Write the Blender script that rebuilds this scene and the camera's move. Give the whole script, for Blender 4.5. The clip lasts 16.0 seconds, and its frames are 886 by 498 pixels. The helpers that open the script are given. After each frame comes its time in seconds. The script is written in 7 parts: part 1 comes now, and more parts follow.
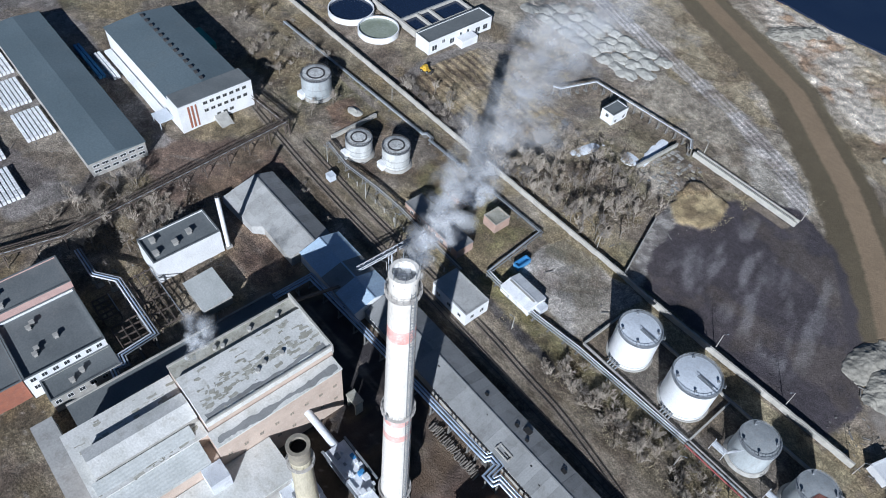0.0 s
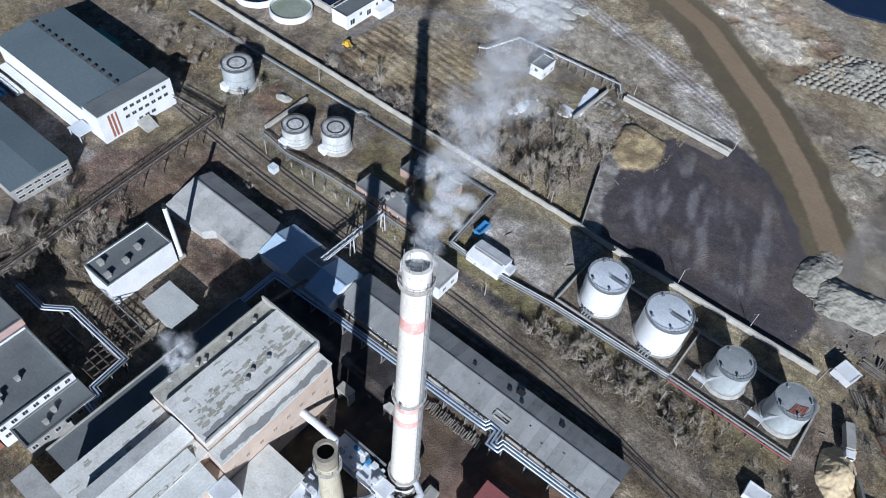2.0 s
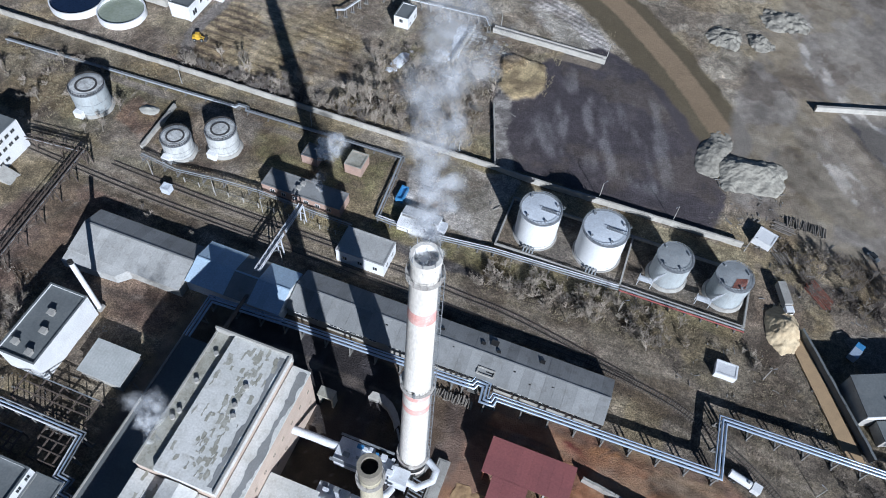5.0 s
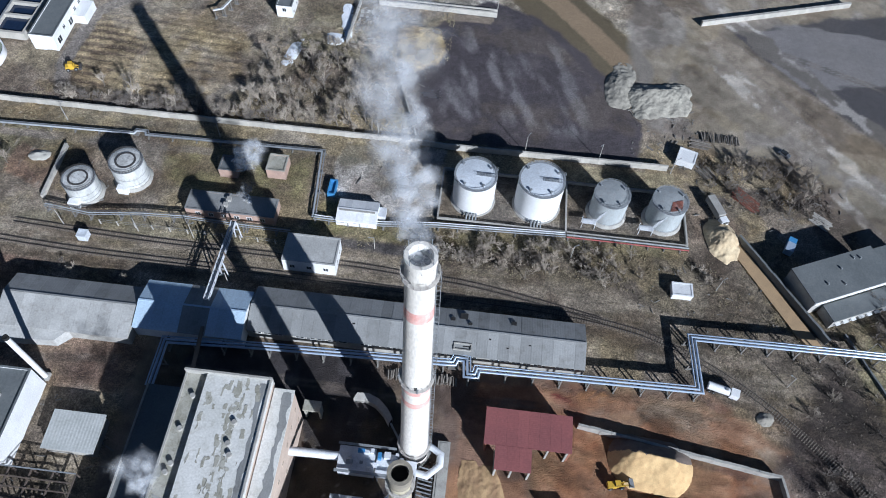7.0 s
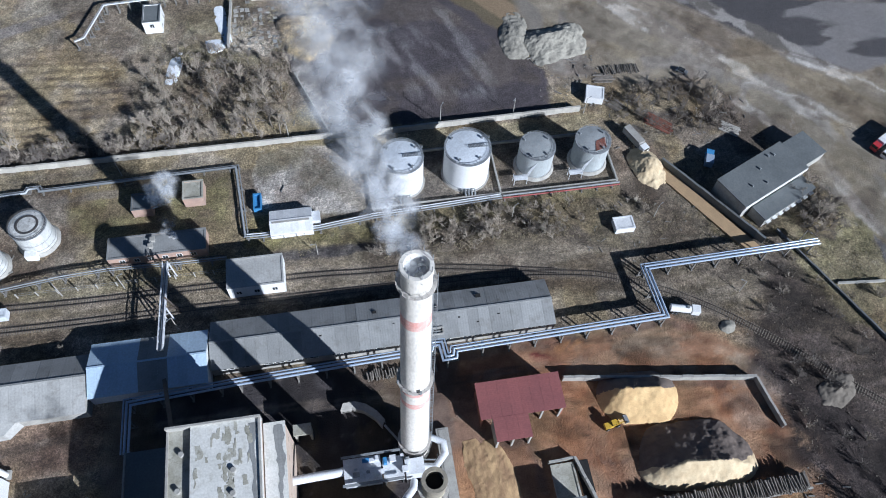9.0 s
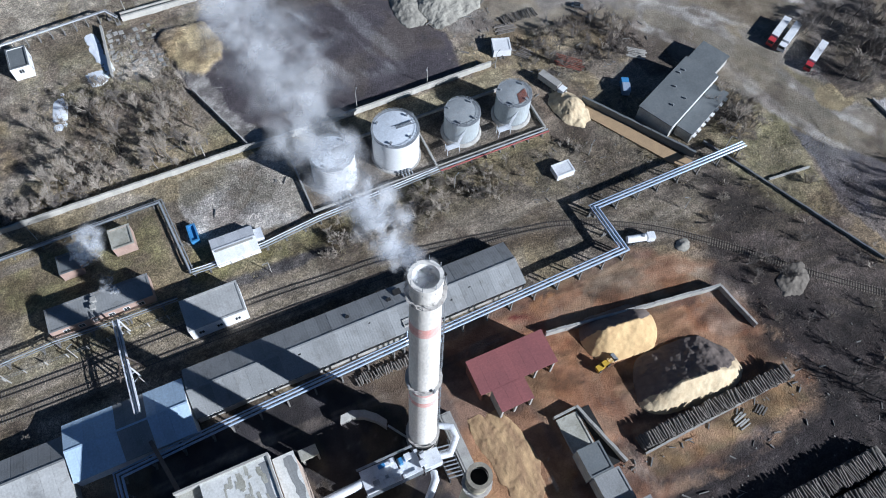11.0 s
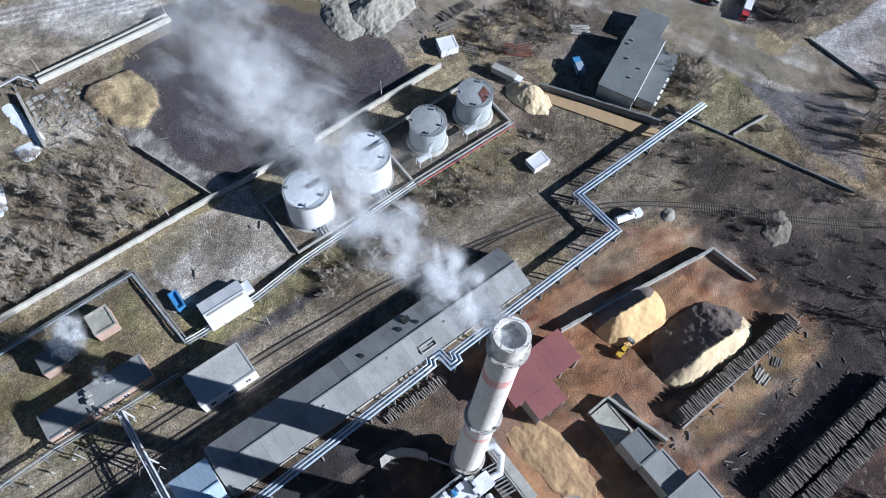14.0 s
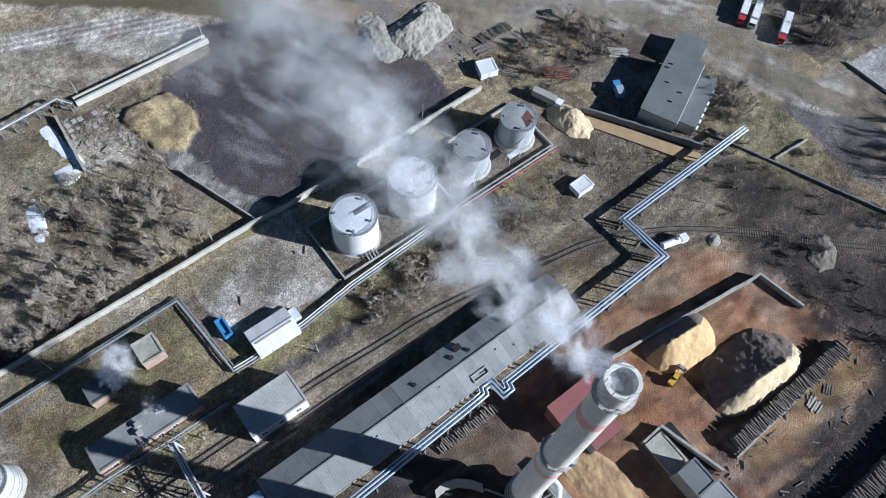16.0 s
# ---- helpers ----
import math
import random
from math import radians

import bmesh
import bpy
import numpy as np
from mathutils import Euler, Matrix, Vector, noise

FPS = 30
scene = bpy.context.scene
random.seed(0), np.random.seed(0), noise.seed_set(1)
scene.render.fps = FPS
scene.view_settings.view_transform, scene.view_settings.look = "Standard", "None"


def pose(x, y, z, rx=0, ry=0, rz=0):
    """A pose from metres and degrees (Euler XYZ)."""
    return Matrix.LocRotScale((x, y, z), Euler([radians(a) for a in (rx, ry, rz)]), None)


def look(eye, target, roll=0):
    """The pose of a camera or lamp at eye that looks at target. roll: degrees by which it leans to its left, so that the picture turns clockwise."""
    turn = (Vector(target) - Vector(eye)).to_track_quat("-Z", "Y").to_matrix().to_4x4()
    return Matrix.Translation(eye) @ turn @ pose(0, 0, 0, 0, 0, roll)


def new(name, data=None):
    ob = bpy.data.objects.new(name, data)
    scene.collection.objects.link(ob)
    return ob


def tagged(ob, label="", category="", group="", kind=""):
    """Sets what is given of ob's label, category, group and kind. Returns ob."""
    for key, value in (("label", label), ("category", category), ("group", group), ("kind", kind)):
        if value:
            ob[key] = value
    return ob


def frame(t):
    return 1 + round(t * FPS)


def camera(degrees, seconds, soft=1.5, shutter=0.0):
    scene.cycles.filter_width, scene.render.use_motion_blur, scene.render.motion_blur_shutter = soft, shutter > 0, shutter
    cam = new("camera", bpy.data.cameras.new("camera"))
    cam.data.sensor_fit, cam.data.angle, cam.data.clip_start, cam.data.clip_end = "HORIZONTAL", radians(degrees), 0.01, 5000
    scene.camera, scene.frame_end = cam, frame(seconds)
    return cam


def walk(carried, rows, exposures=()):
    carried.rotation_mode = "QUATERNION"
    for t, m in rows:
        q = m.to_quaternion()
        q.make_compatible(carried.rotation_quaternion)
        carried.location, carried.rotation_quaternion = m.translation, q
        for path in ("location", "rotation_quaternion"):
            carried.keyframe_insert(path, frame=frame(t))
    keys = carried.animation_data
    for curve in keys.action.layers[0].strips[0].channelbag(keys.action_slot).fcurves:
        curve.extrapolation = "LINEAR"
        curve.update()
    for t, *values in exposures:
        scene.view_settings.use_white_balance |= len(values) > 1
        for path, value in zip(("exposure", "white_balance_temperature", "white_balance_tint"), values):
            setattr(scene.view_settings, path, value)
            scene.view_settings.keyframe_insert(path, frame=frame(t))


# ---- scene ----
# camera: seconds, eye in metres, yaw, pitch, roll in degrees
cam = camera(62.67, 16.0, soft=1.0)
ROWS = [
    (0.0, 55.46, -46.27, 186.34, 45.58, -49.65, 6.06),
    (0.5, 52.16, -48.38, 186.48, 42.84, -50.18, 6.20),
    (1.0, 48.87, -50.48, 186.45, 40.08, -50.69, 6.19),
    (1.5, 45.58, -52.64, 186.55, 37.28, -51.17, 6.16),
    (2.0, 42.26, -54.69, 186.74, 34.61, -51.76, 6.18),
    (2.5, 38.71, -56.61, 186.63, 31.89, -52.23, 6.11),
    (3.0, 34.98, -58.11, 186.79, 28.85, -52.73, 6.11),
    (3.5, 31.13, -59.26, 186.60, 25.60, -53.17, 6.03),
    (4.0, 27.34, -59.88, 186.55, 22.46, -53.69, 5.96),
    (6.5, 8.95, -59.04, 186.78, 5.92, -56.35, 4.94),
    (7.0, 5.45, -58.26, 186.94, 2.21, -56.86, 4.72),
    (7.5, 2.01, -56.93, 187.17, -1.52, -57.45, 4.54),
    (8.0, -1.33, -55.39, 187.15, -5.27, -57.99, 4.31),
    (8.5, -4.75, -53.47, 187.13, -9.13, -58.55, 4.25),
    (9.0, -8.05, -51.43, 187.09, -12.92, -59.12, 4.13),
    (11.5, -21.44, -37.39, 187.63, -31.38, -62.53, 3.59),
    (12.0, -23.54, -33.85, 187.79, -34.66, -63.26, 3.56),
    (12.5, -25.17, -30.08, 187.85, -37.74, -63.99, 3.46),
    (13.0, -26.77, -26.10, 188.02, -40.00, -64.03, 3.82),
    (13.5, -28.64, -22.31, 188.08, -41.13, -63.72, 4.46),
    (14.0, -30.70, -18.87, 188.02, -41.68, -63.39, 4.96),
    (14.5, -32.86, -15.53, 188.03, -42.04, -63.12, 5.34),
    (15.0, -35.17, -12.18, 187.94, -42.31, -62.89, 5.68),
    (15.5, -37.55, -8.77, 187.94, -42.51, -62.75, 5.94),
    (16.0, -40.14, -5.29, 188.03, -42.93, -62.64, 6.12),
]
walk(cam, [(t, pose(x, y, z, 0, 0, yaw) @ pose(0, 0, 0, 90 + pitch) @ pose(0, 0, 0, 0, 0, roll)) for t, x, y, z, yaw, pitch, roll in ROWS],
     exposures=[(0.0, 0.33, 5550, 10), (4.0, 0.33, 5500, 10), (8.0, 0.44, 5500, 10), (12.5, 0.66, 5500, 10), (13.5, 0.73, 5500, 10), (15.5, 0.76, 5500, 10), (16.0, 0.64, 5500, 9)])

# ---- light ----
scene.cycles.transparent_max_bounces = 64  # many thin sheets of steam lie behind one another
SUN_AZ, SUN_EL = -51.1, 25.3
world = bpy.data.worlds.new("sky")
scene.world = world
world.use_nodes = True
wn = world.node_tree.nodes
sky = wn.new("ShaderNodeTexSky")
sky.sky_type, sky.sun_disc = "NISHITA", False
sky.sun_elevation, sky.sun_rotation = radians(SUN_EL), radians(90 - SUN_AZ)
sky.air_density, sky.dust_density, sky.ozone_density = 1.0, 0.1, 5.0
world.node_tree.links.new(sky.outputs[0], wn["Background"].inputs[0])
wn["Background"].inputs[1].default_value = 0.025
sun_data = bpy.data.lights.new("sun", "SUN")
sun_data.energy, sun_data.angle, sun_data.color = 5.0, radians(0.5), (1.0, 0.97, 0.92)
sun = new("sun", sun_data)
sx, sy, sz = (math.cos(radians(SUN_AZ)) * math.cos(radians(SUN_EL)), math.sin(radians(SUN_AZ)) * math.cos(radians(SUN_EL)), math.sin(radians(SUN_EL)))
sun.matrix_world = look((sx * 600, sy * 600, sz * 600), (0, 0, 0))

# ---- materials ----
RNG = random.Random(7)


def material(name, c1, c2, c3=None, scale=0.6, fine=6.0, rough=0.85, metal=0.0, bump=0.15, vary=0.0, stretch=(1, 1, 1), stain=0.5, wave=None):
    """Two-scale noise: c1 and c2 mixed by broad patches, c3 as fine stains. vary: tint by piece. wave: axis and count a metre of corrugation."""
    m = bpy.data.materials.new(name)
    m.use_nodes = True
    nt = m.node_tree
    nodes, link = nt.nodes, nt.links.new
    bsdf = nodes["Principled BSDF"]
    bsdf.inputs["Roughness"].default_value, bsdf.inputs["Metallic"].default_value = rough, metal
    geo = nodes.new("ShaderNodeNewGeometry")
    mapping = nodes.new("ShaderNodeMapping")
    mapping.inputs["Scale"].default_value = stretch
    link(geo.outputs["Position"], mapping.inputs[0])
    broad = nodes.new("ShaderNodeTexNoise")
    broad.inputs["Scale"].default_value, broad.inputs["Detail"].default_value = scale, 6
    grain = nodes.new("ShaderNodeTexNoise")
    grain.inputs["Scale"].default_value, grain.inputs["Detail"].default_value = fine, 4
    link(mapping.outputs[0], broad.inputs["Vector"])
    link(mapping.outputs[0], grain.inputs["Vector"])
    ramp = nodes.new("ShaderNodeMapRange")
    ramp.inputs[1].default_value, ramp.inputs[2].default_value = 0.36, 0.64
    link(broad.outputs["Fac"], ramp.inputs[0])
    mix = nodes.new("ShaderNodeMix")
    mix.data_type = "RGBA"
    mix.inputs[6].default_value, mix.inputs[7].default_value = (*c1, 1), (*c2, 1)
    link(ramp.outputs[0], mix.inputs[0])
    out = mix.outputs[2]
    if c3:
        r2 = nodes.new("ShaderNodeMapRange")
        r2.inputs[1].default_value, r2.inputs[2].default_value, r2.inputs[4].default_value = 0.52, 0.72, stain
        n2 = nodes.new("ShaderNodeTexNoise")
        n2.inputs["Scale"].default_value, n2.inputs["Detail"].default_value, n2.inputs["Roughness"].default_value = scale * 2.7, 8, 0.7
        link(mapping.outputs[0], n2.inputs["Vector"])
        link(n2.outputs["Fac"], r2.inputs[0])
        mix2 = nodes.new("ShaderNodeMix")
        mix2.data_type = "RGBA"
        link(r2.outputs[0], mix2.inputs[0])
        link(out, mix2.inputs[6])
        mix2.inputs[7].default_value = (*c3, 1)
        out = mix2.outputs[2]
    hsv = nodes.new("ShaderNodeHueSaturation")
    link(out, hsv.inputs["Color"])
    value = nodes.new("ShaderNodeMapRange")
    value.inputs[1].default_value, value.inputs[2].default_value = 0.3, 0.7
    value.inputs[3].default_value, value.inputs[4].default_value = 0.88, 1.12
    link(grain.outputs["Fac"], value.inputs[0])
    last = value.outputs[0]
    if vary:
        info = nodes.new("ShaderNodeObjectInfo")
        rv = nodes.new("ShaderNodeMapRange")
        rv.inputs[3].default_value, rv.inputs[4].default_value = 1 - vary, 1 + vary
        link(info.outputs["Random"], rv.inputs[0])
        mul = nodes.new("ShaderNodeMath")
        mul.operation = "MULTIPLY"
        link(last, mul.inputs[0])
        link(rv.outputs[0], mul.inputs[1])
        last = mul.outputs[0]
    link(last, hsv.inputs["Value"])
    link(hsv.outputs[0], bsdf.inputs["Base Color"])
    height = grain.outputs["Fac"]
    bn = nodes.new("ShaderNodeBump")
    bn.inputs["Strength"].default_value, bn.inputs["Distance"].default_value = bump, 0.3
    if wave:
        sep = nodes.new("ShaderNodeSeparateXYZ")
        link(geo.outputs["Position"], sep.inputs[0])
        mm = nodes.new("ShaderNodeMath")
        mm.operation = "MULTIPLY"
        mm.inputs[1].default_value = wave[1] * 2 * math.pi
        link(sep.outputs[wave[0]], mm.inputs[0])
        sn = nodes.new("ShaderNodeMath")
        sn.operation = "SINE"
        link(mm.outputs[0], sn.inputs[0])
        height = sn.outputs[0]
        bn.inputs["Distance"].default_value = 0.04
    link(height, bn.inputs["Height"])
    link(bn.outputs[0], bsdf.inputs["Normal"])
    return m


M = dict(
    white_paint=material("white_paint", (0.78, 0.79, 0.80), (0.70, 0.71, 0.72), (0.5, 0.47, 0.42), 0.15, 3, 0.5, stain=0.25, bump=0.04),
    tank_roof=material("tank_roof", (0.62, 0.66, 0.71), (0.54, 0.58, 0.63), (0.4, 0.38, 0.36), 0.2, 2, 0.5, stain=0.3, bump=0.04),
    tank_grey=material("tank_grey", (0.42, 0.45, 0.46), (0.33, 0.36, 0.37), (0.24, 0.19, 0.15), 0.25, 3, 0.6, stain=0.4, stretch=(1, 1, 0.35), bump=0.06),
    tank_top_grey=material("tank_top_grey", (0.33, 0.35, 0.36), (0.27, 0.29, 0.30), (0.22, 0.17, 0.14), 0.3, 3, 0.6, stain=0.4, bump=0.06),
    tank_old=material("tank_old", (0.58, 0.59, 0.58), (0.42, 0.43, 0.42), (0.16, 0.13, 0.10), 0.35, 4, 0.7, stain=0.7, stretch=(1, 1, 0.4), bump=0.1),
    tank_old_top=material("tank_old_top", (0.62, 0.63, 0.62), (0.36, 0.36, 0.35), (0.10, 0.09, 0.08), 0.5, 4, 0.8, stain=0.95, bump=0.1),
    rust=material("rust", (0.25, 0.09, 0.06), (0.18, 0.07, 0.05), None, 0.8, 6, 0.9),
    chimney=material("chimney", (0.72, 0.69, 0.64), (0.63, 0.60, 0.55), (0.48, 0.45, 0.4), 0.18, 2.5, 0.85, stain=0.45, stretch=(1, 1, 0.3), bump=0.08),
    chimney_in=material("chimney_in", (0.78, 0.77, 0.75), (0.68, 0.67, 0.65), None, 0.5, 3, 0.9),
    band_red=material("band_red", (0.66, 0.33, 0.29), (0.70, 0.46, 0.42), (0.76, 0.70, 0.66), 0.35, 2.5, 0.85, stain=0.7),
    stack_dark=material("stack_dark", (0.30, 0.27, 0.21), (0.20, 0.18, 0.15), (0.42, 0.38, 0.28), 0.5, 4, 0.9, stain=0.5),
    stack_lit=material("stack_lit", (0.55, 0.50, 0.36), (0.46, 0.42, 0.32), (0.3, 0.26, 0.2), 0.4, 3, 0.9, stain=0.5, stretch=(1, 1, 0.3)),
    soot=material("soot", (0.012, 0.012, 0.013), (0.02, 0.02, 0.02), None, 1, 5, 0.95),
    roof_slate=material("roof_slate", (0.275, 0.28, 0.28), (0.225, 0.23, 0.23), (0.14, 0.135, 0.125), 0.12, 3, 0.85, vary=0.14, stain=0.65, wave=(0, 1.4)),
    roof_pale=material("roof_pale", (0.42, 0.42, 0.41), (0.34, 0.34, 0.33), (0.2, 0.185, 0.16), 0.14, 2, 0.85, vary=0.10, stain=0.6, wave=(0, 1.2)),
    roof_blue=material("roof_blue", (0.44, 0.56, 0.68), (0.40, 0.51, 0.63), (0.34, 0.41, 0.5), 0.1, 2, 0.45, vary=0.05, stain=0.3, wave=(0, 1.0), bump=0.08),
    roof_grey_dark=material("roof_grey_dark", (0.150, 0.163, 0.168), (0.118, 0.130, 0.135), (0.19, 0.195, 0.19), 0.11, 2, 0.8, stain=0.45, bump=0.1),
    roof_bluegrey=material("roof_bluegrey", (0.115, 0.15, 0.17), (0.098, 0.13, 0.148), (0.13, 0.15, 0.155), 0.05, 1.5, 0.75, stain=0.4, bump=0.06),
    roof_membrane=material("roof_membrane", (0.68, 0.675, 0.65), (0.56, 0.56, 0.53), (0.34, 0.32, 0.26), 0.16, 2, 0.8, stain=0.55, bump=0.15),
    roof_dirty=material("roof_dirty", (0.42, 0.41, 0.36), (0.30, 0.29, 0.24), (0.16, 0.15, 0.11), 0.3, 3, 0.9, stain=0.8, bump=0.2),
    roof_red=material("roof_red", (0.25, 0.088, 0.085), (0.215, 0.078, 0.078), (0.19, 0.08, 0.08), 0.1, 2, 0.55, stain=0.3, wave=(1, 2.0), bump=0.1, vary=0.03),
    corrugated=material("corrugated", (0.47, 0.485, 0.475), (0.40, 0.415, 0.405), (0.3, 0.29, 0.26), 0.2, 2, 0.6, stain=0.3, wave=(0, 1.2), bump=0.3),
    brick=material("brick", (0.42, 0.29, 0.23), (0.34, 0.24, 0.20), (0.48, 0.42, 0.37), 0.3, 5, 0.9, stain=0.5),
    brick_red=material("brick_red", (0.34, 0.13, 0.08), (0.27, 0.11, 0.075), (0.36, 0.24, 0.18), 0.5, 5, 0.9, stain=0.4),
    brick_pale=material("brick_pale", (0.56, 0.45, 0.37), (0.48, 0.38, 0.31), (0.62, 0.57, 0.5), 0.25, 4, 0.9, stain=0.6),
    pink=material("pink", (0.52, 0.35, 0.31), (0.46, 0.31, 0.28), (0.56, 0.46, 0.42), 0.4, 4, 0.9, stain=0.4),
    concrete=material("concrete", (0.40, 0.39, 0.36), (0.31, 0.30, 0.28), (0.2, 0.19, 0.16), 0.4, 4, 0.9, stain=0.5),
    wall_panel=material("wall_panel", (0.46, 0.44, 0.40), (0.38, 0.365, 0.33), (0.3, 0.28, 0.24), 0.4, 4, 0.9, stain=0.4, vary=0.1),
    dark_steel=material("dark_steel", (0.045, 0.045, 0.05), (0.07, 0.065, 0.06), (0.12, 0.08, 0.06), 0.8, 6, 0.7, stain=0.4),
    steel=material("steel", (0.30, 0.32, 0.34), (0.22, 0.235, 0.25), (0.16, 0.12, 0.1), 0.7, 6, 0.6, metal=0.2, stain=0.4),
    pipe_blue=material("pipe_blue", (0.46, 0.55, 0.68), (0.40, 0.49, 0.62), (0.55, 0.6, 0.66), 0.4, 4, 0.35, metal=0.35, stain=0.4, bump=0.05),
    pipe_red=material("pipe_red", (0.36, 0.07, 0.07), (0.28, 0.06, 0.06), (0.45, 0.3, 0.28), 0.6, 4, 0.6, stain=0.3),
    duct_white=material("duct_white", (0.66, 0.68, 0.71), (0.54, 0.56, 0.60), (0.3, 0.28, 0.25), 0.3, 4, 0.6, stain=0.5, bump=0.12),
    glass=material("glass", (0.03, 0.035, 0.04), (0.045, 0.05, 0.055), None, 0.8, 3, 0.15, bump=0.0),
    rail=material("rail", (0.06, 0.05, 0.045), (0.09, 0.075, 0.065), None, 1, 5, 0.6, metal=0.2),
    sleeper=material("sleeper", (0.21, 0.185, 0.155), (0.15, 0.13, 0.105), None, 1.2, 6, 0.95, vary=0.15),
    sawdust=material("sawdust", (0.62, 0.44, 0.22), (0.52, 0.35, 0.17), (0.38, 0.23, 0.11), 0.35, 5, 0.95, stain=0.5, bump=0.12),
    chips_pale=material("chips_pale", (0.60, 0.49, 0.32), (0.50, 0.39, 0.245), (0.40, 0.29, 0.18), 0.4, 5, 0.95, stain=0.5, bump=0.12),
    spill=material("spill", (0.50, 0.34, 0.18), (0.30, 0.19, 0.105), (0.20, 0.125, 0.08), 0.25, 4, 0.95, stain=0.75, stretch=(1.6, 0.6, 1), bump=0.3),
    spoil_pale=material("spoil_pale", (0.38, 0.36, 0.305), (0.29, 0.272, 0.232), (0.19, 0.175, 0.145), 0.3, 3, 0.95, stain=0.5, bump=0.3),
    # darker copy of the chip colours: shade painted on the heaps' back slopes
    chip_shade=material("chip_shade", (0.17, 0.135, 0.115), (0.125, 0.10, 0.088), (0.22, 0.17, 0.125), 0.4, 5, 0.95, stain=0.4, bump=0.12),
    spoil=material("spoil", (0.33, 0.31, 0.265), (0.24, 0.225, 0.19), (0.16, 0.15, 0.125), 0.5, 5, 0.95, stain=0.5, bump=0.25),
    heap_white=material("heap_white", (0.46, 0.45, 0.41), (0.37, 0.36, 0.32), (0.25, 0.235, 0.2), 0.5, 4, 0.95, stain=0.4, bump=0.5),
    bag_white=material("bag_white", (0.76, 0.77, 0.78), (0.66, 0.67, 0.69), (0.45, 0.44, 0.42), 0.5, 4, 0.6, stain=0.3, vary=0.08),
    log=material("log", (0.21, 0.19, 0.168), (0.13, 0.115, 0.10), (0.36, 0.31, 0.25), 0.9, 6, 0.95, vary=0.3, stain=0.4),
    bark=material("bark", (0.20, 0.175, 0.145), (0.155, 0.135, 0.112), None, 0.8, 5, 0.95, vary=0.2),
    twig=material("twig", (0.42, 0.37, 0.31), (0.33, 0.285, 0.235), None, 0.25, 5, 0.95, vary=0.22),
    twig_dark=material("twig_dark", (0.21, 0.185, 0.165), (0.15, 0.132, 0.118), None, 0.25, 5, 0.95, vary=0.22),
    straw=material("straw", (0.36, 0.31, 0.20), (0.27, 0.235, 0.155), None, 0.15, 5, 0.95),
    snow=material("snow", (0.84, 0.87, 0.92), (0.72, 0.76, 0.82), (0.4, 0.38, 0.34), 0.3, 4, 0.7, stain=0.3, bump=0.3),
    water=material("water", (0.012, 0.022, 0.05), (0.015, 0.026, 0.055), None, 0.05, 1, 0.12, bump=0.05),
    pond_green=material("pond_green", (0.30, 0.33, 0.27), (0.25, 0.28, 0.22), (0.2, 0.22, 0.12), 0.15, 1, 0.2, bump=0.03),
    yellow=material("yellow", (0.62, 0.40, 0.04), (0.52, 0.33, 0.04), (0.2, 0.15, 0.06), 0.8, 6, 0.5, stain=0.3),
    red_paint=material("red_paint", (0.45, 0.04, 0.05), (0.38, 0.04, 0.05), None, 0.8, 6, 0.4),
    blue_paint=material("blue_paint", (0.07, 0.25, 0.50), (0.06, 0.21, 0.43), None, 0.8, 6, 0.5),
    teal=material("teal", (0.08, 0.34, 0.27), (0.07, 0.28, 0.22), None, 0.5, 5, 0.5),
    rubber=material("rubber", (0.02, 0.02, 0.02), (0.03, 0.03, 0.03), None, 1, 6, 0.9),
)

# steam: white mist, lit from either side, soft towards the edge of each sheet
steam_mat = bpy.data.materials.new("steam")
steam_mat.use_nodes = True


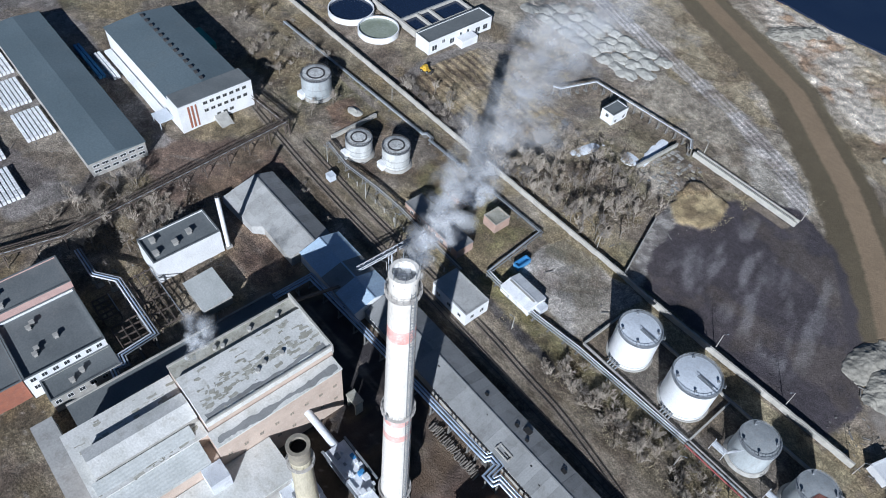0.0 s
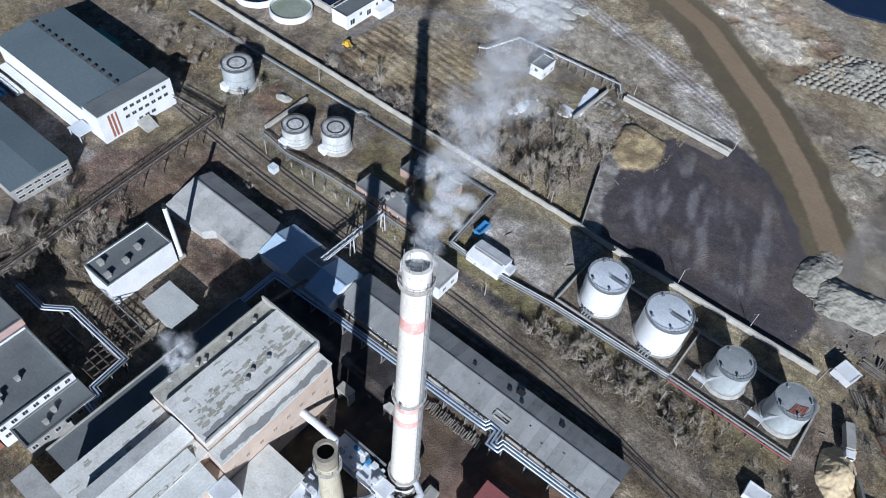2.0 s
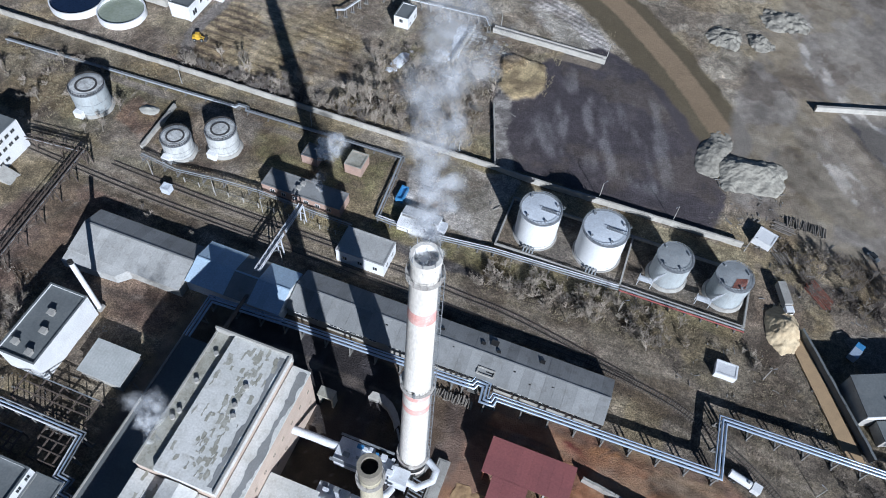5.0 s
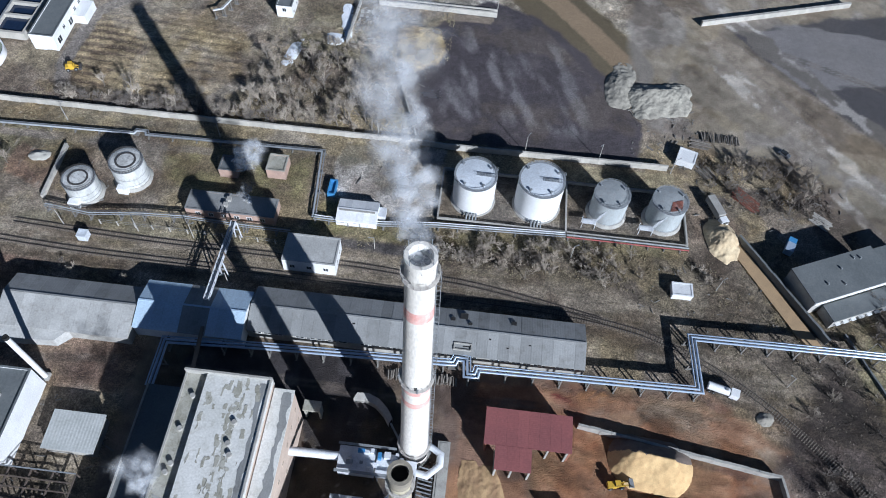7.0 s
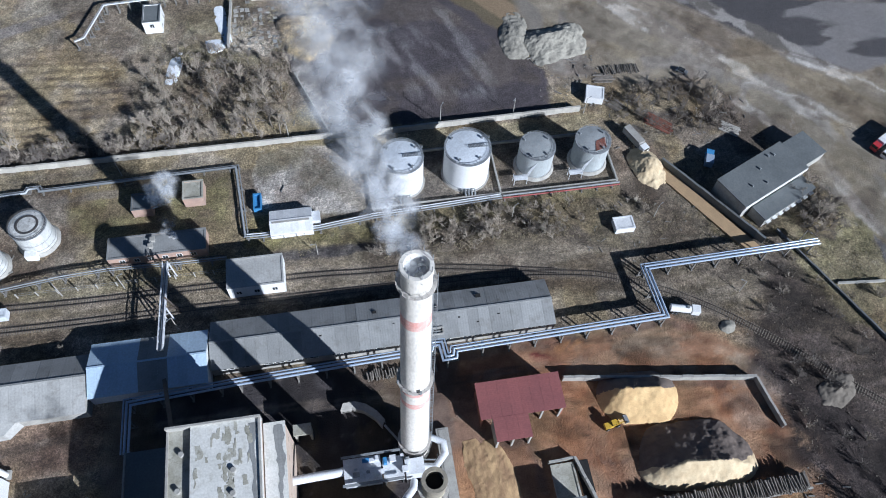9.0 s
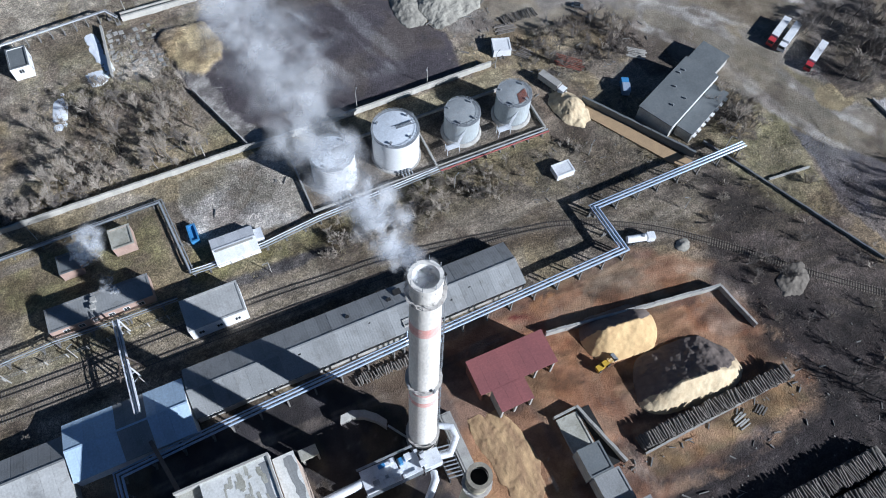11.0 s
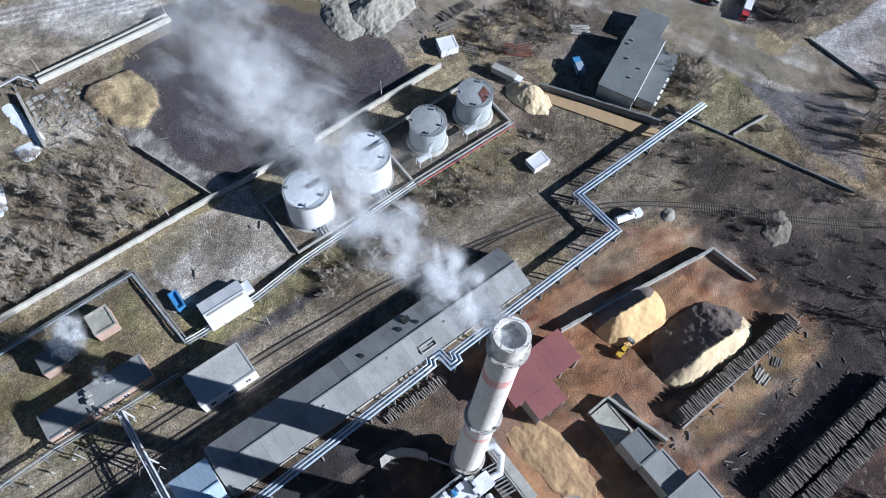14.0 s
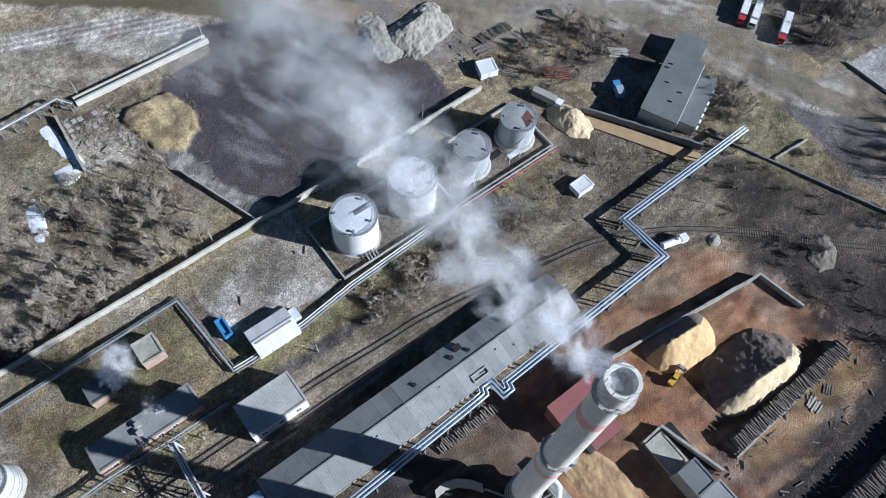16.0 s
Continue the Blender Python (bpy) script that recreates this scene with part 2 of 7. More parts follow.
def build_steam_material():
    nodes, link = steam_mat.node_tree.nodes, steam_mat.node_tree.links.new
    diffuse, through_light, lit = nodes.new("ShaderNodeBsdfDiffuse"), nodes.new("ShaderNodeBsdfTranslucent"), nodes.new("ShaderNodeMixShader")
    diffuse.inputs[0].default_value = through_light.inputs[0].default_value = (0.86, 0.88, 0.91, 1)
    lit.inputs[0].default_value = 0.5
    link(diffuse.outputs[0], lit.inputs[1])
    link(through_light.outputs[0], lit.inputs[2])
    tone = nodes.new("ShaderNodeVertexColor")
    tone.layer_name = "puff"
    sep = nodes.new("ShaderNodeSeparateColor")
    link(tone.outputs[0], sep.inputs[0])
    flat = nodes.new("ShaderNodeCombineXYZ")
    link(sep.outputs[0], flat.inputs[0])
    link(sep.outputs[1], flat.inputs[1])
    dist = nodes.new("ShaderNodeVectorMath")
    dist.operation = "DISTANCE"
    dist.inputs[1].default_value = (0.5, 0.5, 0)
    link(flat.outputs[0], dist.inputs[0])
    geo = nodes.new("ShaderNodeNewGeometry")
    puff = nodes.new("ShaderNodeTexNoise")
    puff.inputs["Scale"].default_value, puff.inputs["Detail"].default_value, puff.inputs["Roughness"].default_value = 0.32, 5, 0.55
    link(geo.outputs["Position"], puff.inputs["Vector"])
    torn = nodes.new("ShaderNodeMath")
    torn.operation, torn.inputs[1].default_value = "MULTIPLY_ADD", 0.9
    link(puff.outputs["Fac"], torn.inputs[0])
    link(dist.outputs["Value"], torn.inputs[2])
    soft = nodes.new("ShaderNodeMapRange")
    soft.interpolation_type = "SMOOTHSTEP"
    soft.inputs[1].default_value, soft.inputs[2].default_value, soft.inputs[3].default_value, soft.inputs[4].default_value = 0.38, 0.84, 1.0, 0.0
    link(torn.outputs[0], soft.inputs[0])
    edge = nodes.new("ShaderNodeMapRange")
    edge.inputs[1].default_value, edge.inputs[2].default_value, edge.inputs[3].default_value, edge.inputs[4].default_value = 0.36, 0.5, 1.0, 0.0
    link(dist.outputs["Value"], edge.inputs[0])
    prod = nodes.new("ShaderNodeMath")
    prod.operation = "MULTIPLY"
    link(soft.outputs[0], prod.inputs[0])
    link(edge.outputs[0], prod.inputs[1])
    dens = nodes.new("ShaderNodeMath")
    dens.operation, dens.use_clamp = "MULTIPLY", True
    link(prod.outputs[0], dens.inputs[0])
    link(sep.outputs[2], dens.inputs[1])
    clear, mixed = nodes.new("ShaderNodeBsdfTransparent"), nodes.new("ShaderNodeMixShader")
    link(dens.outputs[0], mixed.inputs[0])
    link(clear.outputs[0], mixed.inputs[1])
    link(lit.outputs[0], mixed.inputs[2])
    link(mixed.outputs[0], nodes["Material Output"].inputs[0])


build_steam_material()


# ---- building helpers ----
class Shape:
    """Collects faces of one mesh, in metres from its thing's base."""

    def __init__(self):
        self.v, self.f, self.s = [], [], []

    def add(self, verts, faces, smooth=False):
        n = len(self.v)
        self.v += [tuple(p) for p in verts]
        self.f += [tuple(i + n for i in face) for face in faces]
        self.s += [smooth] * len(faces)
        return self

    def box(self, x0, y0, z0, x1, y1, z1):
        return self.add([(x, y, z) for z in (z0, z1) for y in (y0, y1) for x in (x0, x1)],
                        [(0, 2, 3, 1), (4, 5, 7, 6), (0, 1, 5, 4), (2, 6, 7, 3), (0, 4, 6, 2), (1, 3, 7, 5)])

    def bar(self, a, b, w=0.2, h=None):
        """A square bar from a to b."""
        a, b, h = Vector(a), Vector(b), h or w
        d = (b - a).normalized()
        side = d.cross(Vector((0, 0, 1)))
        side = side.normalized() if side.length > 1e-3 else Vector((1, 0, 0))
        up = side.cross(d)
        ring = [side * sx_ * w / 2 + up * sz_ * h / 2 for sx_, sz_ in ((-1, -1), (1, -1), (1, 1), (-1, 1))]
        return self.add([a + r for r in ring] + [b + r for r in ring],
                        [(3, 2, 1, 0), (4, 5, 6, 7)] + [(i, (i + 1) % 4, 4 + (i + 1) % 4, 4 + i) for i in range(4)])

    def prism(self, poly, z0, z1):
        n = len(poly)
        return self.add([(x, y, z0) for x, y in poly] + [(x, y, z1) for x, y in poly],
                        [tuple(range(n))[::-1], tuple(range(n, 2 * n))] + [(i, (i + 1) % n, n + (i + 1) % n, n + i) for i in range(n)])

    def cyl(self, x, y, z0, z1, r0, r1=None, n=32, caps=True):
        r1 = r0 if r1 is None else r1
        ring = [(math.cos(2 * math.pi * i / n), math.sin(2 * math.pi * i / n)) for i in range(n)]
        low, top = [(x + r0 * c, y + r0 * s, z0) for c, s in ring], [(x + r1 * c, y + r1 * s, z1) for c, s in ring]
        self.add(low + top, [(i, (i + 1) % n, n + (i + 1) % n, n + i) for i in range(n)], True)
        if caps:
            self.add(low, [tuple(range(n))[::-1]])
            self.add(top, [tuple(range(n))])
        return self

    def ring(self, x, y, z, r0, r1, h, n=40):
        """A flat ring with height."""
        c = [(math.cos(2 * math.pi * i / n), math.sin(2 * math.pi * i / n)) for i in range(n)]
        v = [(x + r * a, y + r * b, zz) for r, zz in ((r0, z), (r1, z), (r1, z + h), (r0, z + h)) for a, b in c]
        return self.add(v, [(k * n + i, k * n + (i + 1) % n, (k + 1) % 4 * n + (i + 1) % n, (k + 1) % 4 * n + i) for k in range(4) for i in range(n)])

    def tube(self, path, r, n=8):
        """A pipe along a path, mitred at the bends."""
        path = [Vector(p) for p in path]
        rings = []
        for i, p in enumerate(path):
            d0 = (p - path[i - 1]).normalized() if i else (path[1] - p).normalized()
            d1 = (path[i + 1] - p).normalized() if i + 1 < len(path) else d0
            d = (d0 + d1).normalized()
            side = d.cross(Vector((0, 0, 1)))
            side = side.normalized() if side.length > 1e-3 else Vector((1, 0, 0))
            up = side.cross(d)
            k = 1 / max(0.5, d.dot(d0))
            rings += [p + side * (r * k * math.cos(2 * math.pi * j / n)) + up * (r * math.sin(2 * math.pi * j / n)) for j in range(n)]
        m = len(path)
        self.add(rings, [(i * n + j, i * n + (j + 1) % n, (i + 1) * n + (j + 1) % n, (i + 1) * n + j) for i in range(m - 1) for j in range(n)], True)
        self.add(rings[:n], [tuple(range(n))])
        return self.add(rings[-n:], [tuple(range(n))[::-1]])

    def mesh(self, name, mat):
        me = bpy.data.meshes.new(name)
        me.from_pydata(self.v, [], self.f)
        me.polygons.foreach_set("use_smooth", self.s)
        me.materials.append(mat if isinstance(mat, bpy.types.Material) else M[mat])
        me.update()
        return me


def part(name, shape, mat, parent, label="", at=None):
    """Links a shape, or a mesh that is shared, as one part of a thing."""
    ob = new(name, shape if isinstance(shape, bpy.types.Mesh) else shape.mesh(name, mat))
    ob.parent = parent
    if at is not None:
        ob.matrix_basis = at
    return tagged(ob, label)


def thing(name, label, category, x=0.0, y=0.0, z=0.0, turn=0.0, group="", kind=""):
    ob = new(name)
    ob.matrix_basis = pose(x, y, z, 0, 0, turn)
    ob.empty_display_size = 0.5
    return tagged(ob, label, category, group, kind)


def single(name, shape, mat, label, category, x=0.0, y=0.0, z=0.0, turn=0.0, group="", kind=""):
    ob = new(name, shape.mesh(name, mat))
    ob.matrix_basis = pose(x, y, z, 0, 0, turn)
    return tagged(ob, label, category, group, kind)

# ---- ground ----
def lattice(x, y, size, seed):
    """Smooth value noise, 0 to 1, of arrays x and y with cells of that size."""
    gx, gy = x / size, y / size
    ix, iy = np.floor(gx).astype(np.int64), np.floor(gy).astype(np.int64)
    fx, fy = gx - ix, gy - iy
    fx, fy = fx * fx * (3 - 2 * fx), fy * fy * (3 - 2 * fy)

    def corner(a, b):
        k = (a * 374761393 + b * 668265263 + seed * 1442695041) & 0x7FFFFFFF
        k = ((k ^ (k >> 13)) * 1274126177) & 0x7FFFFFFF
        return ((k ^ (k >> 16)) & 0xFFFF) / 65535.0

    return (corner(ix, iy) * (1 - fx) + corner(ix + 1, iy) * fx) * (1 - fy) + (corner(ix, iy + 1) * (1 - fx) + corner(ix + 1, iy + 1) * fx) * fy


def fractal(x, y, size, seed, steps=4):
    total, weight = 0, 0
    for k in range(steps):
        total, weight = total + lattice(x, y, size / 2**k, seed + k) * 0.55**k, weight + 0.55**k
    return total / weight


def inside(x, y, poly, soft, wobble=0.0, seed=0):
    """1 inside a polygon, 0 outside, blending over soft metres, with an uneven edge."""
    dist, odd = np.full(x.shape, 1e9), np.zeros(x.shape, bool)
    for (ax, ay), (bx, by) in zip(poly, poly[1:] + poly[:1]):
        ex, ey = bx - ax, by - ay
        k = np.clip(((x - ax) * ex + (y - ay) * ey) / (ex * ex + ey * ey), 0, 1)
        dist = np.minimum(dist, np.hypot(x - ax - k * ex, y - ay - k * ey))
        cross = ((ay > y) != (by > y)) & (x < ex * (y - ay) / (ey if ey else 1e-9) + ax)
        odd ^= cross
    d = np.where(odd, dist, -dist)
    if wobble:
        d = d + (fractal(x, y, wobble * 3.4, seed, 5) - 0.5) * 2.4 * wobble
    return np.clip(d / (soft * 0.45) + 0.5, 0, 1)


def near_path(x, y, path, half, soft, wobble=0.0, seed=0):
    """1 within half metres of a path."""
    dist = np.full(x.shape, 1e9)
    for (ax, ay), (bx, by) in zip(path, path[1:]):
        ex, ey = bx - ax, by - ay
        k = np.clip(((x - ax) * ex + (y - ay) * ey) / (ex * ex + ey * ey), 0, 1)
        dist = np.minimum(dist, np.hypot(x - ax - k * ex, y - ay - k * ey))
    d = half - dist
    if wobble:
        d = d + (fractal(x, y, wobble * 3.4, seed, 5) - 0.5) * 2.4 * wobble
    return np.clip(d / (soft * 0.45) + 0.5, 0, 1)


def rect(x0, y0, x1, y1):
    return [(x0, y0), (x1, y0), (x1, y1), (x0, y1)]


RIVER = [(-200, 312), (-105, 271), (-36, 243), (10, 207), (32, 185), (46, 168), (58, 152)]
TRACK_A = [(-175, 52.8), (-150, 51), (-105, 48.6), (-45, 48.2), (3, 47.2), (30, 46.5), (52, 44.2), (68, 40), (88, 29.3), (107, 13.6), (125, -4.5), (146, -22), (175, -40)]
TRACK_B = [(-130, 56.5), (-94, 55), (-57, 54.6), (-25, 54.2), (-5, 53), (10, 52.2), (30, 49), (52, 44.6)]
HAUL_ROAD = [(-150, 236), (-134, 227), (-90, 219), (-42, 210), (-8, 196), (6, 184)]
EAST_ROAD = [(70, 225), (82, 196), (105, 165), (147, 118), (172, 92), (215, 60)]
COAL = [(-26, 148), (-21, 128), (-13, 107), (63, 107), (64, 126), (53, 146), (38, 164), (24, 178), (6, 182), (-7, 172)]


RUTS = ([(60, 20), (84, 18), (104, 2), (112, -20), (108, -50)], [(62, 17), (90, 14), (101, 0), (103, -22), (110, -44), (130, -66)], [(98, -14), (118, -34), (140, -52)], [(46, 16), (54, 20), (62, 18), (58, 14), (50, 15)],
        [(96, 8), (120, -12), (150, -40)], [(92, 12), (118, -4), (148, -30)], [(46, -4), (50, -16), (47, -30), (52, -44), (80, -42)], [(-150, 14), (-138, 24), (-128, 40)], [(-146, 8), (-130, 14), (-104, 14), (-84, 16)],
        [(78, 190), (104, 160), (140, 122), (180, 90)], [(84, 196), (112, 164), (150, 126), (190, 100)], [(120, 170), (170, 150), (230, 140)], [(70, 150), (86, 124), (82, 104), (88, 94)], [(14, 16), (30, 17), (50, 16)], [(-70, 15), (-40, 16), (-8, 14), (8, 12)], [(-110, 100.5), (-60, 101), (-42, 101)], [(-20, 100), (-14, 92), (-22, 84)])


def smooth_path(points, step):
    """Points at even steps along a rounded line through the given ones."""
    pts = [Vector((*p, 0)) for p in points]
    pts = [2 * pts[0] - pts[1]] + pts + [2 * pts[-1] - pts[-2]]
    dense = []
    for a, b, c, d in zip(pts, pts[1:], pts[2:], pts[3:]):
        for k in range(24):
            u = k / 24
            dense.append(0.5 * ((2 * b) + (c - a) * u + (2 * a - 5 * b + 4 * c - d) * u * u + (3 * b - a - 3 * c + d) * u**3))
    dense.append(pts[-2])
    out, left = [dense[0]], step
    for a, b in zip(dense, dense[1:]):
        length = (b - a).length
        while length >= left:
            a = a + (b - a) * (left / length)
            out.append(a)
            length, left = (b - a).length, step
        left -= length
    return out


def ground_look(x, y):
    """Colour and height of the ground."""
    big, mid, small = fractal(x, y, 45, 11), fractal(x, y, 14, 23), fractal(x, y, 4, 37, 3)
    col = np.empty((len(x), 3))
    col[:] = (0.150, 0.130, 0.103)

    def lay(mask, c, c2=None, n=None):
        n = mid if n is None else n
        m = np.clip((n - 0.35) / 0.3, 0, 1)[:, None]
        tone = np.array(c) * (1 - m) + np.array(c2 or c) * m
        col[:] = col * (1 - mask[:, None]) + tone * mask[:, None]

    lay(np.clip((mid - 0.45) * 5, 0, 1) * 0.8, (0.20, 0.175, 0.12), (0.17, 0.15, 0.10), small)
    lay(np.clip((small - 0.55) * 5, 0, 1) * 0.5, (0.115, 0.10, 0.082))
    lay(np.clip((big - 0.62) * 6, 0, 1) * 0.5, (0.14, 0.145, 0.075))
    z = (mid - 0.5) * 0.5 + (small - 0.5) * 0.35
    flat = np.zeros(len(x))

    def level(mask):
        z[:] = z * (1 - mask)
        flat[:] = np.maximum(flat, mask * 0.8)

    # western goods yard and its brown track
    m = inside(x, y, [(-290, -70), (-152, -42), (-150, 18), (-230, 20), (-290, 20)], 4, 3, 1)
    lay(m, (0.215, 0.205, 0.195), (0.15, 0.143, 0.135)); level(m * 0.7)
    m = inside(x, y, [(-156, 6), (-140, 0), (-124, 4), (-120, 18), (-119, 44), (-136, 50), (-158, 22)], 4, 4, 2)
    lay(m, (0.165, 0.122, 0.095), (0.13, 0.10, 0.08)); level(m)
    m = inside(x, y, [(-122, 8), (-98, 6), (-80, 8), (-76, 22), (-122, 22)], 4, 3, 3)
    lay(m, (0.145, 0.107, 0.085), (0.18, 0.14, 0.10)); level(m)
    # yard between the shed and the boiler house
    m = inside(x, y, rect(-78, -25, 16, 26), 3, 2, 4)
    lay(m, (0.105, 0.086, 0.07), (0.135, 0.115, 0.095)); level(m)
    # near-black coal ground; the courtyard's shade is partly put into this colour
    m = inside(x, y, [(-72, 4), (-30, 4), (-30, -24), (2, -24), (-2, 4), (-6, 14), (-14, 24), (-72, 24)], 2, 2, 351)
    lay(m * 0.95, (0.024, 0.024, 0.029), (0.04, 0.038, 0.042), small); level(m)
    # railway bed
    m = near_path(x, y, [(a, b + 3) for a, b in TRACK_A], 7.5, 3, 2.0, 5)
    streaks = fractal(x * 0.16, y, 1.7, 301, 4)
    lay(m * 0.95, (0.155, 0.135, 0.098), (0.27, 0.24, 0.19), np.clip((streaks - 0.5) * 1.8 + 0.5, 0, 1)); level(m)
    m = near_path(x, y, TRACK_A, 1.7, 0.8, 0.3, 6) + near_path(x, y, TRACK_B, 1.7, 0.8, 0.3, 7)
    lay(np.clip(m, 0, 1) * 0.8, (0.225, 0.20, 0.165), (0.165, 0.14, 0.112), streaks)
    m = near_path(x, y, [(a, b - 3.4) for a, b in TRACK_A[1:8]], 1.4, 0.8, 0.7, 144)
    lay(m * 0.8, (0.085, 0.068, 0.05), (0.12, 0.10, 0.07), small)
    m = inside(x, y, [(-130, 57), (-40, 57), (-36, 66), (-130, 64)], 3, 2, 8)
    lay(m * 0.7, (0.20, 0.185, 0.11), (0.16, 0.15, 0.095))
    # dark slag beside the line, and the grass above it
    m = inside(x, y, [(-33, 60.5), (-5, 59.5), (4, 60), (-4, 63.5), (-33, 64)], 1.5, 1.2, 9)
    lay(m, (0.05, 0.048, 0.05), (0.085, 0.08, 0.075), small)
    m = inside(x, y, [(-40, 64), (4, 63), (40, 69), (74, 70), (74, 73), (-36, 70)], 2, 1, 10)
    lay(m * 0.8, (0.165, 0.155, 0.085), (0.20, 0.175, 0.10), small)
    # concrete apron by the tanks
    m = inside(x, y, [(-37, 102), (-39, 79), (-20, 76), (-3, 76), (-3, 103)], 2, 2.5, 11)
    lay(m * 0.95, (0.37, 0.36, 0.335), (0.20, 0.19, 0.15), np.clip((mid - 0.5) * 2.4 + 0.42, 0, 1)); level(m)
    m = inside(x, y, [(-26, 97), (-12, 98), (-9, 88), (-18, 82), (-27, 88)], 3, 2.5, 12)
    lay(m * 0.7, (0.16, 0.16, 0.145), (0.23, 0.225, 0.20)); level(m)
    m = inside(x, y, rect(-2, 74, 76, 95), 1.0)
    lay(m, (0.17, 0.155, 0.13), (0.12, 0.11, 0.095), small); level(m)
    m = inside(x, y, rect(-2, 95.5, 74, 103.5), 1.5, 0.8, 13)
    lay(m, (0.25, 0.225, 0.15), (0.19, 0.175, 0.115)); level(m)
    m = inside(x, y, [(-96, 92), (-92, 76), (-74, 73.5), (-44, 73.5), (-42.5, 94.5), (-60, 95)], 3, 3, 14)
    lay(m * 0.85, (0.185, 0.175, 0.085), (0.15, 0.125, 0.08), small); level(m)
    m = inside(x, y, [(-130, 60), (-96, 64), (-92, 80), (-104, 90), (-124, 88)], 3, 3, 141)
    lay(m * 0.7, (0.185, 0.15, 0.115), (0.13, 0.105, 0.08), small)
    m = inside(x, y, [(-38, 77), (-42, 66), (-6, 64), (10, 66), (6, 70), (-18, 69), (-20, 77)], 2, 2, 142)
    lay(m * 0.8, (0.155, 0.145, 0.065), (0.12, 0.11, 0.065), small)
    m = inside(x, y, [(-124, 88), (-90, 88), (-86, 94), (-122, 94)], 2, 2, 31)
    lay(m * 0.8, (0.10, 0.085, 0.07), (0.13, 0.11, 0.09))
    m = inside(x, y, [(-142, 74), (-128, 70), (-127, 82), (-140, 86)], 2, 2, 32)
    lay(m * 0.8, (0.19, 0.125, 0.085), (0.15, 0.105, 0.08))
    # strip along the wall
    m = inside(x, y, rect(-230, 96.8, -40, 103.5), 1, 0.6, 15)
    lay(m * 0.85, (0.23, 0.205, 0.145), (0.19, 0.17, 0.12))
    m = near_path(x, y, [(-230, 92), (-150, 90.5), (-104, 91), (-80, 91.5)], 1.6, 1, 0.6, 33)
    lay(m, (0.16, 0.145, 0.125))
    m = inside(x, y, [(-150, 105), (-60, 106), (-40, 112), (-60, 120), (-100, 112), (-150, 112)], 3, 3, 16)
    lay(m * 0.8, (0.10, 0.088, 0.078), (0.13, 0.115, 0.098), small)
    # ploughed field, with furrows
    m = inside(x, y, [(-141, 115), (-90, 112), (-78, 128), (-84, 152), (-104, 158), (-138, 150)], 3, 2, 17)
    furrow = 0.5 + 0.5 * np.sin(2 * np.pi * (y + 0.08 * x + 2.5 * mid) / 3.6)
    lay(m * 0.9, (0.085, 0.066, 0.048), (0.235, 0.195, 0.12), np.clip((furrow * 0.30 + fractal(x * 0.3, y, 5, 19, 3) * 0.45 + small * 0.25 - 0.42) * 3.4 + 0.45, 0, 1)); z += m * (furrow - 0.5) * 0.25
    m = near_path(x, y, [(-138, 112), (-142, 125), (-140, 152), (-128, 165), (-108, 172), (-90, 185)], 2.6, 1.2, 0.5, 18)
    lay(m, (0.16, 0.15, 0.138)); level(m)
    m = inside(x, y, [(-72, 106), (-22, 106), (-27, 140), (-34, 166), (-60, 160), (-78, 150), (-76, 126)], 5, 3, 19)
    lay(m * 0.7, (0.145, 0.122, 0.098), (0.185, 0.16, 0.112), small)
    m = inside(x, y, [(-66, 146), (-34, 140), (-36, 172), (-60, 168)], 4, 3, 20)
    lay(m * 0.6, (0.17, 0.165, 0.10), (0.20, 0.18, 0.12), small)
    # haul road and the banks of the canal
    m = inside(x, y, [(-160, 170), (-60, 178), (0, 180), (40, 178), (70, 150), (90, 330), (-260, 330), (-230, 180)], 8, 4, 21)
    lay(m * 0.8, (0.20, 0.185, 0.15), (0.28, 0.26, 0.215))
    m = inside(x, y, [(-150, 188), (-80, 186), (-74, 200), (-130, 222), (-160, 224)], 4, 3, 22)
    lay(m * 0.8, (0.36, 0.345, 0.31), (0.26, 0.245, 0.215))
    m = inside(x, y, [(-30, 196), (-10, 178), (8, 178), (6, 190), (-16, 206)], 3, 2.5, 23)
    lay(m * 0.8, (0.34, 0.335, 0.31), (0.25, 0.245, 0.22))
    m = near_path(x, y, HAUL_ROAD, 4.2, 1.2, 0.7, 24)
    rut = 0.5 + 0.5 * np.sin(2 * np.pi * (y + 0.33 * x) / 2.6)
    lay(m, (0.21, 0.205, 0.195), (0.40, 0.395, 0.38), rut); level(m)
    m = near_path(x, y, [(a - 1, b + 1) for a, b in RIVER], 13, 3, 1.5, 25)
    lay(m, (0.098, 0.083, 0.052), (0.12, 0.102, 0.066), big); level(m)
    m = near_path(x, y, [(a + 1.5, b + 1.5) for a, b in RIVER], 4.6, 1.2, 0.5, 26)
    lay(m, (0.225, 0.175, 0.115), (0.20, 0.155, 0.10), big); level(m)
    m = inside(x, y, [(-110, 300), (-40, 262), (10, 240), (40, 262), (-30, 302), (-90, 306)], 5, 4, 27)
    lay(m * 0.9, (0.25, 0.18, 0.12), (0.42, 0.40, 0.35), np.clip((mid - 0.5) * 2.5 + 0.5, 0, 1)); z += m * (small - 0.4) * 1.6
    # coal yard
    m = inside(x, y, COAL, 2.5, 2, 28)
    streak = fractal(x * 0.9 + y * 0.35, (y - x * 0.4) * 0.22, 5, 71)
    lay(m, (0.047, 0.043, 0.051), (0.063, 0.057, 0.064), big); level(m * 0.8)
    s2 = m * np.clip((streak - 0.52) * 6, 0, 1) * inside(x, y, [(-8, 120), (50, 115), (40, 160), (0, 165)], 12)
